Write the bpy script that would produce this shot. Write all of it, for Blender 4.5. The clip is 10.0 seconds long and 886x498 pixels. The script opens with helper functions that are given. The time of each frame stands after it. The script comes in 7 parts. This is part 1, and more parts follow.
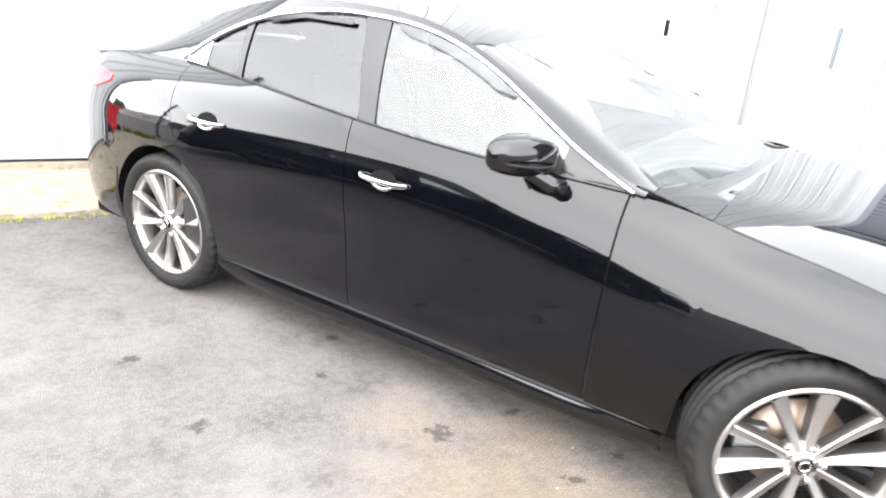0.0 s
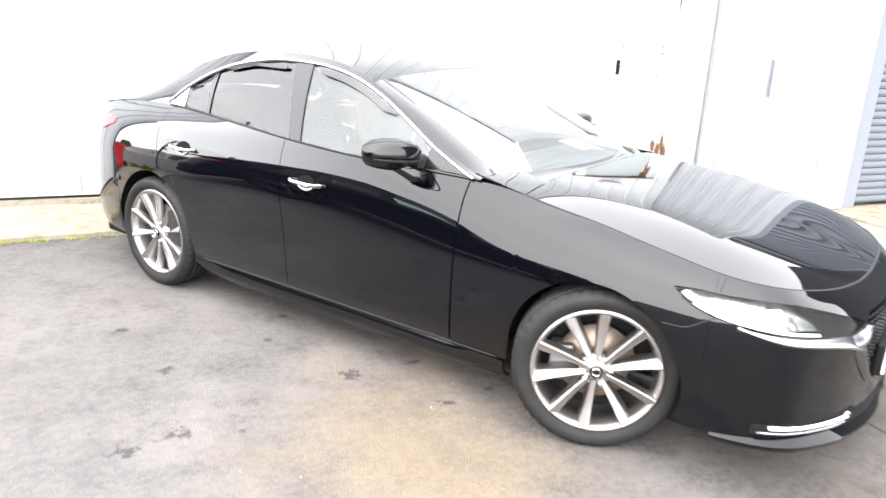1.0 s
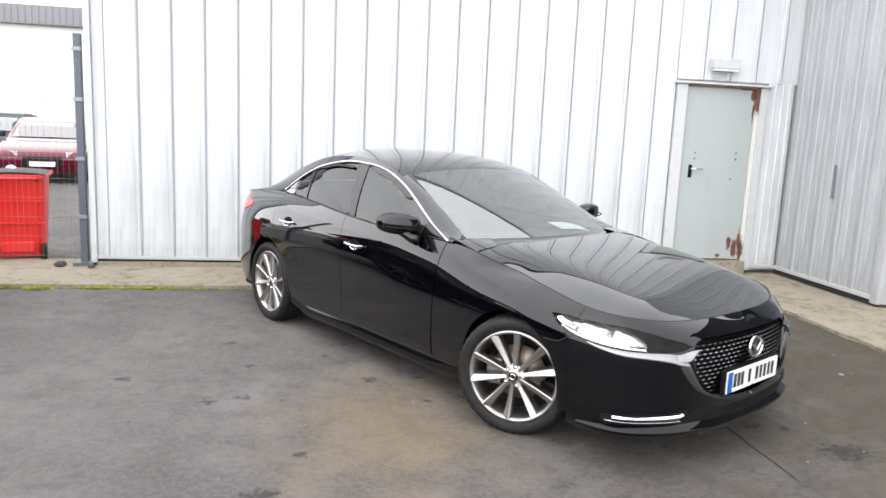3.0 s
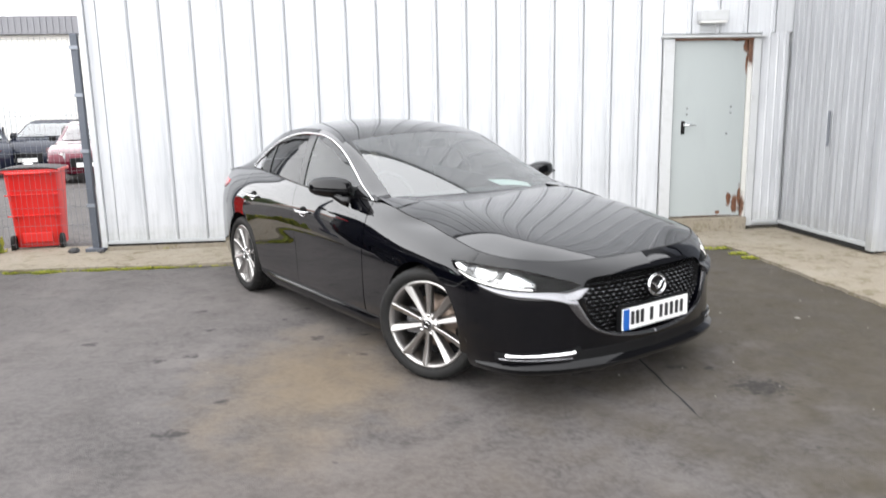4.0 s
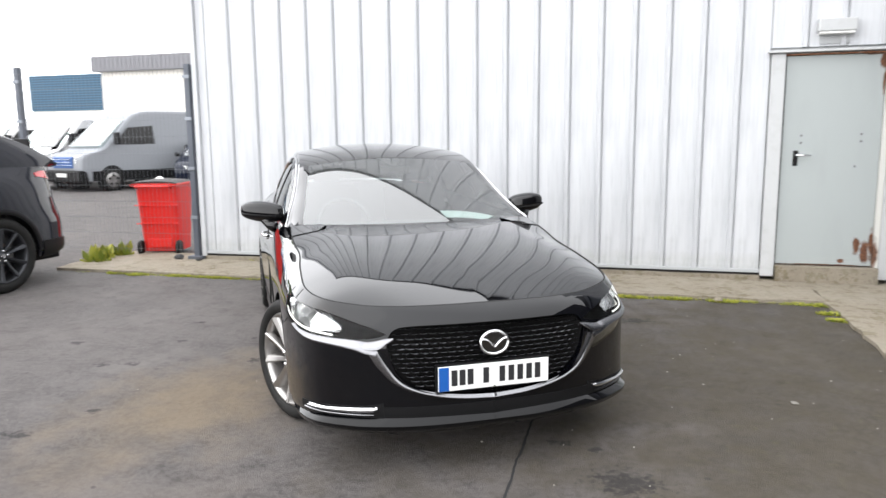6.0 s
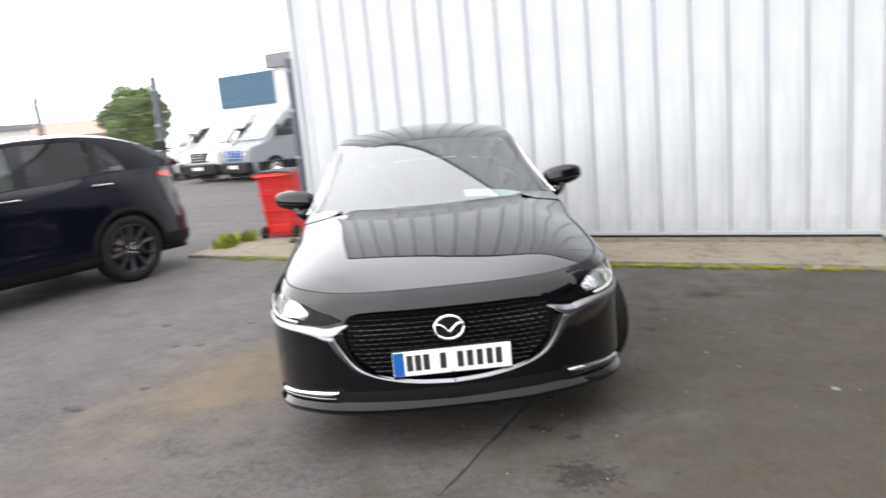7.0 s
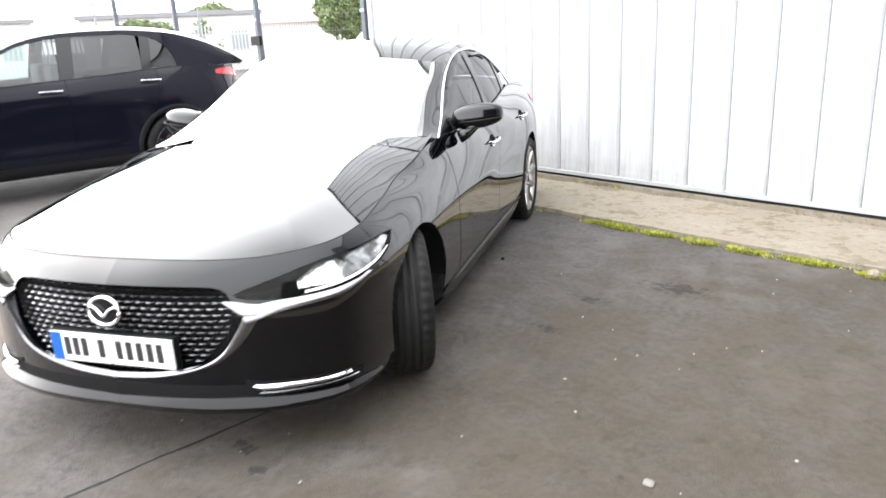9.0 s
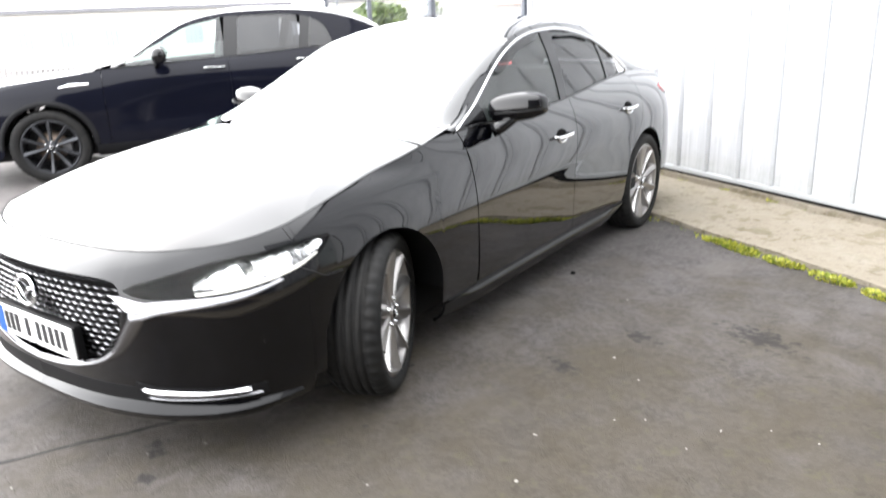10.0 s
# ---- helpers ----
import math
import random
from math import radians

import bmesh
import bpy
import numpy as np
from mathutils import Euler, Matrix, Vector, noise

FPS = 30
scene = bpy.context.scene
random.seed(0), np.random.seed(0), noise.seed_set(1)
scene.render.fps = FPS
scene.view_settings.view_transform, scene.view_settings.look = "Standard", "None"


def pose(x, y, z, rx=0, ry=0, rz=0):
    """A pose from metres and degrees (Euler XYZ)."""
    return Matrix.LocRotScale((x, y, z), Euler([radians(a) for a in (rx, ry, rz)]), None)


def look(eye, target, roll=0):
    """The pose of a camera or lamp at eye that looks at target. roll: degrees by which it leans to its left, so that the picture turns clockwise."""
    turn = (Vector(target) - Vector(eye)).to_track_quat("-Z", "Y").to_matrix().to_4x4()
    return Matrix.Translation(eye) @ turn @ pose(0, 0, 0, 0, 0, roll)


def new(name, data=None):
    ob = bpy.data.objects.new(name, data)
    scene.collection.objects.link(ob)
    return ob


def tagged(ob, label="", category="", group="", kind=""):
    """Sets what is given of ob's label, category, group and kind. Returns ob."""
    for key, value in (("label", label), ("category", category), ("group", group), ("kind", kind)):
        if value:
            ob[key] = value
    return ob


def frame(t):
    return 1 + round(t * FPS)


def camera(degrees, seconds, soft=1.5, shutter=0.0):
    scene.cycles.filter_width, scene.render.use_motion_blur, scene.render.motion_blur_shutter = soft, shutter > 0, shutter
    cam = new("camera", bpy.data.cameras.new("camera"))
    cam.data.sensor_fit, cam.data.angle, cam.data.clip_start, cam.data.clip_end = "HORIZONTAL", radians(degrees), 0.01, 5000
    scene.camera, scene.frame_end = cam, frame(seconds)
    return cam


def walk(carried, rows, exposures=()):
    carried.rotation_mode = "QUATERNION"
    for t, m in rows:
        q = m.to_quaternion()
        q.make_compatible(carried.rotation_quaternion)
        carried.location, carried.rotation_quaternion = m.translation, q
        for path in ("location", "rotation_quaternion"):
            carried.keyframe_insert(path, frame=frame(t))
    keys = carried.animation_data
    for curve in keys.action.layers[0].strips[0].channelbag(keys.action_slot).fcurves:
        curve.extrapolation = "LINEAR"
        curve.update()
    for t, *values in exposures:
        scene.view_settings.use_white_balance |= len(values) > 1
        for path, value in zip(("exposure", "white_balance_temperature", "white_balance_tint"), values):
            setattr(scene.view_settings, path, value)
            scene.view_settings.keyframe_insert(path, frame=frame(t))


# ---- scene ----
cam = camera(63.6, 10.0, 1.5, 0.4)
PATH = [
    (0, (-2.461, -1.46, 1.506), (-1.586, 0.193, 0.797), 5.8),
    (0.2, (-2.397, -1.639, 1.488), (-1.569, 0.065, 0.847), 4.8),
    (0.3, (-2.367, -1.731, 1.480), (-1.545, -0.024, 0.839), 3.3),
    (0.5, (-2.314, -1.968, 1.486), (-1.481, -0.252, 0.886), 3.2),
    (0.7, (-2.296, -2.148, 1.492), (-1.499, -0.423, 0.869), 3.4),
    (0.8, (-2.294, -2.236, 1.498), (-1.502, -0.492, 0.923), 3.1),
    (1, (-2.28, -2.448, 1.519), (-1.488, -0.706, 0.939), 3.0),
    (1.2, (-2.283, -2.601, 1.535), (-1.563, -0.782, 1.116), 1.1),
    (1.3, (-2.280, -2.682, 1.545), (-1.584, -0.851, 1.143), 2.3),
    (1.5, (-2.249, -2.852, 1.558), (-1.55, -1.011, 1.21), 0.1),
    (1.7, (-2.175, -2.998, 1.552), (-1.532, -1.132, 1.226), 0.0),
    (1.8, (-2.119, -3.087, 1.547), (-1.495, -1.213, 1.230), 0.1),
    (2, (-2.008, -3.25, 1.542), (-1.429, -1.361, 1.231), 1.8),
    (2.2, (-1.911, -3.379, 1.555), (-1.408, -1.474, 1.210), 3.1),
    (2.3, (-1.857, -3.438, 1.564), (-1.456, -1.510, 1.212), 1.0),
    (2.5, (-1.776, -3.581, 1.567), (-1.399, -1.648, 1.218), -2.3),
    (2.7, (-1.82, -3.76, 1.597), (-1.419, -1.83, 1.262), 0.6),
    (3.8, (-1.042, -4.272, 1.503), (-0.888, -2.304, 1.183), 1.8),
    (4, (-0.903, -4.278, 1.465), (-0.755, -2.318, 1.095), -1.2),
    (4.2, (-0.710, -4.207, 1.445), (-0.591, -2.252, 1.040), -1.0),
    (4.3, (-0.602, -4.158, 1.436), (-0.568, -2.200, 1.027), -0.1),
    (4.5, (-0.39, -4.083, 1.434), (-0.48, -2.146, 0.948), 2.9),
    (4.7, (-0.198, -4.039, 1.438), (-0.273, -2.097, 0.963), 0.4),
    (4.8, (-0.104, -4.027, 1.444), (-0.173, -2.084, 0.975), -0.5),
    (5, (0.086, -4.0, 1.46), (0.006, -2.041, 1.068), -2.3),
    (5.2, (0.291, -3.942, 1.487), (0.022, -1.995, 1.115), -2.7),
    (5.3, (0.367, -3.932, 1.489), (0.087, -1.984, 1.133), -4.2),
    (5.5, (0.563, -3.9, 1.508), (0.216, -1.955, 1.199), -4.2),
    (5.7, (0.759, -3.886, 1.492), (0.380, -1.945, 1.191), -1.4),
    (6.8, (1.779, -3.412, 1.447), (0.936, -1.629, 1.116), -5.5),
    (6.9, (1.865, -3.398, 1.457), (1.003, -1.629, 1.098), -5.6),
    (7, (1.947, -3.385, 1.473), (0.979, -1.673, 1.115), -5.4),
    (7.1, (2.034, -3.308, 1.479), (1.002, -1.632, 1.123), -4.5),
    (7.2, (2.113, -3.208, 1.479), (1.103, -1.534, 1.054), -2.6),
    (7.3, (2.197, -3.111, 1.483), (1.191, -1.453, 0.992), -3.0),
    (7.4, (2.279, -3.001, 1.482), (1.271, -1.345, 0.991), -3.4),
    (7.5, (2.357, -2.901, 1.484), (1.337, -1.25, 1.0), -4.1),
    (7.6, (2.440, -2.810, 1.487), (1.423, -1.166, 0.977), -4.2),
    (7.7, (2.531, -2.725, 1.497), (1.494, -1.096, 0.976), -4.0),
    (7.8, (2.609, -2.635, 1.500), (1.424, -1.105, 0.994), -5.0),
    (7.9, (2.685, -2.550, 1.502), (1.462, -1.088, 0.897), -5.2),
    (8, (2.745, -2.458, 1.503), (1.52, -1.005, 0.878), -4.0),
    (8.2, (2.808, -2.261, 1.477), (1.548, -0.833, 0.865), -3.3),
    (8.3, (2.823, -2.158, 1.459), (1.531, -0.754, 0.860), -2.8),
    (8.5, (2.859, -1.954, 1.434), (1.446, -0.63, 0.931), -2.2),
    (8.7, (2.921, -1.753, 1.436), (1.494, -0.457, 0.904), 0.0),
    (8.8, (2.955, -1.659, 1.443), (1.549, -0.345, 0.899), -0.2),
    (9, (3.018, -1.452, 1.458), (1.592, -0.176, 0.877), -2.9),
    (9.2, (3.084, -1.240, 1.458), (1.555, -0.061, 0.934), -0.3),
    (9.3, (3.110, -1.117, 1.455), (1.597, 0.030, 0.827), 0.1),
    (9.5, (3.162, -0.916, 1.451), (1.578, 0.146, 0.848), -2.7),
    (9.7, (3.186, -0.708, 1.432), (1.511, 0.221, 0.856), -2.5),
    (9.8, (3.185, -0.594, 1.418), (1.451, 0.252, 0.891), -2.9),
    (10, (3.185, -0.369, 1.389), (1.431, 0.385, 0.793), -2.6),
]
EXPOSURES = [(0.0, 1.46), (0.5, 1.56), (1.0, 1.30), (1.5, 0.83), (2.0, 0.15), (2.5, 0.10), (2.7, 0.05), (3.8, -0.22), (4.0, -0.07), (4.5, 0.42), (5.0, 0.38), (5.5, -0.11), (7.0, -0.17), (7.5, 0.06), (8.0, 0.59), (8.5, 0.76), (9.0, 0.69), (9.5, 0.87), (10.0, 0.89)]
walk(cam, [(t, look(eye, target, roll)) for t, eye, target, roll in PATH], EXPOSURES)

# ---- world, sun and exposure ----
world = bpy.data.worlds.new("overcast_sky")
scene.world = world
world.use_nodes = True
wn = world.node_tree.nodes
wl = world.node_tree.links
sky = wn.new("ShaderNodeTexSky")
sky.sky_type = "NISHITA"
sky.sun_disc = False
sky.sun_elevation, sky.sun_rotation = radians(44), radians(241)
sky.air_density, sky.dust_density, sky.ozone_density = 1.0, 4.0, 1.0
# thick even cloud: the sky's own colour is drawn towards white
cloud = wn.new("ShaderNodeMixRGB")
cloud.inputs["Fac"].default_value = 0.85
# thin bright cloud in the south-west, where the sun stands behind it, and heavier cloud to the north and east
co = wn.new("ShaderNodeTexCoord")
sep = wn.new("ShaderNodeSeparateXYZ")
wl.new(co.outputs["Generated"], sep.inputs[0])
grade = wn.new("ShaderNodeValToRGB")
grade.color_ramp.elements[0].position, grade.color_ramp.elements[0].color = 0.0, (0.90, 0.90, 0.90, 1)
grade.color_ramp.elements[1].position, grade.color_ramp.elements[1].color = 1.0, (1.05, 1.06, 1.08, 1)
middle = grade.color_ramp.elements.new(0.45)
middle.color = (0.84, 0.845, 0.855, 1)
wl.new(sep.outputs["Z"], grade.inputs["Fac"])
bright = wn.new("ShaderNodeMixRGB")
bright.blend_type = "MULTIPLY"
bright.inputs["Fac"].default_value = 1.0
bright.inputs["Color2"].default_value = (37, 37, 37.4, 1)
west = wn.new("ShaderNodeMath")
west.operation = "MULTIPLY_ADD"
west.inputs[1].default_value, west.inputs[2].default_value = -0.30, 1.0
wl.new(sep.outputs["X"], west.inputs[0])
lean = wn.new("ShaderNodeMixRGB")
lean.blend_type = "MULTIPLY"
lean.inputs["Fac"].default_value = 1.0
wl.new(grade.outputs["Color"], lean.inputs["Color1"])
south = wn.new("ShaderNodeMath")
south.operation = "MULTIPLY_ADD"
south.inputs[1].default_value = -0.28
wl.new(sep.outputs["Y"], south.inputs[0])
wl.new(west.outputs[0], south.inputs[2])
wl.new(south.outputs[0], lean.inputs["Color2"])
wl.new(lean.outputs["Color"], bright.inputs["Color1"])
wl.new(bright.outputs["Color"], cloud.inputs["Color2"])
wl.new(sky.outputs["Color"], cloud.inputs["Color1"])
back = wn["Background"]
back.inputs["Strength"].default_value = 0.12
wl.new(cloud.outputs["Color"], back.inputs["Color"])
sun_data = bpy.data.lights.new("sun", "SUN")
sun_data.energy, sun_data.angle, sun_data.color = 0.5, radians(75), (1.0, 0.96, 0.9)
sun = new("sun", sun_data)
sun.matrix_world = look((-18, -10, 20), (0, 0, 0))


# ---- materials ----
def material(name, colour, rough=0.5, metal=0.0, coat=0.0, spec=0.5):
    m = bpy.data.materials.new(name)
    m.use_nodes = True
    b = m.node_tree.nodes["Principled BSDF"]
    b.inputs["Base Color"].default_value = (*colour, 1)
    b.inputs["Roughness"].default_value = rough
    b.inputs["Metallic"].default_value = metal
    b.inputs["Coat Weight"].default_value = coat
    b.inputs["Coat Roughness"].default_value = 0.03
    b.inputs["Specular IOR Level"].default_value = spec
    return m


class Nodes:
    """Short ways to add nodes to a material."""

    def __init__(self, m):
        self.n, self.l = m.node_tree.nodes, m.node_tree.links
        self.b = self.n["Principled BSDF"]
        self.co = self.n.new("ShaderNodeTexCoord").outputs["Object"]

    def noise(self, scale, detail=4.0, rough=0.6, stretch=None, co=None):
        t = self.n.new("ShaderNodeTexNoise")
        t.inputs["Scale"].default_value, t.inputs["Detail"].default_value, t.inputs["Roughness"].default_value = scale, detail, rough
        src = co or self.co
        if stretch:
            mp = self.n.new("ShaderNodeMapping")
            mp.inputs["Scale"].default_value = stretch
            self.l.new(src, mp.inputs["Vector"])
            src = mp.outputs["Vector"]
        self.l.new(src, t.inputs["Vector"])
        return t.outputs["Fac"]

    def voronoi(self, scale, feature="F1", stretch=None):
        t = self.n.new("ShaderNodeTexVoronoi")
        t.feature = feature
        t.inputs["Scale"].default_value = scale
        src = self.co
        if stretch:
            mp = self.n.new("ShaderNodeMapping")
            mp.inputs["Scale"].default_value = stretch
            self.l.new(src, mp.inputs["Vector"])
            src = mp.outputs["Vector"]
        self.l.new(src, t.inputs["Vector"])
        return t

    def ramp(self, fac, *stops):
        r = self.n.new("ShaderNodeValToRGB")
        while len(r.color_ramp.elements) < len(stops):
            r.color_ramp.elements.new(0.5)
        for e, (p, c) in zip(r.color_ramp.elements, stops):
            e.position = p
            e.color = (*c, 1) if len(c) == 3 else c
        self.l.new(fac, r.inputs["Fac"])
        return r.outputs["Color"]

    def grey(self, fac, lo, hi):
        return self.ramp(fac, (lo, (0, 0, 0)), (hi, (1, 1, 1)))

    def mix(self, fac, a, b, how="MIX"):
        m = self.n.new("ShaderNodeMixRGB")
        m.blend_type = how
        for key, v in (("Fac", fac), ("Color1", a), ("Color2", b)):
            if isinstance(v, (int, float)):
                m.inputs[key].default_value = v
            elif isinstance(v, tuple):
                m.inputs[key].default_value = (*v, 1)
            else:
                self.l.new(v, m.inputs[key])
        return m.outputs["Color"]

    def math(self, op, a, b=0.0, clamp=False):
        m = self.n.new("ShaderNodeMath")
        m.operation = op
        m.use_clamp = clamp
        for i, v in enumerate((a, b)):
            if isinstance(v, (int, float)):
                m.inputs[i].default_value = v
            else:
                self.l.new(v, m.inputs[i])
        return m.outputs[0]

    def place(self):
        s = self.n.new("ShaderNodeSeparateXYZ")
        self.l.new(self.co, s.inputs[0])
        return s.outputs

    def random(self):
        return self.n.new("ShaderNodeObjectInfo").outputs["Random"]

    def blot(self, x, y, rx, ry, soft=0.5, wobble=None, amp=1.6):
        """1 inside an uneven oval of the surface round (x, y), 0 outside."""
        px, py, _ = self.place()
        a = self.math("DIVIDE", self.math("SUBTRACT", px, x), rx)
        b = self.math("DIVIDE", self.math("SUBTRACT", py, y), ry)
        d = self.math("SQRT", self.math("ADD", self.math("MULTIPLY", a, a), self.math("MULTIPLY", b, b)))
        if wobble is not None:
            d = self.math("ADD", d, self.math("MULTIPLY", self.math("SUBTRACT", wobble, 0.5), amp))
        return self.math("DIVIDE", self.math("SUBTRACT", 1.0, d), soft, clamp=True)

    def colour(self, c):
        self.l.new(c, self.b.inputs["Base Color"])

    def rough(self, c):
        self.l.new(c, self.b.inputs["Roughness"])

    def bump(self, h, strength=0.3, distance=0.01):
        t = self.n.new("ShaderNodeBump")
        t.inputs["Strength"].default_value, t.inputs["Distance"].default_value = strength, distance
        self.l.new(h, t.inputs["Height"])
        self.l.new(t.outputs["Normal"], self.b.inputs["Normal"])


def asphalt_material():
    m = material("asphalt", (0.07, 0.068, 0.066), 0.8, 0.0, 0.0, 0.15)
    k = Nodes(m)
    fine = k.noise(160, 3)
    grit = k.noise(420, 2)
    patch = k.noise(1.1, 5)
    broad = k.noise(0.35, 3)
    mid, small, stone = k.noise(5.5, 6, 0.7), k.noise(26, 5, 0.75), k.noise(75, 3, 0.7)
    c = k.ramp(patch, (0.28, (0.03381, 0.03161, 0.0313)), (0.5, (0.07766, 0.07166, 0.07053)), (0.70, (0.1474, 0.1355, 0.1298)))
    c = k.mix(k.math("MULTIPLY", k.grey(broad, 0.40, 0.62), 0.40), c, (0.1336, 0.12, 0.112))
    c = k.mix(k.math("MULTIPLY", k.grey(mid, 0.46, 0.64), 0.62), c, (0.03973, 0.03672, 0.03671))
    c = k.mix(k.math("MULTIPLY", k.grey(small, 0.52, 0.70), 0.34), c, (0.03251, 0.03045, 0.03092))
    c = k.mix(k.math("MULTIPLY", k.grey(small, 0.50, 0.34), 0.30), c, (0.1716, 0.1576, 0.1508))
    c = k.mix(k.math("MULTIPLY", k.grey(stone, 0.56, 0.70), 0.45), c, (0.1896, 0.1792, 0.1739))
    c = k.mix(k.math("MULTIPLY", k.grey(fine, 0.45, 0.7), 0.32), c, (0.02528, 0.02418, 0.02512))
    c = k.mix(k.math("MULTIPLY", k.grey(grit, 0.58, 0.74), 0.3), c, (0.2528, 0.2365, 0.2319))
    wob = k.noise(2.6, 4)
    # paler tone over the left of the yard
    c = k.mix(k.math("MULTIPLY", k.blot(-3.6, 0.2, 3.4, 4.2, 1.2, wob), 0.42), c, (0.1849, 0.1706, 0.1675))
    # rust-tinted wash beside the front wheel and dusty bleaching towards the yard
    c = k.mix(k.math("MULTIPLY", k.blot(-1.35, -0.35, 0.75, 1.15, 0.8, wob), 0.50), c, (0.195, 0.145, 0.086))
    c = k.mix(k.math("MULTIPLY", k.blot(-1.0, -1.9, 1.3, 1.0, 1.0, wob), 0.35), c, (0.1589, 0.129, 0.1063))
    # broad uneven brown, darker than the rest, on the wall side of the yard
    uneven = k.noise(3.4, 6, 0.7)
    c = k.mix(k.math("MULTIPLY", k.math("MULTIPLY", k.blot(2.2, 0.3, 2.7, 4.4, 0.6, wob), k.ramp(uneven, (0.30, (0.6,) * 3), (0.62, (1, 1, 1)))), 0.80), c, (0.058, 0.0485, 0.0325))
    c = k.mix(k.math("MULTIPLY", k.grey(k.noise(1.9, 6, 0.75), 0.52, 0.68), 0.40), c, (0.0516, 0.04692, 0.04417))
    # thin moss and dark damp mottling towards the wall
    wet = k.blot(2.0, 0.8, 2.4, 3.6, 0.9, wob)
    c = k.mix(k.math("MULTIPLY", k.math("MULTIPLY", wet, k.grey(k.noise(8.5, 6, 0.75), 0.53, 0.66)), 0.45), c, (0.030, 0.026, 0.019))
    c = k.mix(k.math("MULTIPLY", k.math("MULTIPLY", wet, k.grey(k.noise(13, 5, 0.7), 0.56, 0.68)), 0.40), c, (0.085, 0.083, 0.040))
    # oil drops and damp spots
    spots = [(-1.41, 0.40, .06, .05), (-2.19, 0.70, .045, .035), (1.05, -0.81, .17, .12), (-1.96, -1.02, .09, .06), (-2.36, 0.07, .05, .04), (-2.18, 0.13, .06, .045),
             (-1.56, 1.17, .035, .03), (-2.37, 1.22, .05, .04), (-1.10, 0.03, .045, .03), (1.07, 2.06, .17, .10), (-1.81, -0.64, .05, .035),
             (0.80, 1.61, .09, .05), (-2.93, 0.48, .06, .05), (0.72, -0.45, .06, .04), (0.9, -0.5, .05, .03), (-0.87, 0.08, .035, .025), (-1.70, 0.90, .03, .025), (0.89, 1.15, .09, .04), (-1.10, 0.44, .035, .03)]
    sw = k.noise(24, 4, 0.7)
    dark = None
    for x, y, a, b in spots:
        s = k.blot(x, y, a, b, 0.6, sw, 4.5)
        dark = s if dark is None else k.math("MAXIMUM", dark, s)
    c = k.mix(k.math("MULTIPLY", dark, 0.68), c, (0.01806, 0.01792, 0.01932))
    drops = k.voronoi(3.1)
    dd = k.math("LESS_THAN", k.math("ADD", drops.outputs["Distance"], k.math("MULTIPLY", sw, 0.10)), 0.095)
    c = k.mix(k.math("MULTIPLY", dd, 0.5), c, (0.02528, 0.02508, 0.02609))
    k.colour(c)
    k.rough(k.ramp(patch, (0.3, (0.62,) * 3), (0.7, (0.85,) * 3)))
    k.bump(k.math("ADD", k.math("ADD", fine, stone), k.math("MULTIPLY", grit, 0.7)), 0.7, 0.008)
    return m


def concrete_material():
    m = material("concrete", (0.258, 0.2408, 0.1892), 0.88, 0.0, 0.0, 0.3)
    k = Nodes(m)
    big, fine, mid, pit = k.noise(1.7, 6, 0.7), k.noise(60, 5, 0.7), k.noise(6, 6, 0.75), k.noise(22, 5, 0.75)
    c = k.ramp(big, (0.30, (0.1333, 0.1101, 0.06708)), (0.5, (0.2107, 0.1823, 0.129)), (0.70, (0.2881, 0.2623, 0.2107)))
    c = k.mix(k.math("MULTIPLY", k.grey(mid, 0.48, 0.66), 0.65), c, (0.1419, 0.1204, 0.06192))
    c = k.mix(k.math("MULTIPLY", k.grey(mid, 0.46, 0.32), 0.55), c, (0.3182, 0.2795, 0.2322))
    c = k.mix(k.math("MULTIPLY", k.grey(pit, 0.54, 0.70), 0.55), c, (0.0903, 0.07998, 0.05332))
    c = k.mix(k.math("MULTIPLY", k.grey(fine, 0.55, 0.75), 0.30), c, (0.0774, 0.0688, 0.0559))
    k.colour(c)
    k.bump(k.math("ADD", k.math("ADD", fine, pit), k.math("MULTIPLY", mid, 2.0)), 0.9, 0.014)
    return m


def cladding_material(name, colour, streak, dirt=1.0):
    m = material(name, colour, 0.42, 0.0, 0.0, 0.22)
    k = Nodes(m)
    run = k.noise(6, 4, 0.6, (1, 1, 0.05))
    fine = k.noise(28, 4, 0.6, (1, 1, 0.06))
    blotch = k.noise(2.2, 5)
    c = k.mix(k.math("MULTIPLY", k.grey(run, 0.46, 0.70), 0.40 * dirt), colour, streak)
    c = k.mix(k.math("MULTIPLY", k.grey(fine, 0.50, 0.72), 0.30 * dirt), c, streak)
    # splashed dirt near the ground, higher on some sheets than on others
    z = k.place()[2]
    low = k.math("SUBTRACT", 1.0, k.math("DIVIDE", z, 0.30), clamp=True)
    c = k.mix(k.math("MULTIPLY", k.math("MULTIPLY", low, k.grey(blotch, 0.36, 0.60)), 0.75), c, (0.22, 0.215, 0.15))
    # patchy darker tone, strongest at the foot and gone 1.1 m up
    patchy = k.noise(9, 5, 0.7, (1, 1, 0.35))
    mid_low = k.math("SUBTRACT", 1.0, k.math("DIVIDE", z, 1.1), clamp=True)
    c = k.mix(k.math("MULTIPLY", k.math("MULTIPLY", mid_low, k.grey(patchy, 0.50, 0.66)), 0.35), c, (0.26, 0.265, 0.24))
    k.colour(c)
    k.rough(k.ramp(blotch, (0.3, (0.30,) * 3), (0.7, (0.45,) * 3)))
    k.bump(k.noise(3.0, 2, 0.5, (1, 1, 0.3)), 0.10, 0.02)
    return m


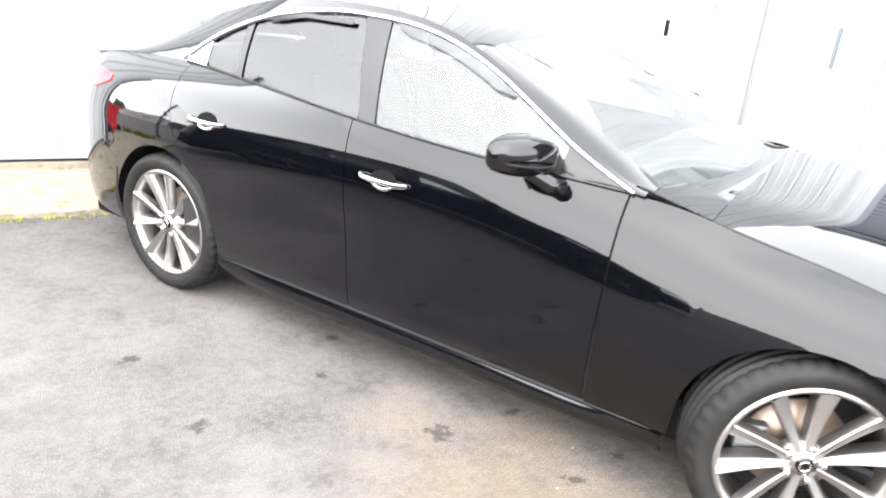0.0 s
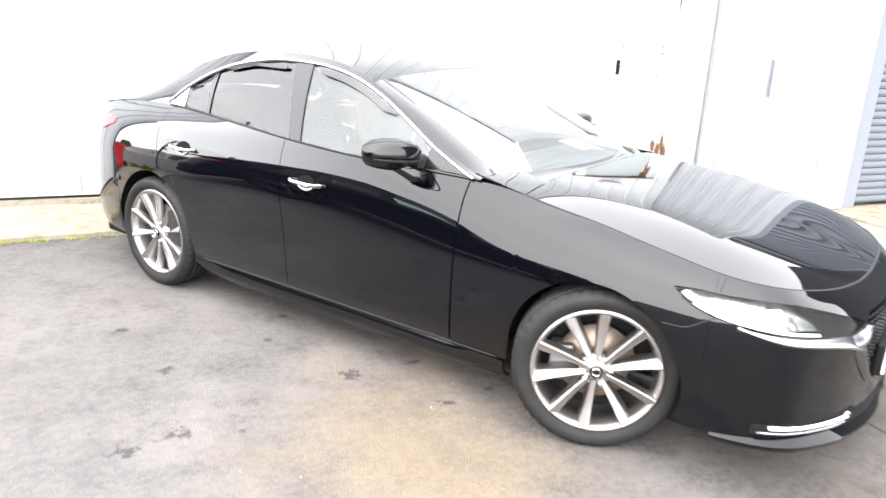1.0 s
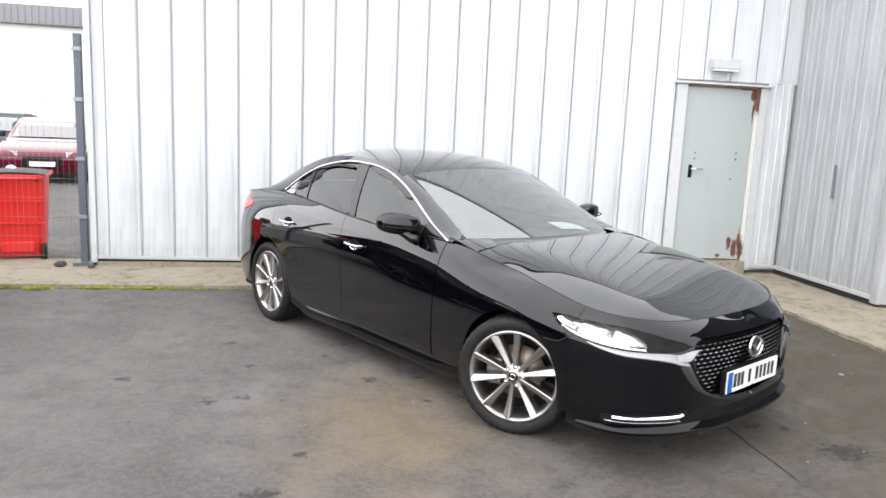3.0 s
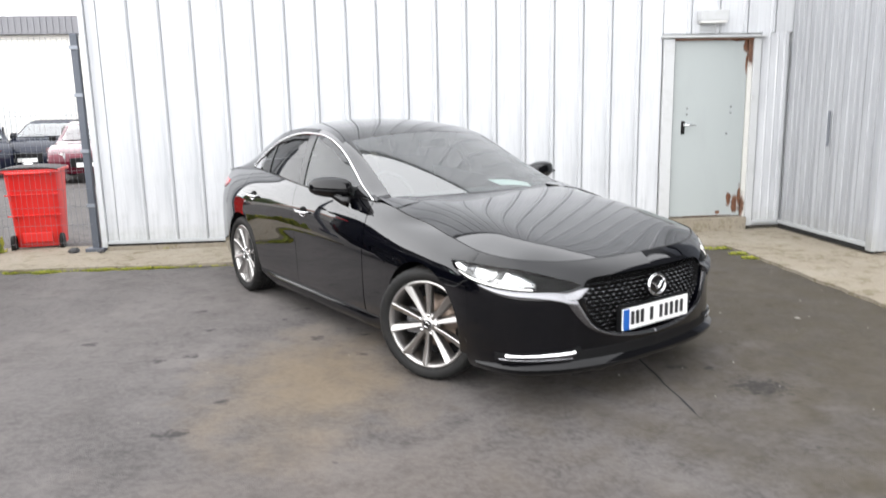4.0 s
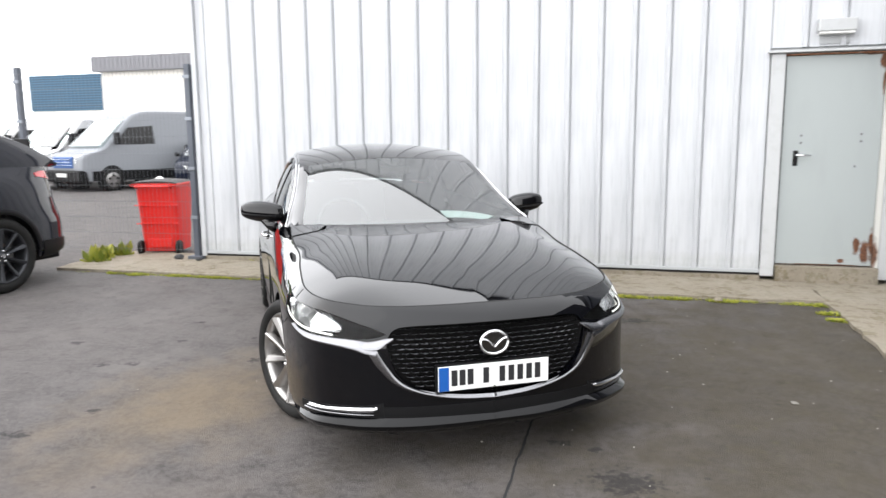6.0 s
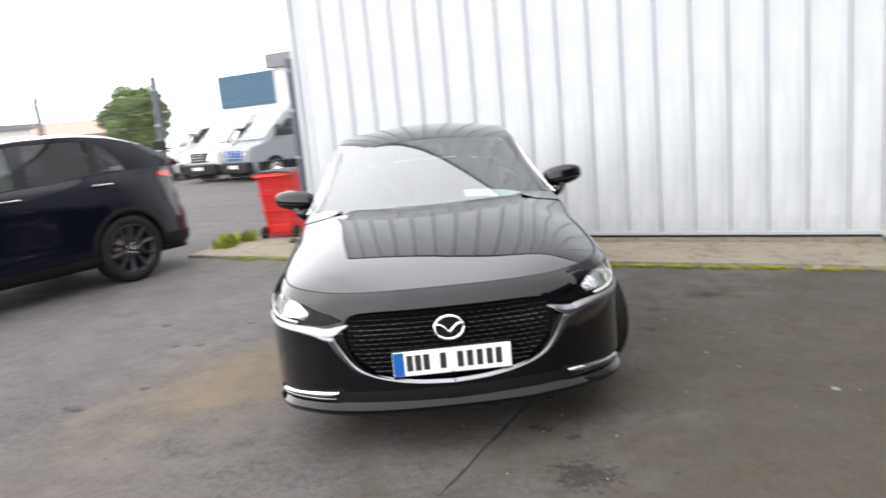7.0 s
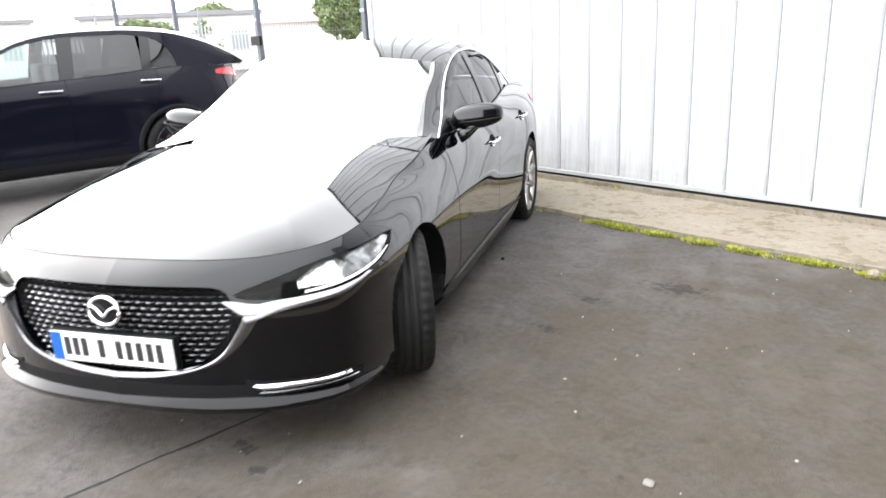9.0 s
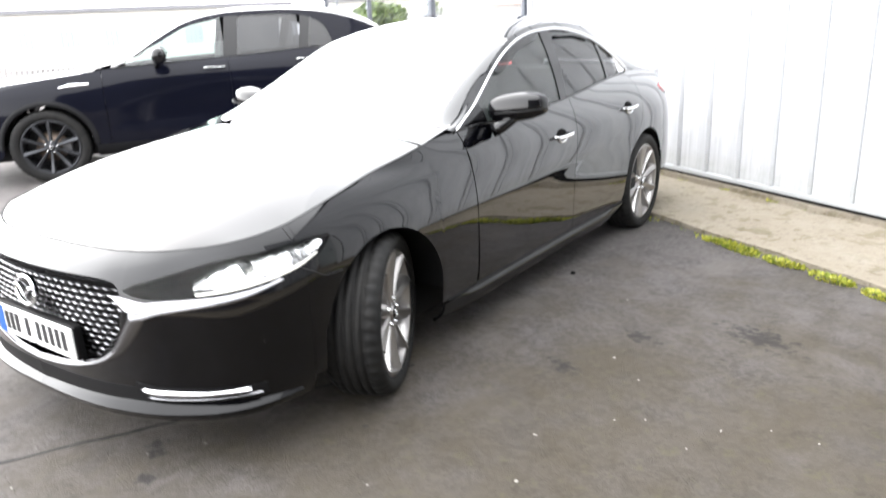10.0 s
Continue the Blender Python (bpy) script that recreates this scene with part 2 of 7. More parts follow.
ASPHALT = asphalt_material()
CONCRETE = concrete_material()
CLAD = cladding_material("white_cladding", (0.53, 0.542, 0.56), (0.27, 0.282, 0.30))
# Grey copy of the white cladding; the corner's shade is put into it.
CLAD_SHADED_GREY = cladding_material("shaded_grey_cladding", (0.35, 0.36, 0.376), (0.18, 0.187, 0.198), 1.3)
TRIM = material("grey_flashing", (0.38, 0.392, 0.40), 0.4)
GALV = material("galvanised_steel", (0.25, 0.27, 0.30), 0.5, 0.6)
DARK_GAP = material("dark_gap", (0.01, 0.01, 0.01), 0.9)
SHUTTER = material("shutter_slats", (0.12, 0.13, 0.15), 0.5)
GUIDE = material("shutter_guide", (0.17, 0.18, 0.205), 0.5)


# ---- mesh helpers ----
def mesh_from(name, verts, faces, smooth=False):
    me = bpy.data.meshes.new(name)
    me.from_pydata([tuple(v) for v in verts], [], faces)
    if smooth:
        me.polygons.foreach_set("use_smooth", [True] * len(me.polygons))
    me.update()
    return me


def part(name, bm, mat, parent=None, label="", smooth=False):
    """Links a bmesh, or a mesh, as one object with one material under a thing or a part."""
    if isinstance(bm, bmesh.types.BMesh):
        me = bpy.data.meshes.new(name)
        bm.to_mesh(me)
        bm.free()
        if smooth:
            me.polygons.foreach_set("use_smooth", [True] * len(me.polygons))
    else:
        me = bm
    if mat and not me.materials:
        me.materials.append(mat)
    ob = new(name, me)
    if parent is not None:
        ob.parent = parent
    if label:
        tagged(ob, label)
    return ob


def box(x0, y0, z0, x1, y1, z1, bevel=0.0, bm=None):
    bm = bm or bmesh.new()
    m = Matrix.LocRotScale(((x0 + x1) / 2, (y0 + y1) / 2, (z0 + z1) / 2), None, (abs(x1 - x0), abs(y1 - y0), abs(z1 - z0)))
    made = bmesh.ops.create_cube(bm, size=1, matrix=m)["verts"]
    if bevel:
        edges = list({e for v in made for e in v.link_edges})
        bmesh.ops.bevel(bm, geom=edges, offset=bevel, segments=2, affect="EDGES", profile=0.6)
    return bm


def rod(a, b, r0, r1=None, n=10, bm=None):
    bm = bm or bmesh.new()
    a, b = Vector(a), Vector(b)
    turn = (b - a).to_track_quat("Z", "Y").to_matrix().to_4x4()
    m = Matrix.Translation((a + b) / 2) @ turn
    bmesh.ops.create_cone(bm, cap_ends=True, segments=n, radius1=r0, radius2=r0 if r1 is None else r1, depth=(b - a).length, matrix=m)
    return bm


def empty(name, m, label, category, group="", kind=""):
    ob = new(name)
    ob.matrix_world = m
    return tagged(ob, label, category, group, kind)


def structure(name, bm, mat, label, m=None):
    ob = part(name, bm, mat)
    if m is not None:
        ob.matrix_world = m
    return tagged(ob, label, name.split("_")[0], "", "structure")


# ---- ground and building ----
WALL_Y, CORNER_X, OUTER_Y, PITCH, SEAM = 3.98, 3.81, 2.22, 1 / 3, 0.035
WALL_H = 5.75

structure("ground", box(-400, -400, -0.3, 400, 400, 0.0), ASPHALT, "worn grey asphalt yard with oil spots and a rusty stain")


def ragged_slab(x0, y0, x1, y1, top, seed, sides):
    """A concrete strip whose open edges are broken and uneven. sides: which edges wander, of 'south' and 'west'."""
    rnd = random.Random(seed)
    nx, ny = max(2, int((x1 - x0) / 0.12)), max(2, int((y1 - y0) / 0.12))
    verts, faces = [], []
    for j in range(ny + 1):
        for i in range(nx + 1):
            x, y = x0 + (x1 - x0) * i / nx, y0 + (y1 - y0) * j / ny
            z = top + 0.006 * noise.noise((x * 1.7, y * 1.7, seed))
            if "south" in sides and j == 0:
                y += 0.03 * noise.noise((x * 2.5, seed, 0)) + rnd.uniform(-0.012, 0.012)
            if "west" in sides and i == 0:
                x += 0.05 * noise.noise((y * 2.5, seed, 3)) + rnd.uniform(-0.015, 0.015)
            verts.append((x, y, z))
    top_n = len(verts)
    for j in range(ny):
        for i in range(nx):
            a = j * (nx + 1) + i
            faces.append((a, a + 1, a + nx + 2, a + nx + 1))
    rim = [i for i in range(nx + 1)] + [j * (nx + 1) + nx for j in range(1, ny + 1)] + [ny * (nx + 1) + i for i in range(nx - 1, -1, -1)] + [j * (nx + 1) for j in range(ny - 1, 0, -1)]
    for v in rim:
        x, y, _ = verts[v]
        verts.append((x, y, -0.05))
    for q in range(len(rim)):
        r = (q + 1) % len(rim)
        faces.append((rim[r], rim[q], top_n + q, top_n + r))
    return mesh_from("slab", verts, faces)


structure("pavement_north", ragged_slab(-5.5, 3.0, 2.7, 4.3, 0.032, 3, ("south", "west")), CONCRETE, "stained concrete strip along the foot of the clad wall")
structure("pavement_east", ragged_slab(2.704, -4.0, 3.9, 4.3, 0.030, 7, ("west",)), CONCRETE, "stained concrete strip along the return wall")
structure("pavement_shutter", ragged_slab(3.904, 1.35, 9.0, 2.3, 0.05, 9, ("south",)), CONCRETE, "stained concrete strip before the roller shutter")


def cladding_mesh(width, z0, z1, low=0.0014):
    """One profiled steel sheet: an open lap at its left edge, two low stiffeners and a bold rib at its right; it faces -y."""
    prof = [(0, 0), (0.001, 0.016), (0.010, 0.016), (0.011, 0), (0.090, 0), (0.098, -low), (0.110, -low), (0.118, 0),
            (0.190, 0), (0.198, -low), (0.210, -low), (0.218, 0), (PITCH - 0.060, 0), (PITCH - 0.050, -0.023), (PITCH - 0.016, -0.023), (PITCH - 0.0005, 0), (PITCH - 0.0004, 0.004)]
    prof = [p for p in prof if p[0] <= width] + ([(width, 0)] if width < PITCH - 0.01 else [])
    verts, faces = [], []
    for x, y in prof:
        verts += [(x, y, z0), (x, y, z1)]
    for i in range(len(prof) - 1):
        faces.append((2 * i, 2 * i + 2, 2 * i + 3, 2 * i + 1))
    return mesh_from("sheet", verts, faces)


wall_north = structure("wall_north", box(-4.08, WALL_Y + 0.03, 0.06, 2.30, WALL_Y + 0.25, WALL_H), TRIM, "white profiled steel cladding wall of an industrial unit")
wall_lintel = structure("wall_lintel", box(2.301, WALL_Y + 0.03, 2.28, CORNER_X + 0.3, WALL_Y + 0.25, WALL_H), TRIM, "clad wall above the steel door")
wall_jamb = structure("wall_jamb", box(3.46, WALL_Y + 0.03, 0.06, CORNER_X + 0.3, WALL_Y + 0.25, 2.279), TRIM, "narrow clad wall between door and corner")
wall_east = structure("wall_east", box(CORNER_X + 0.03, OUTER_Y + 0.2, 0.06, CORNER_X + 0.25, WALL_Y + 0.029, WALL_H), TRIM, "grey profiled steel return wall")

DARK_CLAD = material("dark_cladding", (0.030, 0.032, 0.036), 0.6, 0.0, 0.0, 0.2)
# Out of view: added as the tall dark shape mirrored in the bonnet.
structure("wall_far_east", box(9.0, -4.8, 0.0, 9.4, OUTER_Y + 0.25, 7.8, 0.01), DARK_CLAD, "unseen dark wall across the court, added for its reflection in the bonnet")
ANTHRACITE = material("anthracite_cladding", (0.035, 0.037, 0.04), 0.5)
wall_shutter = structure("wall_shutter", box(4.86, OUTER_Y + 0.21, 0.05, 8.998, OUTER_Y + 0.45, WALL_H), ANTHRACITE, "dark grey wall round the roller shutter")
FULL = cladding_mesh(PITCH, 0.13, WALL_H)
OVER = cladding_mesh(PITCH, 2.32, WALL_H)
LAST = cladding_mesh(0.12, 0.13, WALL_H)


def sheets(parent, mesh, x0, y0, turn, count, mat):
    for i in range(count):
        a = radians(turn)
        ob = part("sheet", mesh, mat, parent)
        ob.matrix_world = pose(x0 + math.cos(a) * PITCH * i, y0 + math.sin(a) * PITCH * i, 0, 0, 0, turn)


FULL.materials.append(CLAD)
OVER.materials.append(CLAD)
LAST.materials.append(CLAD)
sheets(wall_north, FULL, SEAM - 12 * PITCH, WALL_Y, 0, 18, CLAD)
first = part("sheet", LAST, CLAD, wall_north)
first.matrix_world = pose(SEAM - 12 * PITCH - 0.121, WALL_Y, 0)
half = part("sheet", cladding_mesh(0.255, 0.13, WALL_H), CLAD, wall_north)
half.matrix_world = pose(SEAM + 6 * PITCH, WALL_Y, 0)
sheets(wall_lintel, OVER, SEAM + 6 * PITCH + 0.256, WALL_Y, 0, 5, CLAD)
jamb_sheet = part("sheet", cladding_mesh(0.32, 0.13, 2.32, 0.008), CLAD, wall_jamb)
jamb_sheet.matrix_world = pose(3.47, WALL_Y, 0)
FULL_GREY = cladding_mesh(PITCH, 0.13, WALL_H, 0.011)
FULL_GREY.materials.append(CLAD_SHADED_GREY)
sheets(wall_east, FULL_GREY, CORNER_X, WALL_Y - 0.06, -90, 5, CLAD_SHADED_GREY)

structure("trim_base", box(-4.08, WALL_Y - 0.034, 0.100, 2.30, WALL_Y + 0.015, 0.131, 0.003), TRIM, "grey base flashing under the cladding")
structure("trim_plinth", ragged_slab(-4.08, WALL_Y - 0.05, 2.30, WALL_Y + 0.029, 0.075, 12, ("south",)), CONCRETE, "crumbling concrete plinth under the cladding")
structure("trim_gap", box(-4.08, WALL_Y - 0.020, 0.078, 2.30, WALL_Y + 0.012, 0.0995), DARK_GAP, "dark gap under the base flashing")
structure("trim_base_east", box(CORNER_X - 0.034, OUTER_Y + 0.01, 0.095, CORNER_X + 0.015, WALL_Y - 0.036, 0.135, 0.003), TRIM, "grey base flashing under the return wall")
structure("trim_gap_east", box(CORNER_X - 0.022, OUTER_Y + 0.012, 0.045, CORNER_X + 0.012, WALL_Y - 0.038, 0.0945), DARK_GAP, "dark gap under the return wall")
structure("trim_base_jamb", box(3.46, WALL_Y - 0.034, 0.095, CORNER_X - 0.036, WALL_Y + 0.015, 0.135, 0.003), TRIM, "grey base flashing beside the door")
structure("trim_gutter", box(-4.14, WALL_Y - 0.05, WALL_H + 0.002, CORNER_X - 0.04, WALL_Y + 0.25, WALL_H + 0.055, 0.01), ANTHRACITE, "dark steel gutter along the top of the clad wall")
structure("trim_end", box(-4.14, WALL_Y - 0.04, 0.06, -4.081, WALL_Y + 0.25, WALL_H, 0.004), CLAD, "white corner flashing at the wall's free end")
corner_bm = box(CORNER_X - 0.036, OUTER_Y, 0.06, CORNER_X + 0.30, OUTER_Y + 0.095, WALL_H, 0.006)
structure("trim_corner", corner_bm, CLAD_SHADED_GREY, "smooth grey corner flashing")

# roller shutter beyond the outer corner
shutter = empty("roller_shutter", pose(4.12, OUTER_Y + 0.10, 0.05), "closed grey steel roller shutter with a dark frame", "shutter", kind="structure")
part("frame", box(0, -0.03, 0, 0.26, 0.05, 3.9, 0.004), GUIDE, shutter)
part("frame", box(3.4, -0.03, 0, 3.52, 0.05, 3.9, 0.004), SHUTTER, shutter)
part("head_box", box(0, -0.12, 3.9, 3.52, 0.25, 4.4, 0.006), SHUTTER, shutter)
prof = [(0.0, 0.0), (0.012, 0.008), (0.018, 0.030), (0.012, 0.055), (0.0, 0.068)]
verts, faces = [], []
for d, z in prof:
    verts += [(0.26, -d, z), (3.4, -d, z)]
for i in range(len(prof) - 1):
    faces.append((2 * i, 2 * i + 1, 2 * i + 3, 2 * i + 2))
SLAT = mesh_from("slat", verts, faces)
SLAT.materials.append(SHUTTER)
for i in range(54):
    s = part("slat", SLAT, SHUTTER, shutter)
    s.location = (0, 0.03, 0.02 + 0.071 * i)


# ---- vehicle materials ----
def gloss_by_angle(n, l, base, stops, rough=0.0, ior=1.5, tone=(1, 1, 1)):
    """Lays a mirror coat over base; stops: pairs of Fresnel value and gloss."""
    gloss, mix, fres, ramp = n.new("ShaderNodeBsdfGlossy"), n.new("ShaderNodeMixShader"), n.new("ShaderNodeFresnel"), n.new("ShaderNodeValToRGB")
    gloss.inputs["Roughness"].default_value = rough
    gloss.inputs["Color"].default_value = (*tone, 1)
    fres.inputs["IOR"].default_value = ior
    while len(ramp.color_ramp.elements) < len(stops):
        ramp.color_ramp.elements.new(0.5)
    for e, (p, v) in zip(ramp.color_ramp.elements, stops):
        e.position, e.color = p, (v, v, v, 1)
    l.new(fres.outputs["Fac"], ramp.inputs["Fac"])
    l.new(ramp.outputs["Color"], mix.inputs["Fac"])
    l.new(base, mix.inputs[1])
    l.new(gloss.outputs[0], mix.inputs[2])
    l.new(mix.outputs[0], n["Material Output"].inputs["Surface"])


PAINT_GLOSS = ((0.0, 0.030), (0.042, 0.032), (0.046, 0.041), (0.058, 0.080), (0.09, 0.155), (0.17, 0.30), (0.39, 0.58), (1.0, 1.0))


def paint_material(name, colour, flake=0.0, stops=PAINT_GLOSS, haze=0.02):
    m = material(name, colour, 0.3, 0.0, 0.0, 0.0)
    k = Nodes(m)
    if flake:
        k.b.inputs["Metallic"].default_value = flake
    dust_haze = k.noise(5, 5)
    k.colour(k.mix(k.math("MULTIPLY", k.grey(dust_haze, 0.5, 0.8), 0.03), colour, (0.012, 0.012, 0.011)))
    k.rough(k.ramp(dust_haze, (0.35, (0.18,) * 3), (0.75, (0.34,) * 3)))
    gloss_by_angle(k.n, k.l, k.b.outputs[0], stops, haze)
    return m


def glass_material(name, tint, keep, stops, dust_haze=0.0):
    """Thin glass: lets light through, tinted, and mirrors more the flatter one looks at it."""
    m = bpy.data.materials.new(name)
    m.use_nodes = True
    n, l = m.node_tree.nodes, m.node_tree.links
    n.remove(n["Principled BSDF"])
    clear = n.new("ShaderNodeBsdfTransparent")
    clear.inputs["Color"].default_value = tuple(c * keep for c in tint) + (1,)
    # Pale diffuse film: a painted haze that lifts the glass's darker reflections.
    film = n.new("ShaderNodeBsdfDiffuse")
    film.inputs["Color"].default_value = (0.60, 0.63, 0.63, 1)
    hazed = n.new("ShaderNodeMixShader")
    hazed.inputs[0].default_value = dust_haze
    l.new(clear.outputs[0], hazed.inputs[1])
    l.new(film.outputs[0], hazed.inputs[2])
    gloss_by_angle(n, l, hazed.outputs[0], stops)
    return m


SIDE_GLOSS = ((0.0, 0.045), (0.06, 0.068), (0.15, 0.145), (0.4, 0.30), (1.0, 1.0))
SCREEN_GLOSS = ((0.0, 0.08), (0.045, 0.10), (0.065, 0.16), (0.10, 0.22), (0.20, 0.36), (0.50, 0.70), (1.0, 1.0))
LENS_GLOSS = ((0.0, 0.006), (0.06, 0.012), (0.2, 0.05), (0.5, 0.3), (1.0, 1.0))


def tyre_material():
    m = material("tyre_rubber", (0.010, 0.010, 0.010), 0.7, 0.0, 0.0, 0.3)
    k = Nodes(m)
    d = k.noise(14, 4)
    k.colour(k.mix(k.math("MULTIPLY", k.grey(d, 0.4, 0.75), 0.6), (0.005, 0.005, 0.005), (0.017, 0.016, 0.014)))
    k.bump(k.noise(160, 2), 0.2, 0.003)
    return m


BLACK_PAINT = paint_material("black_paint", (0.0010, 0.0011, 0.0019))
GLASS = glass_material("clear_car_glass", (0.82, 0.93, 0.90), 0.85, SIDE_GLOSS, 0.03)
SCREEN = glass_material("windscreen_glass", (0.80, 0.95, 0.92), 0.85, SCREEN_GLOSS, 0.06)
TINTED = glass_material("tinted_car_glass", (0.80, 0.83, 0.86), 0.36, SIDE_GLOSS)
LENS = glass_material("lamp_lens", (1, 1, 1), 0.97, LENS_GLOSS)
TYRE = tyre_material()
CHROME = material("chrome", (0.80, 0.80, 0.81), 0.08, 1.0)
SATIN = material("dark_chrome", (0.24, 0.24, 0.25), 0.26, 1.0)
RIM = material("machined_alloy", (0.40, 0.388, 0.378), 0.36, 1.0)
RIM_DARK = material("grey_alloy_pocket", (0.16, 0.16, 0.165), 0.4, 0.7)
DISC = material("brake_steel", (0.28, 0.22, 0.18), 0.45, 0.8)
PLASTIC = material("black_plastic", (0.005, 0.005, 0.0055), 0.5, 0.0, 0.0, 0.18)
GLOSS_BLACK = material("gloss_black_plastic", (0.002, 0.002, 0.0025), 0.10)
INTERIOR = material("black_upholstery", (0.040, 0.040, 0.042), 0.7)
PLATE_WHITE = material("plate_white", (0.78, 0.78, 0.76), 0.35)
PLATE_BLUE = material("plate_blue", (0.006, 0.085, 0.34), 0.35)
INK = material("plate_ink", (0.012, 0.012, 0.014), 0.5)
LAMP_RED = material("red_lamp", (0.55, 0.014, 0.020), 0.12, 0.0, 1.0)
LIP_BLACK = paint_material("worn_gloss_plastic", (0.002, 0.002, 0.0025), 0.0, ((0.0, 0.014), (0.042, 0.020), (0.058, 0.05), (0.09, 0.12), (0.2, 0.30), (1.0, 1.0)))
GLOW = material("lit_lamp", (0.9, 0.9, 0.88), 0.3)
GLOW.node_tree.nodes["Principled BSDF"].inputs["Emission Color"].default_value = (1.0, 0.99, 0.94, 1)
GLOW.node_tree.nodes["Principled BSDF"].inputs["Emission Strength"].default_value = 0.8
LAMP_CLEAR = material("lamp_reflector", (0.62, 0.63, 0.63), 0.25, 1.0)
lk = Nodes(LAMP_CLEAR)
lk.bump(lk.voronoi(55, "F1", (1.0, 1.0, 0.45)).outputs["Distance"], 0.16, 0.008)
lk.colour(lk.ramp(lk.noise(13, 2), (0.36, (0.42, 0.43, 0.43)), (0.56, (0.86, 0.87, 0.87))))
PAPER = material("paper", (0.82, 0.82, 0.80), 0.8)


# ---- curves and surfaces ----
def curve(*pts):
    """A smooth curve through (x, value) pairs that does not overshoot; held level past its ends."""
    pts = sorted(pts)
    xs, ys = np.array([p[0] for p in pts], float), np.array([p[1] for p in pts], float)
    h, d = np.diff(xs), np.diff(ys) / np.diff(xs)
    m = np.zeros(len(xs))
    for i in range(1, len(xs) - 1):
        if d[i - 1] * d[i] > 0:
            w1, w2 = 2 * h[i] + h[i - 1], h[i] + 2 * h[i - 1]
            m[i] = (w1 + w2) / (w1 / d[i - 1] + w2 / d[i])
    m[0], m[-1] = d[0], d[-1]

    def f(x):
        if x <= xs[0]:
            return float(ys[0])
        if x >= xs[-1]:
            return float(ys[-1])
        i = int(np.searchsorted(xs, x)) - 1
        t = (x - xs[i]) / h[i]
        return float((1 + 2 * t) * (1 - t) ** 2 * ys[i] + t * (1 - t) ** 2 * h[i] * m[i] + t * t * (3 - 2 * t) * ys[i + 1] + t * t * (t - 1) * h[i] * m[i + 1])

    return f


def fair(sigma, *pts):
    """A curve through about the same pairs, eased over sigma, so that reflections run along it without kinks."""
    f = curve(*pts)
    lo, hi = min(p[0] for p in pts), max(p[0] for p in pts)
    step = sigma / 4
    n = int((hi - lo) / step) + 2
    xs = np.linspace(lo, hi, n)
    ys = np.array([f(x) for x in xs])
    ext = 14
    padded = np.concatenate([2 * ys[0] - ys[ext:0:-1], ys, 2 * ys[-1] - ys[-2:-ext - 2:-1]])
    w = np.exp(-0.5 * (np.arange(-ext, ext + 1) * (xs[1] - xs[0]) / sigma) ** 2)
    eased = np.convolve(padded, w / w.sum(), "valid")
    return spline(xs, eased)


def spline(xs, ys):
    """Cubic interpolation on an even grid."""
    h, n = xs[1] - xs[0], len(xs)

    def f(x):
        q = min(max((x - xs[0]) / h, 0.0), n - 1.0)
        i = min(int(q), n - 2)
        t = q - i
        a, b, c, d = ys[max(i - 1, 0)], ys[i], ys[i + 1], ys[min(i + 2, n - 1)]
        return float(b + 0.5 * t * (c - a + t * (2 * a - 5 * b + 4 * c - d + t * (3 * (b - c) + d - a))))

    return f


def smooth_line(pts, per=12):
    """Many points of a Catmull-Rom line through the given ones."""
    p = [Vector(q) for q in pts]
    p = [p[0] * 2 - p[1]] + p + [p[-1] * 2 - p[-2]]
    out = []
    for i in range(1, len(p) - 2):
        for k in range(per):
            t = k / per
            out.append(0.5 * ((2 * p[i]) + (p[i + 1] - p[i - 1]) * t + (2 * p[i - 1] - 5 * p[i] + 4 * p[i + 1] - p[i + 2]) * t * t + (3 * p[i] - p[i - 1] - 3 * p[i + 1] + p[i + 2]) * t ** 3))
    return out + [p[-2].copy()]


def lerp(a, b, t):
    return a + (b - a) * t


def sheet_mesh(fn, nu, nv, rim=0.0, mirror=False, out=None):
    """A smooth sheet fn(u, v), u and v from 0 to 1. rim: how far its edges are folded in. mirror: to the other side (y to -y).
    out: a direction, or a point function, that says which side is outside."""
    g = np.array([[tuple(fn(i / nu, j / nv)) for j in range(nv + 1)] for i in range(nu + 1)], float)
    if mirror:
        g[..., 1] *= -1
    du, dv = np.gradient(g, axis=0), np.gradient(g, axis=1)
    nrm = np.cross(du, dv)
    nrm /= np.linalg.norm(nrm, axis=-1, keepdims=True) + 1e-12
    mid = (nu // 2, nv // 2)
    way = np.array(out if out is not None else (0, -1 if g[mid][1] < 0 else 1, 0), float)
    flip = np.dot(nrm[mid], way) < 0
    if flip:
        nrm = -nrm
    verts = g.reshape(-1, 3).tolist()
    w = nv + 1
    faces = []
    for i in range(nu):
        for j in range(nv):
            q = (i * w + j, (i + 1) * w + j, (i + 1) * w + j + 1, i * w + j + 1)
            faces.append(q[::-1] if flip else q)
    if rim:
        loop = [i * w for i in range(nu + 1)] + [nu * w + j for j in range(1, nv + 1)] + [i * w + nv for i in range(nu - 1, -1, -1)] + [j for j in range(nv - 1, 0, -1)]
        flat = nrm.reshape(-1, 3)
        base = len(verts)
        # doubled edge, so that the fold stays crisp
        for v in loop:
            verts.append(verts[v])
        for v in loop:
            verts.append((np.array(verts[v]) - flat[v] * rim).tolist())
        n = len(loop)
        for a in range(n):
            b = (a + 1) % n
            q = (base + a, base + n + a, base + n + b, base + b)
            faces.append(q if not flip else q[::-1])
    return mesh_from("panel", verts, faces, True)


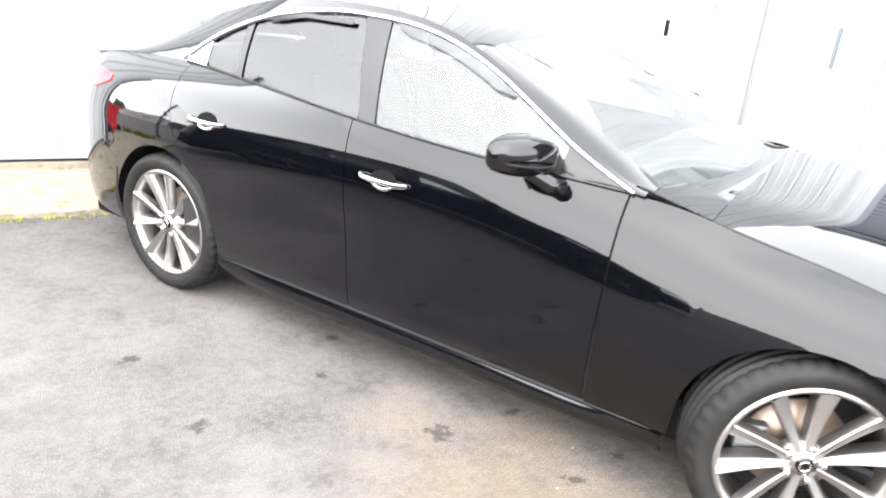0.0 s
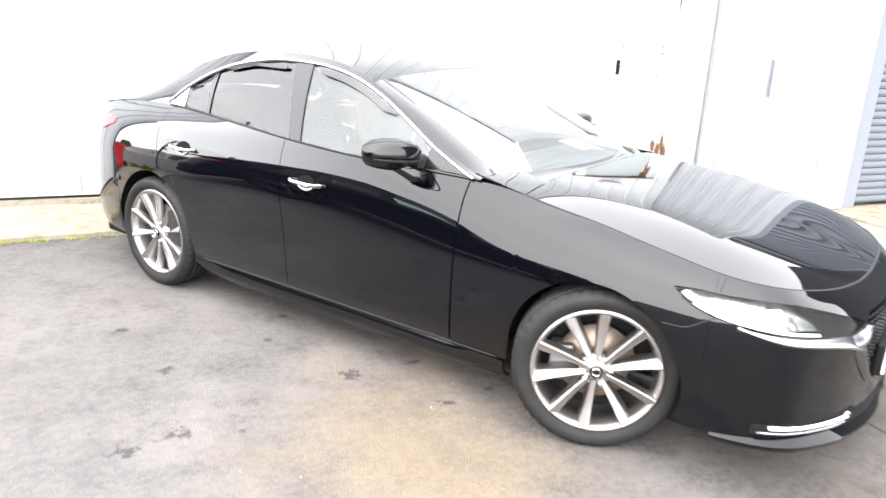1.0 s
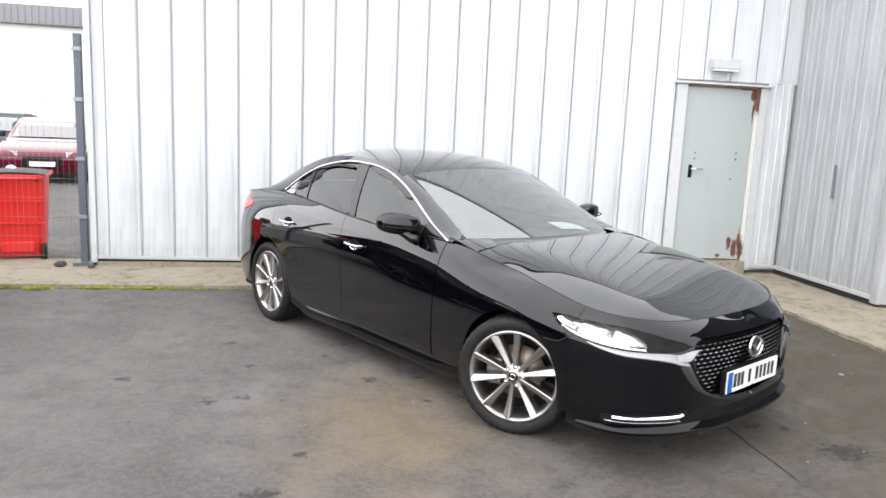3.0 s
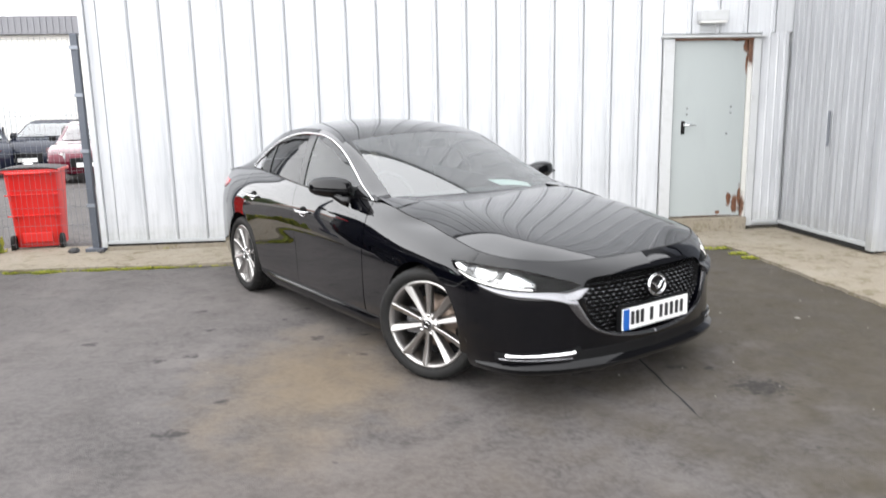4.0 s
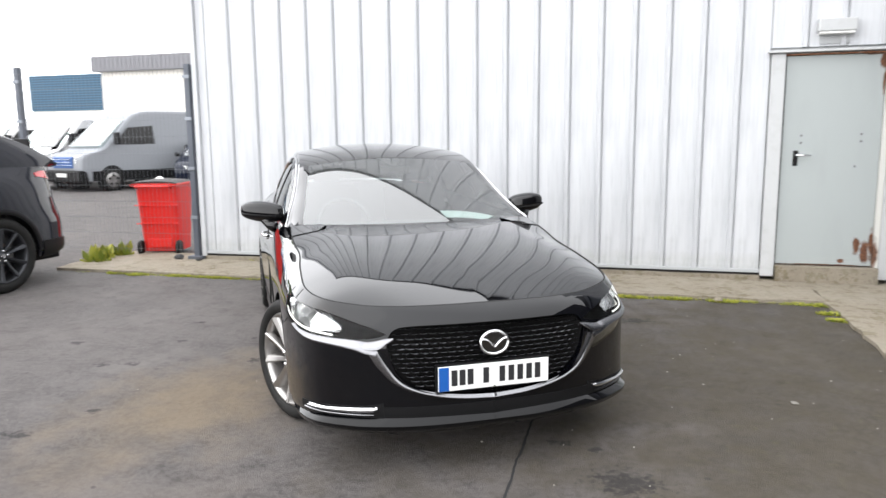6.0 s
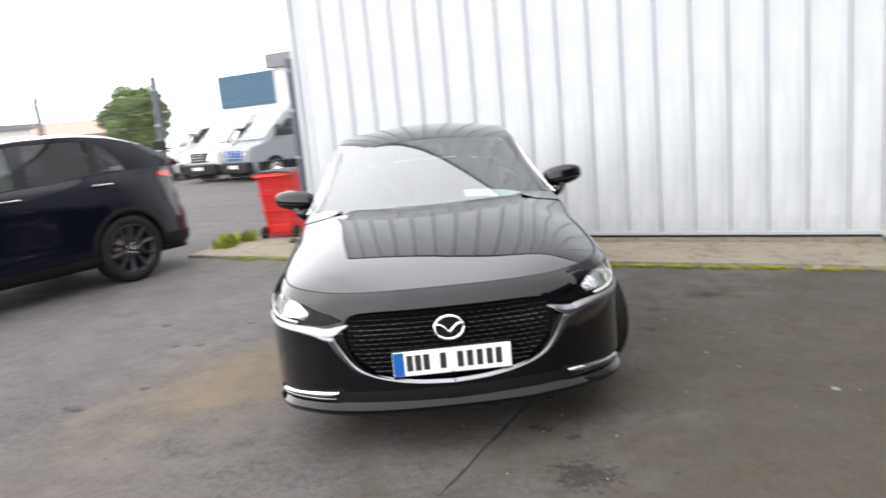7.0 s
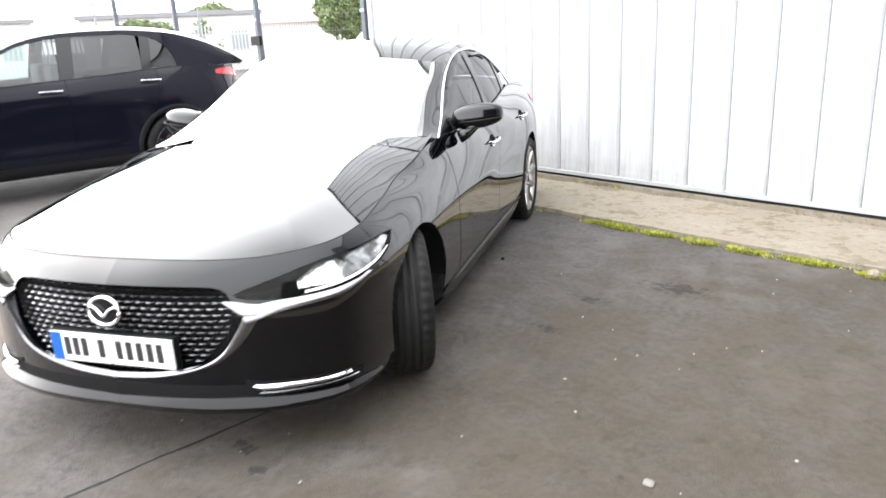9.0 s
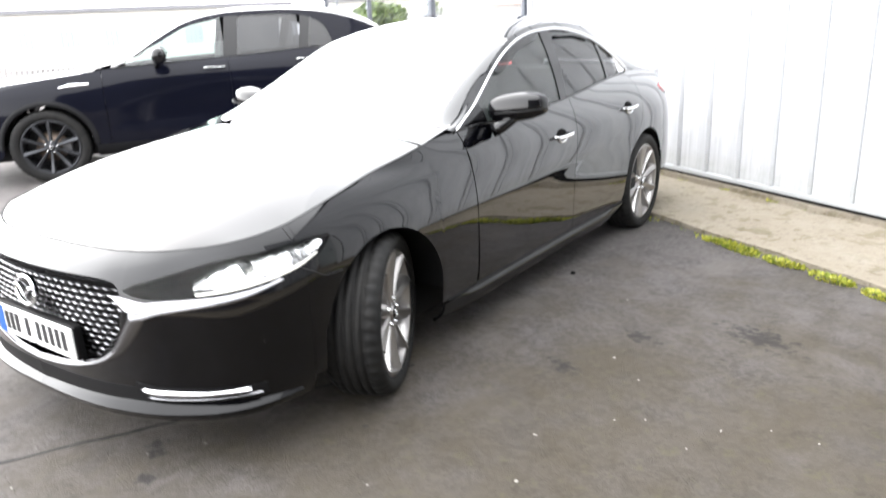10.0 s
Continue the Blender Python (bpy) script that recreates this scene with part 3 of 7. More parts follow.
def join_meshes(meshes):
    """One mesh out of several."""
    verts, faces = [], []
    for me in meshes:
        k = len(verts)
        verts += [tuple(v.co) for v in me.vertices]
        faces += [tuple(k + i for i in p.vertices) for p in me.polygons]
    return mesh_from("joined", verts, faces, True)


def tube_mesh(path, radius, n=8, flat=1.0, up=(0, 0, 1)):
    """A tube along points; radius: a number or one for each point."""
    verts, faces = [], []
    path = [Vector(p) for p in path]
    for i, p in enumerate(path):
        d = (path[min(i + 1, len(path) - 1)] - path[max(i - 1, 0)]).normalized()
        a = d.cross(Vector(up)).normalized()
        b = a.cross(d)
        r = radius[i] if isinstance(radius, (list, tuple)) else radius
        for k in range(n):
            t = 2 * math.pi * k / n
            verts.append(p + a * (r * flat * math.cos(t)) + b * (r * math.sin(t)))
    for i in range(len(path) - 1):
        for k in range(n):
            faces.append((i * n + k, i * n + (k + 1) % n, (i + 1) * n + (k + 1) % n, (i + 1) * n + k))
    faces.append(tuple(range(n))[::-1])
    faces.append(tuple((len(path) - 1) * n + k for k in range(n)))
    return mesh_from("tube", verts, faces, True)


def lathe_mesh(profile, n=48, axis="y", closed=False):
    """A body of revolution about y: profile of (radius, y)."""
    verts, faces = [], []
    m = len(profile)
    for i in range(n):
        t = 2 * math.pi * i / n
        for r, y in profile:
            verts.append((r * math.cos(t), y, r * math.sin(t)))
    for i in range(n):
        for j in range(m if closed else m - 1):
            a, b = i * m + j, i * m + (j + 1) % m
            c, d = ((i + 1) % n) * m + (j + 1) % m, ((i + 1) % n) * m + j
            faces.append((a, b, c, d))
    return mesh_from("lathe", verts, faces, True)


class Body:
    """A car's skin: a ring (bumpers, wings, doors, tail) whose plan outline is drawn in by insets, and a cap (bonnet, glass, roof, boot).
    x runs forward from the front axle, y to the left."""

    def __init__(self, outline, stations, top):
        line = smooth_line([(x, y, 0) for x, y in outline], 24)
        self.px = np.array([p.x for p in line])
        self.py = np.array([p.y for p in line])
        step = np.hypot(np.diff(self.px), np.diff(self.py))
        self.s = np.concatenate([[0], np.cumsum(step)])
        self.length = float(self.s[-1])
        tx, ty = np.gradient(self.px, self.s), np.gradient(self.py, self.s)
        n = np.hypot(tx, ty)
        self.nx, self.ny = ty / n, -tx / n
        self.stations = [(self.at_x(x), curve(*prof)) for x, prof in stations]
        self.top = fair(0.09, *[(self.at_x(x), z) for x, z in top])
        self.grid = None
        self.ease(0.07, 0.014)

    def at_x(self, x):
        return float(np.interp(-x, -self.px, self.s))

    def at_y(self, y):
        """The place along the front at which the outline is y metres from the middle."""
        k = int(np.argmax(self.py))
        return float(np.interp(y, self.py[:k], self.s[:k]))

    def ease(self, ds, dz):
        """Evens the insets out over ds along the outline and dz in height."""
        self.gs = np.linspace(0, self.length, int(self.length / 0.012) + 1)
        self.gz = np.arange(0.10, 1.25, 0.005)
        g = np.array([[self.raw_inset(s, z) for z in self.gz] for s in self.gs])
        for axis, sigma in ((0, ds / (self.gs[1] - self.gs[0])), (1, dz / 0.005)):
            r = int(3 * sigma) + 1
            w = np.exp(-0.5 * (np.arange(-r, r + 1) / sigma) ** 2)
            pad = [(0, 0), (0, 0)]
            pad[axis] = (r, r)
            g = np.apply_along_axis(lambda a: np.convolve(a, w / w.sum(), "valid"), axis, np.pad(g, pad, mode="reflect" if axis == 0 else "edge"))
        self.grid = g

    def inset(self, s, z):
        if self.grid is None:
            return self.raw_inset(s, z)
        g = self.grid
        a = min(max(s / (self.gs[1] - self.gs[0]), 0.0), len(self.gs) - 1.001)
        b = min(max((z - 0.10) / 0.005, 0.0), len(self.gz) - 1.001)
        i, j = int(a), int(b)
        u, v = a - i, b - j
        return float((1 - u) * ((1 - v) * g[i, j] + v * g[i, j + 1]) + u * ((1 - v) * g[i + 1, j] + v * g[i + 1, j + 1]))

    def raw_inset(self, s, z):
        st = self.stations
        if s <= st[0][0]:
            return st[0][1](z)
        if s >= st[-1][0]:
            return st[-1][1](z)
        k = max(i for i in range(len(st) - 1) if st[i][0] <= s)
        a, b = st[k][0], st[k + 1][0]
        va, vb = st[k][1](z), st[k + 1][1](z)
        h, d = b - a, (vb - va) / (b - a)
        # smooth tangents from the neighbouring stations
        ma = d if k == 0 else 0.5 * (d + (va - st[k - 1][1](z)) / (a - st[k - 1][0]))
        mb = d if k + 2 == len(st) else 0.5 * (d + (st[k + 2][1](z) - vb) / (st[k + 2][0] - b))
        ma, mb = max(-abs(3 * d), min(abs(3 * d), ma)), max(-abs(3 * d), min(abs(3 * d), mb))
        t = (s - a) / h
        return (1 + 2 * t) * (1 - t) ** 2 * va + t * (1 - t) ** 2 * h * ma + t * t * (3 - 2 * t) * vb + t * t * (t - 1) * h * mb

    def ring(self, s, z, lift=0.0):
        i = self.inset(s, z) - lift
        x, y = np.interp(s, self.s, self.px), np.interp(s, self.s, self.py)
        nx, ny = np.interp(s, self.s, self.nx), np.interp(s, self.s, self.ny)
        return Vector((x - nx * i, max(0.0, y - ny * i), z))

    def panel(self, s0, s1, lo, hi, nu, nv, rim=0.012, mirror=False, lift=0.0, even=1.0):
        """A piece of the ring; s0 and s1 may be functions of z, lo and hi of s."""
        call = lambda f, a: f(a) if callable(f) else f

        def fn(u, v):
            zm = 0.5
            s = lerp(call(s0, zm), call(s1, zm), u)
            for _ in range(3):
                z = lerp(call(lo, s), call(hi, s), v ** even)
                s = lerp(call(s0, z), call(s1, z), u)
            return self.ring(s, z, lift)

        sm = 0.5 * (call(s0, 0.5) + call(s1, 0.5))
        out = (float(np.interp(sm, self.s, self.nx)), float(np.interp(sm, self.s, self.ny)) * (-1 if mirror else 1), 0)
        return sheet_mesh(fn, nu, nv, rim, mirror, out)

    def band(self, path, widths, lift=0.006, mirror=False, n=4, depth=0.012, side=0.0, tilt=0.0):
        """A raised strip along points (s, z) of the ring. side: -1 lays it below the line, 1 above, 0 astride. tilt: how much prouder its lower edge stands than its upper one."""
        line = smooth_line([(s, z, 0) for s, z in path], 10)
        ws = curve(*[(i / (len(widths) - 1), w) for i, w in enumerate(widths)])
        last = len(line) - 1

        def fn(u, v):
            i = min(last, int(round(u * last)))
            d = (line[min(i + 1, last)] - line[max(i - 1, 0)]).normalized()
            w = ws(u)
            off = (v - 0.5 + side * 0.5) * w
            p = line[i] + Vector((-d.y, d.x, 0)) * off
            bulge = lift + 0.35 * min(w, 0.02) * (1 - (2 * v - 1) ** 2) + tilt * (0.5 - v) * w / 0.04
            return self.ring(p.x, p.y, bulge)

        sm = line[last // 2].x
        out = (float(np.interp(sm, self.s, self.nx)), float(np.interp(sm, self.s, self.ny)) * (-1 if mirror else 1), 0)
        return sheet_mesh(fn, last, n, depth, mirror, out)


def make_wheel(parent, x, y, steer, radius=0.325, width=0.215, rim_r=0.246, spokes=10, wide=1.0, face=0.885, hub_z=None, mats=None, name="wheel", style="fan"):
    """A wheel whose outer face looks to the side of y."""
    mats = mats or (RIM, RIM_DARK, TYRE)
    side = 1 if y > 0 else -1
    m = pose(x, side * (face - width / 2), hub_z or radius, 0, 0, steer) @ (pose(0, 0, 0) if side > 0 else pose(0, 0, 0, 0, 0, 180))
    hw = width / 2
    barrel = lathe_mesh([(rim_r + 0.004, hw - 0.012), (rim_r - 0.004, hw - 0.004), (rim_r - 0.014, hw - 0.012), (rim_r - 0.022, hw - 0.035), (rim_r - 0.030, 0.0), (rim_r - 0.030, -hw + 0.02), (rim_r, -hw)], 64)
    wheel = part(name, barrel, mats[0], parent, "machined alloy wheel")
    wheel.matrix_local = m
    # tyre: bulged side walls, shoulder, tread with four grooves
    prof = [(rim_r + 0.002, hw - 0.014), (rim_r + 0.016, hw + 0.001), (rim_r + 0.045, hw + 0.006), (radius - 0.022, hw + 0.001), (radius - 0.008, hw - 0.012), (radius - 0.002, hw - 0.028)]
    for g in (0.052, 0.018, -0.018, -0.052):
        g *= width / 0.215
        prof += [(radius, g + 0.006), (radius - 0.008, g + 0.004), (radius - 0.008, g - 0.004), (radius, g - 0.006)]
    prof += [(radius - 0.002, -hw + 0.028), (radius - 0.022, -hw), (rim_r, -hw + 0.01)]
    tread = lathe_mesh(prof, 176)
    ring_n = len(prof)
    for i, v in enumerate(tread.vertices):
        j, k = i % ring_n, (i // ring_n) % 4
        if k == 0 and (4 <= j <= 6 or ring_n - 4 <= j <= ring_n - 3):
            flat = math.hypot(v.co.x, v.co.z)
            v.co.x, v.co.z = v.co.x * (flat - 0.007) / flat, v.co.z * (flat - 0.007) / flat
    part("tyre", tread, mats[2], wheel)
    part("brake_disc", lathe_mesh([(0.02, 0.012), (0.15, 0.012), (0.15, -0.012), (0.02, -0.012)], 40), DISC, wheel).location = (0, -0.02, 0)
    part("wheel_well", lathe_mesh([(0.0, -0.06), (rim_r - 0.03, -0.06)], 32), PLASTIC, wheel)
    cal = box(-0.045, -0.045, -0.075, 0.045, 0.035, 0.075, 0.012)
    c = part("caliper", cal, RIM_DARK, wheel)
    c.matrix_local = pose(-0.135 * side, -0.01, -0.01)

    def spoke(u, v):
        r = lerp(0.040, rim_r - 0.008, u)
        w = lerp(0.016, 0.0325, u ** 1.1) * wide
        d = hw - 0.006 - 0.012 * math.sin(math.pi * u) * 0.8 - 0.016 * (1 - u) ** 2
        edge = abs(2 * v - 1)
        return Vector(((2 * v - 1) * w, d - 0.045 * max(0, edge - 0.74) / 0.26 + lean * (2 * v - 1) * 0.011 * (0.3 + u), r))

    blades = []
    for lean in (1, -1):
        blades.append(sheet_mesh(spoke, 8, 10, 0.0, False, (0, 1, 0)))
    for i in range(spokes):
        s = part("spoke", blades[i % 2], mats[0], wheel)
        s.matrix_local = pose(0, 0, 0, 0, 360 / spokes * i + 32 + (2.0 if i % 2 else -2.0) * (spokes == 10), 0)
    part("hub", lathe_mesh([(0.0, hw - 0.014), (0.026, hw - 0.015), (0.030, hw - 0.022), (0.050, hw - 0.026), (0.066, hw - 0.036), (0.068, hw - 0.07)], 32), mats[0], wheel)
    part("hub_cap", lathe_mesh([(0.0, hw - 0.009), (0.020, hw - 0.010), (0.026, hw - 0.013), (0.027, hw - 0.02)], 24), GLOSS_BLACK, wheel)
    part("badge", lathe_mesh([(0.013, hw - 0.0065), (0.017, hw - 0.0065), (0.017, hw - 0.012), (0.013, hw - 0.012)], 20, closed=True), CHROME, wheel)
    nut = lathe_mesh([(0.0, 0.012), (0.008, 0.012), (0.010, 0.0), (0.012, -0.006)], 6)
    for i in range(5):
        t = radians(72 * i + 30)
        b = part("lug_nut", nut, CHROME, wheel)
        b.location = (0.054 * math.cos(t), hw - 0.024, 0.054 * math.sin(t))
    return wheel


# ---- the black saloon ----
CAR = pose(0, 0, 0, 0, 0, -59)
saloon = empty("saloon_car", CAR, "glossy black four-door saloon car with silver wheels parked on asphalt", "car")
SILL_PROF = [(0.14, 0.12), (0.18, 0.055), (0.21, 0.036), (0.255, 0.028)]
body = Body(
    [(0.905, 0.0), (0.895, 0.22), (0.862, 0.42), (0.785, 0.615), (0.645, 0.782), (0.42, 0.862), (0.15, 0.884), (-0.2, 0.889), (-0.8, 0.886), (-1.5, 0.884), (-2.2, 0.889),
     (-2.725, 0.895), (-3.15, 0.868), (-3.45, 0.790), (-3.65, 0.62), (-3.73, 0.34), (-3.755, 0.0)],
    [(0.905, [(0.13, 0.12), (0.17, 0.055), (0.22, 0.012), (0.26, -0.002), (0.30, -0.004), (0.34, -0.003), (0.40, 0.0), (0.58, 0.005), (0.64, 0.014), (0.668, 0.026), (0.695, 0.052), (0.72, 0.082), (0.745, 0.118), (0.80, 0.20)]),
     (0.775, [(0.13, 0.12), (0.17, 0.055), (0.22, 0.012), (0.26, -0.002), (0.30, -0.004), (0.40, 0.0), (0.56, 0.004), (0.63, 0.020), (0.68, 0.046), (0.72, 0.078), (0.75, 0.110), (0.80, 0.17)]),
     (0.50, [(0.13, 0.10), (0.17, 0.045), (0.22, 0.012), (0.26, 0.002), (0.32, 0.0), (0.55, 0.0), (0.63, 0.007), (0.70, 0.030), (0.74, 0.054), (0.765, 0.076), (0.80, 0.12), (0.84, 0.17)]),
     (0.10, [(0.14, 0.10), (0.21, 0.03), (0.35, 0.004), (0.55, 0.0), (0.62, 0.003), (0.68, 0.013), (0.73, 0.030), (0.775, 0.055), (0.81, 0.083), (0.84, 0.114), (0.87, 0.165)]),
     (-0.45, SILL_PROF + [(0.30, 0.018), (0.42, 0.008), (0.60, 0.005), (0.68, 0.012), (0.76, 0.030), (0.83, 0.054), (0.88, 0.080), (0.925, 0.110), (0.955, 0.140)]),
     (-1.0, SILL_PROF + [(0.30, 0.016), (0.42, 0.012), (0.60, 0.012), (0.70, 0.016), (0.78, 0.024), (0.86, 0.042), (0.92, 0.062), (0.98, 0.088)]),
     (-1.9, SILL_PROF + [(0.30, 0.018), (0.42, 0.018), (0.58, 0.018), (0.70, 0.012), (0.78, 0.014), (0.86, 0.030), (0.93, 0.056), (1.0, 0.095), (1.03, 0.120)]),
     (-2.6, [(0.14, 0.10), (0.21, 0.04), (0.35, 0.008), (0.55, 0.002), (0.70, 0.0), (0.80, 0.010), (0.88, 0.034), (0.95, 0.072), (1.0, 0.115), (1.045, 0.175), (1.06, 0.20)]),
     (-3.3, [(0.16, 0.12), (0.24, 0.03), (0.40, 0.0), (0.60, 0.0), (0.74, 0.006), (0.84, 0.028), (0.92, 0.062), (0.98, 0.105), (1.03, 0.165), (1.06, 0.21)]),
     (-3.70, [(0.18, 0.10), (0.26, 0.02), (0.45, 0.0), (0.66, 0.008), (0.80, 0.030), (0.92, 0.046), (1.0, 0.050), (1.045, 0.075)]),
     (-3.755, [(0.18, 0.10), (0.26, 0.02), (0.45, 0.0), (0.66, 0.01), (0.80, 0.05), (0.92, 0.06), (1.0, 0.05), (1.045, 0.07)])],
    [(0.905, 0.738), (0.855, 0.737), (0.80, 0.739), (0.73, 0.748), (0.62, 0.760), (0.50, 0.767), (0.42, 0.779), (0.30, 0.800), (0.15, 0.828), (0.0, 0.855), (-0.15, 0.880), (-0.30, 0.907), (-0.39, 0.928), (-0.50, 0.942), (-0.61, 0.947), (-1.33, 0.964), (-1.67, 0.982), (-1.92, 1.0),
     (-2.23, 1.022), (-2.76, 1.046), (-3.2, 1.032), (-3.5, 0.996), (-3.755, 0.955)])
S = body.at_x
sB, sR = S(0.405), S(-0.63)
sY = body.at_y
HUB_Z, ARCH = 0.322, 0.352


def arch(x0, lo, r=ARCH):
    """The lower edge of a wing: the wheel arch, else the sill's height."""
    def f(s):
        x = float(np.interp(s, body.s, body.px))
        d = r * r - (x - x0) ** 2
        return max(lo, HUB_Z + math.sqrt(d)) if d > 0 else lo
    return f


def both(name, make, mat, parent, label=""):
    """A part on each side."""
    return [part(name, make(m), mat, parent, label) for m in (False, True)]


# front bumper: below and above the grille, and round the corners
GR_T = curve((sY(0), 0.668), (sY(0.30), 0.666), (sY(0.40), 0.662), (sY(0.448), 0.650), (sY(0.476), 0.606))
GR_B = curve((sY(0), 0.338), (sY(0.10), 0.343), (sY(0.22), 0.356), (sY(0.33), 0.384), (sY(0.40), 0.422), (sY(0.45), 0.492), (sY(0.476), 0.604))
sG = sY(0.476)
LIP = curve((0, 0.165), (sY(0.5), 0.165), (sY(0.75), 0.170), (sB, 0.19))
# the lamps' outline: a thin inner tip at the grille, a blunt outer end on the wing
sL0, sL1 = sY(0.478), S(0.268)
LT = curve((sL0, 0.634), (sY(0.52), 0.652), (sY(0.60), 0.673), (sY(0.69), 0.698), (sY(0.768), 0.716), (S(0.436), 0.727), (S(0.34), 0.731), (sL1, 0.728))
LB = curve((sL0, 0.632), (sY(0.52), 0.618), (sY(0.60), 0.610), (sY(0.69), 0.613), (S(0.65), 0.619), (S(0.56), 0.629), (S(0.48), 0.640), (S(0.394), 0.656), (S(0.32), 0.684), (sL1, 0.722))
front = []
for m in (False, True):
    front += [body.panel(0, sG, LIP, GR_B, 24, 10, 0.0, m), body.panel(0, sG, GR_T, body.top, 24, 8, 0.0, m), body.panel(sG, sL0, LIP, body.top, 3, 34, 0.0, m),
              body.panel(sL0, sB, LIP, LB, 30, 24, 0.0, m), body.panel(sL0, sB, LT, body.top, 30, 10, 0.0, m)]
    front.append(sheet_mesh(lambda u, v: body.ring(lerp(0, sG, u), GR_B(lerp(0, sG, u)), -0.06 * v), 24, 3, 0.0, m, (0, 0, 1)))
part("front_bumper", join_meshes(front), BLACK_PAINT, saloon)


def wing_side(m):
    f = arch(0.0, 0.255)
    return join_meshes([body.panel(sB + 0.001, sL1, f, LB, 14, 16, 0.0, m), body.panel(sB + 0.001, sL1, LT, body.top, 14, 8, 0.0, m), body.panel(sL1, S(0.0), f, body.top, 22, 20, 0.0, m), body.panel(S(0.0), sR, f, body.top, 44, 20, 0.0, m)])


wings = both("front_wing", wing_side, BLACK_PAINT, saloon)
for m, w in zip((1, -1), wings):
    seam = [body.ring(S(x), z, 0.0005) for x, z in ((0.42, 0.650), (0.385, 0.632), (0.345, 0.606), (0.322, 0.598), (0.285, 0.597), (0.25, 0.597))]
    part("seam", tube_mesh([Vector((p.x, p.y * m, p.z)) for p in seam], 0.0022, 6), DARK_GAP, w)
    seam = [body.ring(S(x), z, 0.0005) for x, z in ((0.42, 0.733), (0.425, 0.752), (0.43, 0.774))]
    part("seam", tube_mesh([Vector((p.x, p.y * m, p.z)) for p in seam], 0.002, 6), DARK_GAP, w)

# doors, with slanted rear cut round the wheel arch
cut1 = lambda z: S(-0.635) + 0.02 * (0.6 - z) * (z < 0.6)
cut2 = lambda z: S(-1.665 - 0.10 * (z - 0.6))
cut3 = curve((0.25, S(-2.36)), (0.42, S(-2.405)), (0.56, S(-2.46)), (0.68, S(-2.56)), (0.78, S(-2.64)), (0.90, S(-2.68)), (1.05, S(-2.71)))
DOOR_LO = 0.262
front_doors = both("front_door", lambda m: body.panel(lambda z: cut1(z) + 0.002, lambda z: cut2(z) - 0.002, DOOR_LO, body.top, 34, 28, 0.015, m), BLACK_PAINT, saloon)
rear_doors = both("rear_door", lambda m: body.panel(lambda z: cut2(z) + 0.002, lambda z: cut3(z) - 0.003, DOOR_LO, body.top, 34, 28, 0.015, m), BLACK_PAINT, saloon)


def quarter(m):
    f = arch(-2.725, 0.24, 0.362)
    a = body.panel(lambda z: cut3(max(z, 0.26)), lambda z: S(-2.725), lambda s: f(s), body.top, 20, 28, 0.0, m)
    b = body.panel(S(-2.725), S(-3.42), f, body.top, 40, 28, 0.0, m)
    return join_meshes([a, b])


both("rear_wing", quarter, BLACK_PAINT, saloon)
part("rear_bumper", join_meshes([body.panel(S(-3.423), body.length, 0.22, body.top, 30, 20, 0.0, m) for m in (False, True)]), BLACK_PAINT, saloon)
def skirt(u, v):
    s = lerp(S(-0.372), S(-2.39), u)
    return body.ring(s, lerp(0.242, 0.150, v), 0.002 + 0.040 * v ** 0.8 * min(1, 0.15 + 7 * u, 0.15 + 7 * (1 - u)))


both("sill", lambda m: sheet_mesh(skirt, 30, 8, 0.012, m, (0, -1 if m else 1, 0.3)), GLOSS_BLACK, saloon, "gloss black flared sill")
both("sill_ledge", lambda m: body.band([(S(-0.40), 0.252), (S(-1.2), 0.250), (S(-2.38), 0.250)], [0.003, 0.004, 0.003], 0.006, m, 3, 0.014), PLASTIC, saloon)
inner = [body.panel(S(-0.40), S(-2.6), 0.22, lambda s: body.top(s) - 0.01, 20, 8, 0, m, -0.018) for m in (False, True)]
part("door_frame", join_meshes(inner), DARK_GAP, saloon)
part("underbody", box(-3.55, -0.70, 0.14, 0.48, 0.70, 0.30, 0.02, box(0.30, -0.46, 0.145, 0.77, 0.46, 0.24, 0.02)), PLASTIC, saloon)


def liner(x0, sg):
    def fn(u, v):
        t = math.pi * u
        r = 0.372 if v > 0.25 else 0.372 * v / 0.25
        return Vector((x0 + r * math.cos(t), sg * lerp(0.52, 0.868, max(0.0, (v - 0.25) / 0.75)), HUB_Z + r * math.sin(t)))
    return sheet_mesh(fn, 24, 8, 0.0, False, (0, 0, -1))


for ax in (0.0, -2.725):
    for sg in (1, -1):
        part("wheel_arch_liner", liner(ax, sg), PLASTIC, saloon)

# bonnet: a sheet hung between the ring's edge, the middle line and the cowl
hood_mid = fair(0.12, (0.838, 0.776), (0.70, 0.812), (0.45, 0.873), (0.10, 0.928), (-0.20, 0.956), (-0.375, 0.966))
sC, sH = sY(0.62), S(-0.385)
hood_end = body.ring(sH, body.top(sH))
RIDGE = 0.74
HOOD_BACK = lambda t: Vector((lerp(-0.365, hood_end.x, t * t), hood_end.y * t, lerp(0.966, hood_end.z, hood_bow(abs(t)))))


def hood_bow(t):
    """How far the bonnet has dropped from its middle line: nearly level to a soft ridge, then a slope to its edge."""
    q = (t - RIDGE) / 0.06
    slope = math.log1p(math.exp(q)) * 0.06 / (1 - RIDGE)
    return 0.16 * t * t + 0.84 * slope


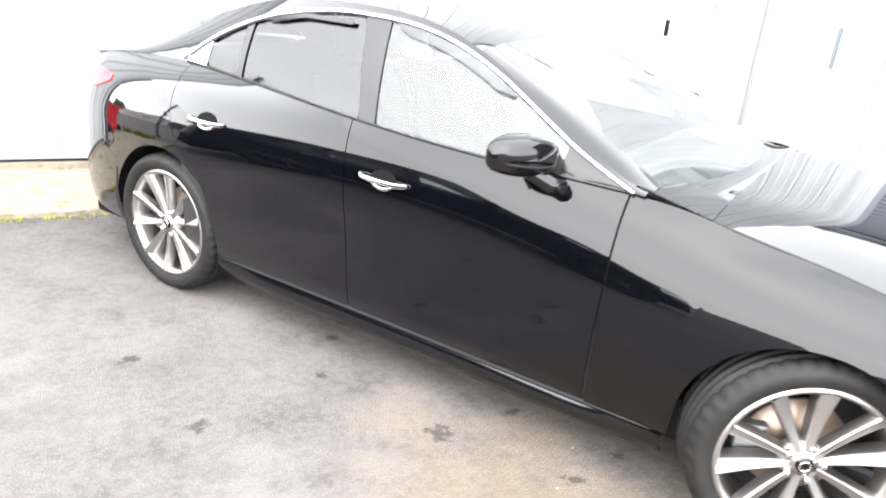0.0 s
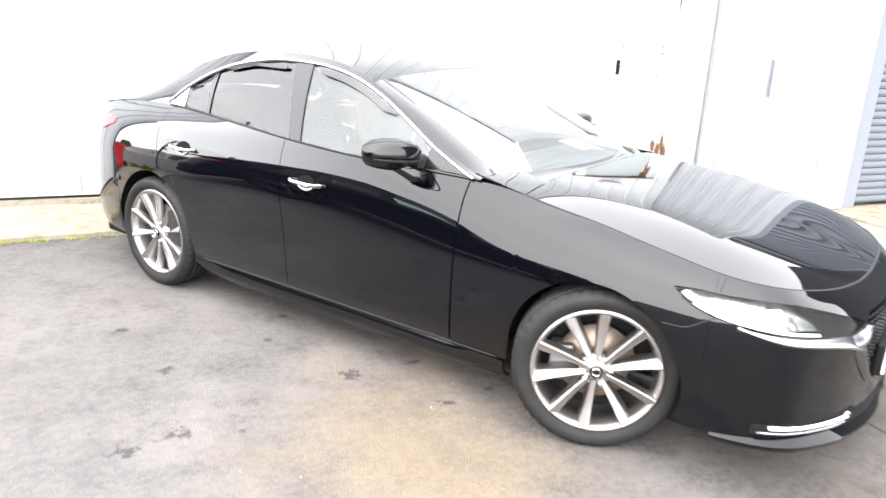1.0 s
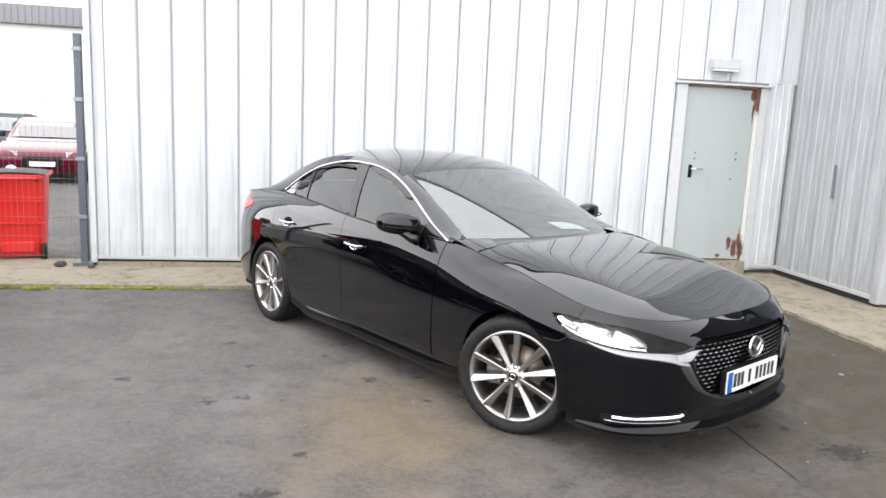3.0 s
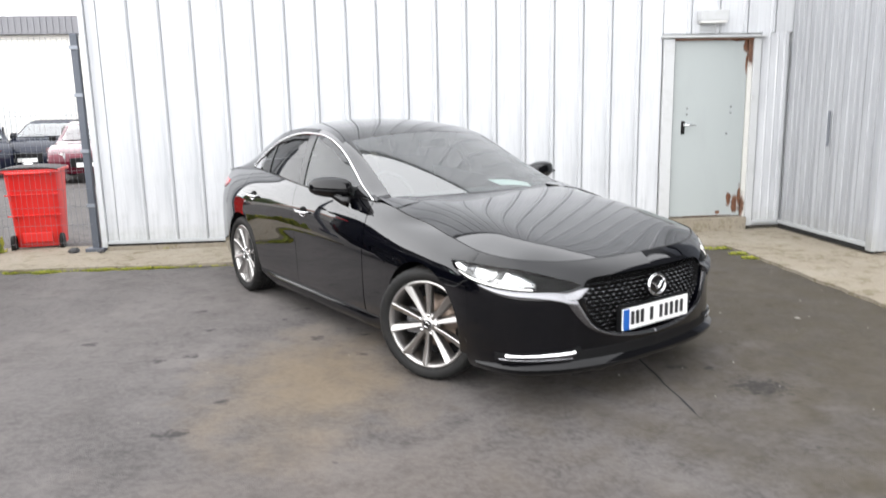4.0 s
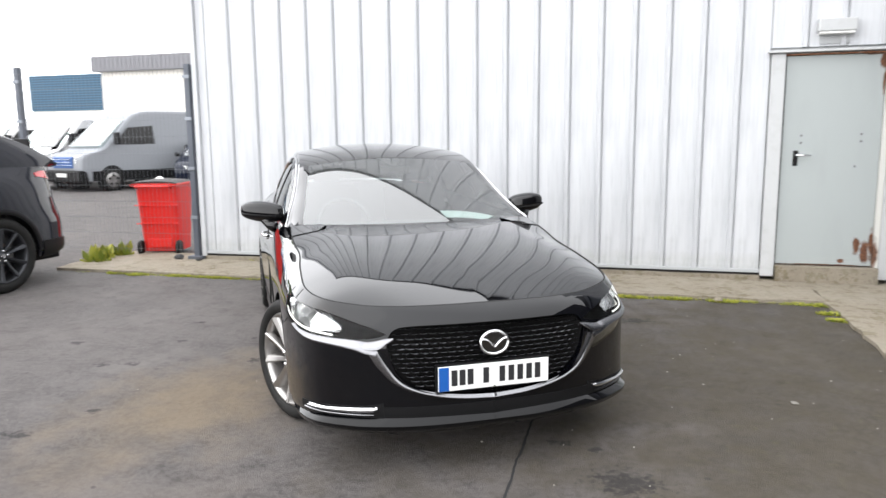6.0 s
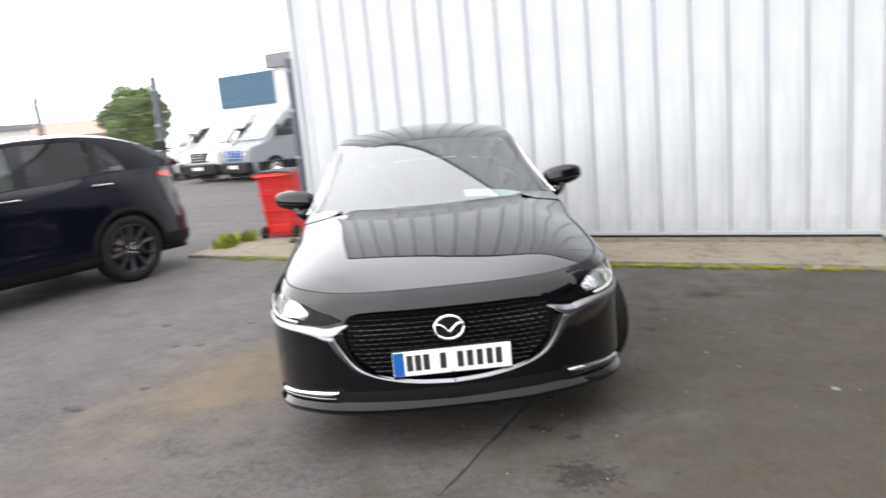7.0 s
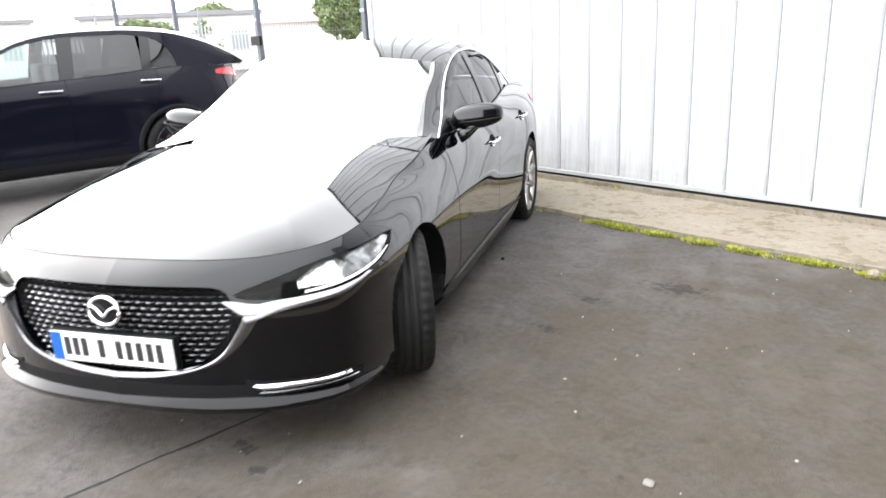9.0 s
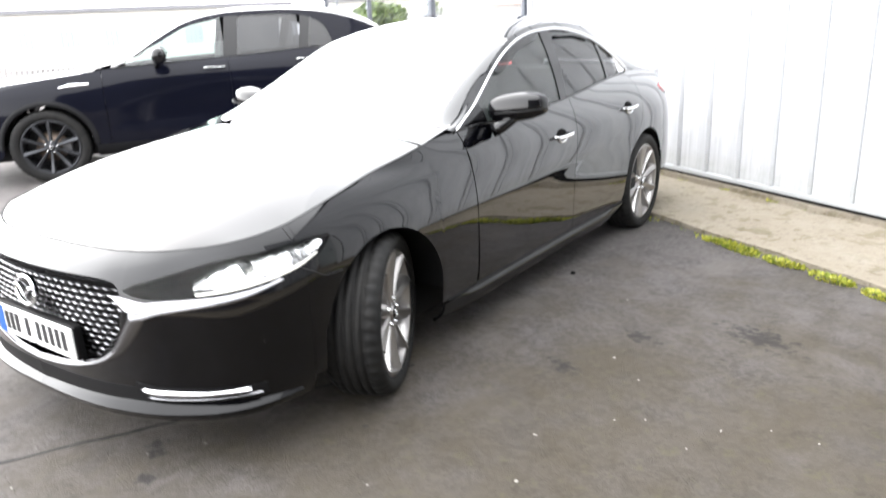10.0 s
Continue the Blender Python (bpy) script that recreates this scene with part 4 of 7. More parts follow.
def hood(u, v):
    """u: from the nose to the cowl, v: from the right edge to the left."""
    t = abs(2 * v - 1)
    s1 = lerp(sC, sH, u)
    c_x = lerp(0.838, -0.365, u)
    c, e = Vector((c_x, 0, hood_mid(c_x))), body.ring(s1, body.top(s1), -0.008)
    bow = hood_bow(t)
    p = Vector((lerp(c.x, e.x, t * t), e.y * t, lerp(c.z, e.z, bow)))
    # the front edge follows the nose
    nose = body.ring(sC * t, body.top(sC * t), -0.008)
    c0, k0 = Vector((0.838, 0, hood_mid(0.838))), body.ring(sC, body.top(sC), -0.008)
    p += (nose - Vector((lerp(c0.x, k0.x, t * t), k0.y * t, lerp(c0.z, k0.z, bow)))) * (1 - u) ** 2
    if v < 0.5:
        p.y = -p.y
    return p


part("bonnet", sheet_mesh(hood, 44, 56, 0.012, False, (0, 0, 1)), BLACK_PAINT, saloon)
gap_line = [body.ring(s, body.top(s), -0.004) - Vector((0, 0, 0.0025)) for s in np.linspace(0, sH, 90)]
part("bonnet_gap", tube_mesh([Vector((p.x, -p.y, p.z)) for p in gap_line[::-1]] + gap_line[1:], 0.0055, 6), DARK_GAP, saloon)

# glasshouse
mid_z = fair(0.1, (-0.40, 0.962), (-0.46, 0.985), (-0.80, 1.158), (-1.10, 1.305), (-1.25, 1.368), (-1.45, 1.418), (-1.80, 1.444), (-2.15, 1.446), (-2.45, 1.418), (-2.75, 1.344), (-3.05, 1.222), (-3.28, 1.085), (-3.42, 1.036), (-3.60, 1.000), (-3.72, 0.968))
rail_z = fair(0.08, (-0.40, 0.948), (-0.58, 0.952), (-0.80, 1.042), (-0.94, 1.108), (-1.25, 1.272), (-1.45, 1.342), (-1.65, 1.374), (-1.90, 1.384), (-2.24, 1.366), (-2.60, 1.284), (-2.90, 1.178), (-3.15, 1.072), (-3.35, 1.022), (-3.70, 0.970))
rail_y = fair(0.14, (-0.40, 0.775), (-0.58, 0.770), (-0.94, 0.692), (-1.25, 0.640), (-1.6, 0.608), (-1.95, 0.598), (-2.4, 0.592), (-2.8, 0.588), (-3.1, 0.600), (-3.4, 0.625), (-3.7, 0.60))


def cap(x, t):
    """The glasshouse from above: t from 0 in the middle to 1 at the roof rail."""
    yr, zr, zc = rail_y(x), rail_z(x), mid_z(x)
    return Vector((x, yr * t, zr + (zc - zr) * (1 - t * t)))


def flank(x, z, lift=0.0):
    """The side of the glasshouse, between belt and roof rail."""
    s = S(x)
    b = body.ring(s, body.top(s))
    zr, yr = rail_z(x), rail_y(x)
    t = 0 if zr - b.z < 1e-4 else (z - b.z) / (zr - b.z)
    t = max(0.0, min(1.0, t))
    return Vector((x, lerp(b.y, yr, t) + 0.016 * 4 * t * (1 - t) + lift, z))


dlo = fair(0.05, (-0.61, 0.950), (-0.80, 1.022), (-0.94, 1.090), (-1.25, 1.248), (-1.45, 1.314), (-1.65, 1.342), (-1.88, 1.348), (-2.24, 1.302), (-2.46, 1.232), (-2.60, 1.165), (-2.72, 1.085), (-2.76, 1.047))
belt = lambda x: body.top(S(x))
ws_top = lambda t: -1.205 - 0.075 * t * t
rw_top = lambda t: -2.60 + 0.10 * t * t
rw_base = lambda t: -3.27 + 0.10 * t * t


def screen_at(u, t):
    """The windscreen: ruled from the cowl to the roof's edge with a slight swell; t from -1 to 1."""
    foot = Vector((-0.425 - 0.136 * t * t, 0.689 * t, 0.968))
    head = Vector((-1.205 - 0.060 * t * t, 0.571 * t, 1.345 - 0.049 * t * t))
    return foot.lerp(head, u) + Vector((0, 0, 0.008 * 4 * u * (1 - u) * (1 - 0.5 * t * t)))


part("windscreen", sheet_mesh(lambda u, v: screen_at(u, 2 * v - 1), 24, 40, 0.0, False, (0.4, 0, 1)), SCREEN, saloon, "clear windscreen mirroring sky and wall").visible_shadow = False
part("rear_window", sheet_mesh(lambda u, v: cap(lerp(rw_top((2 * v - 1) * 0.88), rw_base((2 * v - 1) * 0.88), u), (2 * v - 1) * 0.88), 16, 30, 0.0, False, (-0.4, 0, 1)), TINTED, saloon).visible_shadow = False
roof_parts = [sheet_mesh(lambda u, v: cap(lerp(ws_top(2 * v - 1), rw_top(2 * v - 1), u), 2 * v - 1), 40, 40, 0.0, False, (0, 0, 1))]
for sg in (1, -1):
    roof_parts.append(sheet_mesh(lambda u, v: screen_at(u, sg).lerp(cap(lerp(-0.575, ws_top(1), u), sg), v) + Vector((0, 0, 0.006 * math.sin(math.pi * v))), 30, 6, 0.0, False, (0.3, sg * 0.3, 1)))
    roof_parts.append(sheet_mesh(lambda u, v: cap(lerp(rw_top(1), -3.30, u), sg * lerp(0.88, 1.0, v)), 20, 4, 0.0, False, (0, 0, 1)))
    m = sg < 0
    roof_parts.append(sheet_mesh(lambda u, v: flank(lerp(-0.585, -2.76, u), lerp(dlo(lerp(-0.585, -2.76, u)), rail_z(lerp(-0.585, -2.76, u)), v)), 60, 5, 0.0, m, (0, sg, 0.3)))
    roof_parts.append(sheet_mesh(lambda u, v: flank(lerp(-2.76, -3.30, u), lerp(belt(lerp(-2.76, -3.30, u)), rail_z(lerp(-2.76, -3.30, u)), v)), 18, 8, 0.0, m, (0, sg, 0.3)))
part("roof", join_meshes(roof_parts), BLACK_PAINT, saloon)


def boot(u, v):
    t = 2 * v - 1
    x = lerp(-3.275, -3.735, u)
    s = S(x)
    b = body.ring(s, body.top(s))
    y = t * (b.y - 0.002)
    return Vector((x, y, b.z + (mid_z(x) - b.z) * (1 - abs(t) ** 2.5)))


part("boot_lid", sheet_mesh(boot, 14, 30, 0.01, False, (0, 0, 1)), BLACK_PAINT, saloon)
part("cowl", sheet_mesh(lambda u, v: HOOD_BACK(2 * v - 1) * (1 - u) + screen_at(0, 2 * v - 1) * u - Vector((0, 0, 0.012 * math.sin(math.pi * u))), 4, 30, 0.0, False, (0, 0, 1)), BLACK_PAINT, saloon)


for sg in (1, -1):
    def scuttle(u, v):
        t = lerp(0.80, 1.0, v)
        return (HOOD_BACK(t) * (1 - u) + (screen_at(0, t) * (1 - v) + cap(-0.63, 1.0) * v) * u + Vector((0, 0, 0.003))) * 1.0
    part("wing_top", sheet_mesh(lambda u, v: Vector((scuttle(u, v).x, sg * scuttle(u, v).y, scuttle(u, v).z)), 8, 8, 0.0, False, (0, 0, 1)), BLACK_PAINT, saloon)


def pane(x0, x1, z_hi, mirror, lift=-0.006):
    def fn(u, v):
        x = lerp(x0, x1, u)
        return flank(x, lerp(belt(x) - 0.004, z_hi(x), v), lift)
    return sheet_mesh(fn, 26, 14, 0.0, mirror, (0, -1 if mirror else 1, 0.2))


for nm, x0, x1, mat in (("front_side_window", -0.86, -1.685, GLASS), ("rear_side_window", -1.690, -2.375, TINTED), ("quarter_window", -2.380, -2.62, TINTED)):
    for m in (False, True):
        part(nm, pane(x0, x1, dlo, m), mat, saloon).visible_shadow = False
both("mirror_base", lambda m: pane(-0.615, -0.862, dlo, m, -0.001), GLOSS_BLACK, saloon)


def pillar(xa, xb, la, lb, mirror):
    """A gloss black strip between two panes; la, lb: how far the tops of its edges lie behind their feet."""
    def fn(u, v):
        x = lerp(xa - la * v, xb - lb * v, u)
        return flank(x, lerp(belt(x), dlo(x) - 0.001, v), 0.001)
    return sheet_mesh(fn, 4, 14, 0.008, mirror, (0, -1 if mirror else 1, 0.2))


both("centre_pillar", lambda m: pillar(-1.60, -1.675, 0.08, 0.125, m), GLOSS_BLACK, saloon)
both("quarter_divider", lambda m: pillar(-2.355, -2.385, 0.02, 0.03, m), GLOSS_BLACK, saloon)
both("quarter_trim", lambda m: sheet_mesh(lambda u, v: flank(lerp(-2.60, -2.752, u), lerp(belt(lerp(-2.60, -2.752, u)) + 0.003, dlo(lerp(-2.60, -2.752, u)), v), 0.004), 8, 6, 0.008, m, (0, -1 if m else 1, 0.2)), CHROME, saloon, "broad chrome end of the window trim")
chrome_path = [flank(x, dlo(x), 0.004) for x in np.linspace(-0.62, -2.72, 56)] + [flank(-2.748, 1.075, 0.004), flank(-2.752, 1.052, 0.004)]
radii = [0.0055 + 0.006 * min(1, i / 40) ** 2 for i in range(len(chrome_path))]
for m in (1, -1):
    part("chrome_trim", tube_mesh([Vector((p.x, p.y * m, p.z)) for p in chrome_path], radii, 8), CHROME, saloon, "bright chrome window trim")
    part("belt_seal", tube_mesh([Vector((p.x, (p.y + 0.002) * m, p.z + 0.004)) for p in (flank(x, belt(x)) for x in np.linspace(-0.62, -2.74, 40))], 0.005, 6), GLOSS_BLACK, saloon)
for x0, x1, drop, smoke in ((-1.10, -1.64, 0.030, TINTED), (-1.84, -2.30, 0.016, GLOSS_BLACK)):
    for m in (False, True):
        def visor(u, v):
            x = lerp(x0, x1, u)
            edge = min(1.0, 0.25 + 6 * u, 0.25 + 6 * (1 - u))
            top = flank(x, dlo(x) - 0.008, 0.008)
            low = flank(x, min(dlo(x) - 0.008 - drop * edge, 1.305) if smoke is GLOSS_BLACK else dlo(x) - 0.008 - drop * edge, 0.014)
            if smoke is GLOSS_BLACK:
                top = flank(x, min(dlo(x) - 0.008, low.z + 0.016), 0.012)
            return top.lerp(low, v)
        part("wind_deflector", sheet_mesh(visor, 24, 3, 0.002, m, (0, -1 if m else 1, 0)), smoke, saloon, "smoked wind deflector")

# grille, emblem and plate
def grille_back(u, v):
    s = lerp(0, sG, u)
    return body.ring(s, lerp(GR_B(s), GR_T(s), v), -0.055 + 0.045 * u ** 6)


GRILLE_BACK = GRILLE_BLACK = material("grille_backing", (0.004, 0.004, 0.004), 0.9, 0.0, 0.0, 0.1)
grille = part("grille", join_meshes([sheet_mesh(grille_back, 20, 10, 0.0, m, (1, 0, 0)) for m in (False, True)]), GRILLE_BACK, saloon, "black grille of small chevrons")
dash_v, dash_f = [], []
for row in range(17):
    z = 0.354 + row * 0.021
    n_dash = 24
    for i in range(-n_dash, n_dash + 1):
        y = (i + 0.5 * (row % 2)) * 0.041
        s = sY(abs(y)) if abs(y) < 0.47 else None
        if s is None or not (GR_B(s) + 0.012 < z < GR_T(s) - 0.010):
            continue
        k = len(dash_v)
        pts = []
        for dy, dz in ((-0.0148, 0.0010), (0, -0.0010), (0.0148, 0.0010)):
            ss = sY(min(0.475, abs(y + dy)))
            p = body.ring(ss, z + dz, -0.022)
            p.y = y + dy
            pts.append(p)
        for p in pts:
            dash_v += [p + Vector((-0.003, 0, 0.0018)), p + Vector((0.002, 0, -0.0012)), p + Vector((-0.018, 0, -0.003)), p + Vector((-0.018, 0, 0.0018))]
        for q in (0, 4):
            for a in range(4):
                b = (a + 1) % 4
                dash_f.append((k + q + a, k + q + b, k + q + 4 + b, k + q + 4 + a))
part("grille_mesh", mesh_from("dashes", dash_v, dash_f), material("grille_dash", (0.25, 0.25, 0.26), 0.24, 1.0), grille)
ring_path = [Vector((0.912 - 0.03 * (math.sin(t) * 0.5 + 0.5) * 0.35, 0.064 * math.cos(t), 0.580 + 0.050 * math.sin(t))) for t in np.linspace(0, 2 * math.pi, 41)]
emblem = part("emblem", tube_mesh(ring_path, 0.0068, 8), CHROME, saloon, "plain chrome oval badge")
wing_path = smooth_line([(0.908, 0.059, 0.597), (0.910, 0.040, 0.594), (0.912, 0.022, 0.583), (0.914, 0.003, 0.563)], 8) + smooth_line([(0.914, -0.003, 0.563), (0.912, -0.022, 0.583), (0.910, -0.040, 0.594), (0.908, -0.059, 0.597)], 8)
part("wing", tube_mesh(wing_path, 0.0055, 6), CHROME, emblem)
part("badge_base", rod((0.89, 0, 0.579), (0.904, 0, 0.580), 0.056, n=32), GLOSS_BLACK, emblem)
plate = part("number_plate", box(0.902, -0.26, 0.377, 0.910, 0.26, 0.488, 0.003), PLATE_WHITE, saloon, "white number plate with a blue end band and plain dark bars")
part("blue_band", box(0.910, -0.258, 0.379, 0.9115, -0.212, 0.486), PLATE_BLUE, plate)
for y in (-0.187, -0.150, -0.113, -0.040, 0.036, 0.079, 0.122, 0.165, 0.206):
    part("bar", box(0.910, y - 0.0135, 0.399, 0.9116, y + 0.0135, 0.470), INK, plate)
part("plate_frame", box(0.872, -0.266, 0.370, 0.9015, 0.266, 0.494, 0.006), PLASTIC, plate)
part("plate_screw", rod((0.9100, 0.0, 0.381), (0.9118, 0.0, 0.381), 0.004, n=8), INK, plate)

# dark chrome wing round the grille and under the lamps
wing_line = [(sY(0.0), 0.331), (sY(0.14), 0.339), (sY(0.26), 0.357), (sY(0.36), 0.385), (sY(0.437), 0.428), (sY(0.500), 0.505), (sY(0.530), 0.556)]
brow_line = [(sY(0.512), 0.563), (sY(0.55), 0.575), (sY(0.60), 0.588), (sY(0.69), 0.597), (S(0.64), 0.606), (S(0.56), 0.619), (S(0.49), 0.633)]
hook_line = [(sY(0.446), 0.618), (sY(0.48), 0.604), (sY(0.52), 0.589), (sY(0.57), 0.584)]
for m in (False, True):
    limb = body.band(wing_line, [0.006, 0.007, 0.010, 0.015, 0.027, 0.040, 0.046], 0.008, m, 6, 0.02, tilt=-0.012)
    brow = body.band(brow_line, [0.040, 0.042, 0.036, 0.027, 0.022, 0.013, 0.003], 0.011, m, 6, 0.02, tilt=0.022)
    hook = body.band(hook_line, [0.004, 0.022, 0.034, 0.030], 0.010, m, 5, 0.02, tilt=0.026)
    part("chrome_wing", join_meshes([limb, brow, hook]), SATIN, saloon, "dark chrome strip framing the grille")

# head lamps: a dark bucket, a tilted bright reflector, projector and light strip behind a clear lens
for m in (False, True):
    sg = -1 if m else 1
    way = (1, sg, 0)

    def bucket(u, v):
        s = lerp(sL0, sL1, u)
        return body.ring(s, lerp(LB(s), LT(s), v), -0.055 * min(1, 5 * v, 5 * (1 - v)) * min(1, 6 * u, 8 * (1 - u)))

    def reflector(u, v):
        s = lerp(sY(0.685), S(0.285), u)
        return body.ring(s, lerp(LB(s) + 0.004, LT(s) - 0.006, v * min(1, 0.45 + 2.2 * u)), -0.010 - 0.030 * v ** 0.8 * min(1, 7 * (1 - u)) - 0.008 * abs(math.sin(9 * u)) - 0.016 * (1 - u) ** 4)

    lamp = part("head_lamp", sheet_mesh(bucket, 40, 12, 0.0, m, way), GRILLE_BACK, saloon, "slim clear head lamp with a dark inner end")
    part("reflector", sheet_mesh(reflector, 40, 8, 0.003, m, way), LAMP_CLEAR, lamp)
    sy = lerp(sY(0.685), S(0.285), 0.42)
    zc_ = (LB(sy) + LT(sy)) / 2
    p0 = body.ring(sy, zc_, -0.046)
    part("projector", rod((p0.x, p0.y * sg, p0.z), (p0.x + 0.030, p0.y * sg, p0.z), 0.024, 0.026, 24), LAMP_CLEAR, lamp)
    part("light_bar", body.band([(sY(0.70), LB(sY(0.70)) + 0.008), (S(0.58), LB(S(0.58)) + 0.008), (S(0.44), LB(S(0.44)) + 0.008), (S(0.34), LB(S(0.34)) + 0.008)], [0.008, 0.010, 0.009, 0.004], -0.003, m, 3, 0.004), GLOW, lamp, "lit white light strip")
    part("lens", body.panel(sL0, sL1, LB, LT, 36, 8, 0.0, m, 0.003), LENS, lamp).visible_shadow = False
    # fog recess with its bright blade, and the splitter lip
    rec = part("bumper_recess", body.panel(sY(0.49), S(0.58), curve((sY(0.49), 0.262), (S(0.58), 0.262)), curve((sY(0.49), 0.330), (sY(0.56), 0.318), (sY(0.66), 0.312), (S(0.58), 0.300)), 16, 5, 0.004, m, 0.003), PLASTIC, saloon)
    part("bright_blade", body.band([(sY(0.515), 0.307), (sY(0.54), 0.302), (sY(0.58), 0.299), (sY(0.65), 0.296), (sY(0.72), 0.293), (S(0.63), 0.289)], [0.006, 0.020, 0.022, 0.019, 0.014, 0.003], 0.012, m, 5, 0.014), CHROME, rec)
    part("lower_strip", body.band([(sY(0.53), 0.277), (sY(0.62), 0.274), (S(0.60), 0.270)], [0.003, 0.006, 0.003], 0.008, m, 3, 0.008), SATIN, rec)

    def lip(u, v):
        s = lerp(0.0, S(0.46), u)
        flare = (0.60 + 0.25 * min(1, u * 1.8)) * min(1.0, 0.20 + 3.2 * (1 - u))
        if v < 0.6:
            q = v / 0.6
            z, out = lerp(0.254, 0.232, q), lerp(0.0, 0.046, q)
        elif v < 0.8:
            q = (v - 0.6) / 0.2
            z, out = lerp(0.232, 0.208, q), lerp(0.046, 0.050, q)
        else:
            q = (v - 0.8) / 0.2
            z, out = lerp(0.208, 0.196, q), lerp(0.050, 0.0, q)
        z += 0.008 * math.sin(math.pi * min(1, u * 1.25)) * (v < 0.6) * (1 - v / 0.6)
        return body.ring(s, z - 0.022 * max(0, u - 0.75) / 0.25 * (1 - v), 0.001 + out * flare)

    part("front_lip", sheet_mesh(lip, 44, 20, 0.0, m, (1, 0, 0.4)), LIP_BLACK, saloon, "gloss black splitter lip")
    part("tail_lamp", body.panel(S(-3.18), S(-3.66), curve((S(-3.18), 0.905), (S(-3.35), 0.850), (S(-3.66), 0.815)), curve((S(-3.18), 0.932), (S(-3.35), 0.945), (S(-3.66), 0.938)), 16, 6, 0.01, m, 0.006), LAMP_RED, saloon, "slim red tail lamp")
part("lower_grille", join_meshes([body.panel(0, sY(0.50), 0.250, 0.312, 14, 4, 0.003, m, 0.002) for m in (False, True)]), PLASTIC, saloon)

# handles and mirrors
for xh, zh, door in ((-1.50, 0.808, front_doors), (-2.43, 0.852, rear_doors)):
    for m, d in zip((1, -1), door):
        c = body.ring(S(xh), zh)
        grip = [body.ring(S(xh + dx), zh + 0.02 * dx / 0.1 * -0.12, 0.006 + lift) for dx, lift in ((0.105, 0.0), (0.085, 0.020), (0.04, 0.030), (-0.03, 0.030), (-0.075, 0.022), (-0.10, 0.002))]
        grip = smooth_line([(p.x, p.y * m, p.z) for p in grip], 4)
        h = part("door_handle", tube_mesh(grip, [0.009] * len(grip), 10), BLACK_PAINT, d)
        # Flat black disc: the hollow's shade, as the door skin isn't cut.
        cup = sheet_mesh(lambda u, v: body.ring(S(xh + 0.058 * (2 * u - 1) * math.sqrt(max(0, 1 - 0.96 * (2 * v - 1) ** 2))), zh + 0.034 * (2 * v - 1), 0.002), 10, 10, 0.0, m < 0, (0, m, 0))
        part("handle_cup", cup, GRILLE_BLACK, h)
        # Added tube whose shine stands in for the bowl's bright lower edge.
        crescent = [body.ring(S(xh + 0.056 * math.cos(t)), zh + 0.033 * math.sin(t), 0.004) for t in np.linspace(math.pi * 1.12, math.pi * 1.88, 14)]
        part("cup_rim", tube_mesh([Vector((p.x, p.y * m, p.z)) for p in crescent], [0.002 + 0.005 * math.sin(math.pi * i / 13) for i in range(14)], 8), BLACK_PAINT, h)
for m in (1, -1):
    def shell(u, v):
        a, b = 2 * math.pi * u, math.pi * v
        r = math.sin(b) ** 0.42
        along = -math.cos(b)
        w = 0.132
        y = 0.912 + w * along
        taper = 1.0 - 0.18 * (along > 0) * along ** 2
        cx, cz = math.cos(a), math.sin(a)
        x = -0.935 - 0.045 * (along + 1) * 0.5 + 0.085 * r * taper * (abs(cx) ** 0.8) * (1 if cx > 0 else -0.55) * (1 if cx != 0 else 0)
        z = 1.018 + 0.070 * r * taper * (abs(cz) ** 0.55) * (1 if cz > 0 else -0.9) + 0.012 * along
        return Vector((x, y, z))
    mir = part("door_mirror", sheet_mesh(shell, 28, 16, 0.0, m < 0, (0, m, 0)), GLOSS_BLACK, saloon, "black door mirror with a dark lower edge")
    part("mirror_foot", tube_mesh([Vector((p[0], p[1] * m, p[2])) for p in ((-0.84, 0.835, 0.925), (-0.86, 0.872, 0.940), (-0.90, 0.895, 0.965), (-0.925, 0.91, 0.985))], [0.034, 0.028, 0.026, 0.03], 10), GLOSS_BLACK, mir)
    skirt_line = [Vector((-0.935 + 0.088 * math.cos(t) * 0.96, (0.912 + 0.125 * math.sin(t)) * m, 1.004 + 0.012 * math.sin(t))) for t in np.linspace(-math.pi * 0.5, math.pi * 0.5, 16)]
    part("mirror_band", tube_mesh(skirt_line, 0.0045, 6), PLASTIC, mir)
    part("mirror_glass", box(-1.010, 0.83 * m, 0.975, -1.004, 1.0 * m, 1.065, 0.002), CHROME, mir)

# cabin and the paper on the dashboard
part("dashboard", sheet_mesh(lambda u, v: Vector((lerp(-0.50, -1.02, u), (2 * v - 1) * 0.66, 0.925 + 0.03 * math.sin(math.pi * min(1, u * 1.2)) - 0.28 * max(0, u - 0.7) / 0.3)), 16, 8, 0.02, False, (0, 0, 1)), INTERIOR, saloon)
part("cabin_floor", box(-3.1, -0.70, 0.30, -0.45, 0.70, 0.36), INTERIOR, saloon)


def seat_part(nm, pts, half, mat, y):
    bm = bmesh.new()
    ring_a, ring_b = [], []
    for x, z in pts:
        ring_a.append(bm.verts.new((x, y - half, z)))
        ring_b.append(bm.verts.new((x, y + half, z)))
    bm.faces.new(ring_a)
    bm.faces.new(ring_b[::-1])
    for i in range(len(pts)):
        j = (i + 1) % len(pts)
        bm.faces.new((ring_a[j], ring_a[i], ring_b[i], ring_b[j]))
    bmesh.ops.recalc_face_normals(bm, faces=bm.faces)
    bmesh.ops.bevel(bm, geom=list(bm.edges), offset=0.03, segments=2, affect="EDGES")
    return part(nm, bm, mat, saloon, smooth=True)


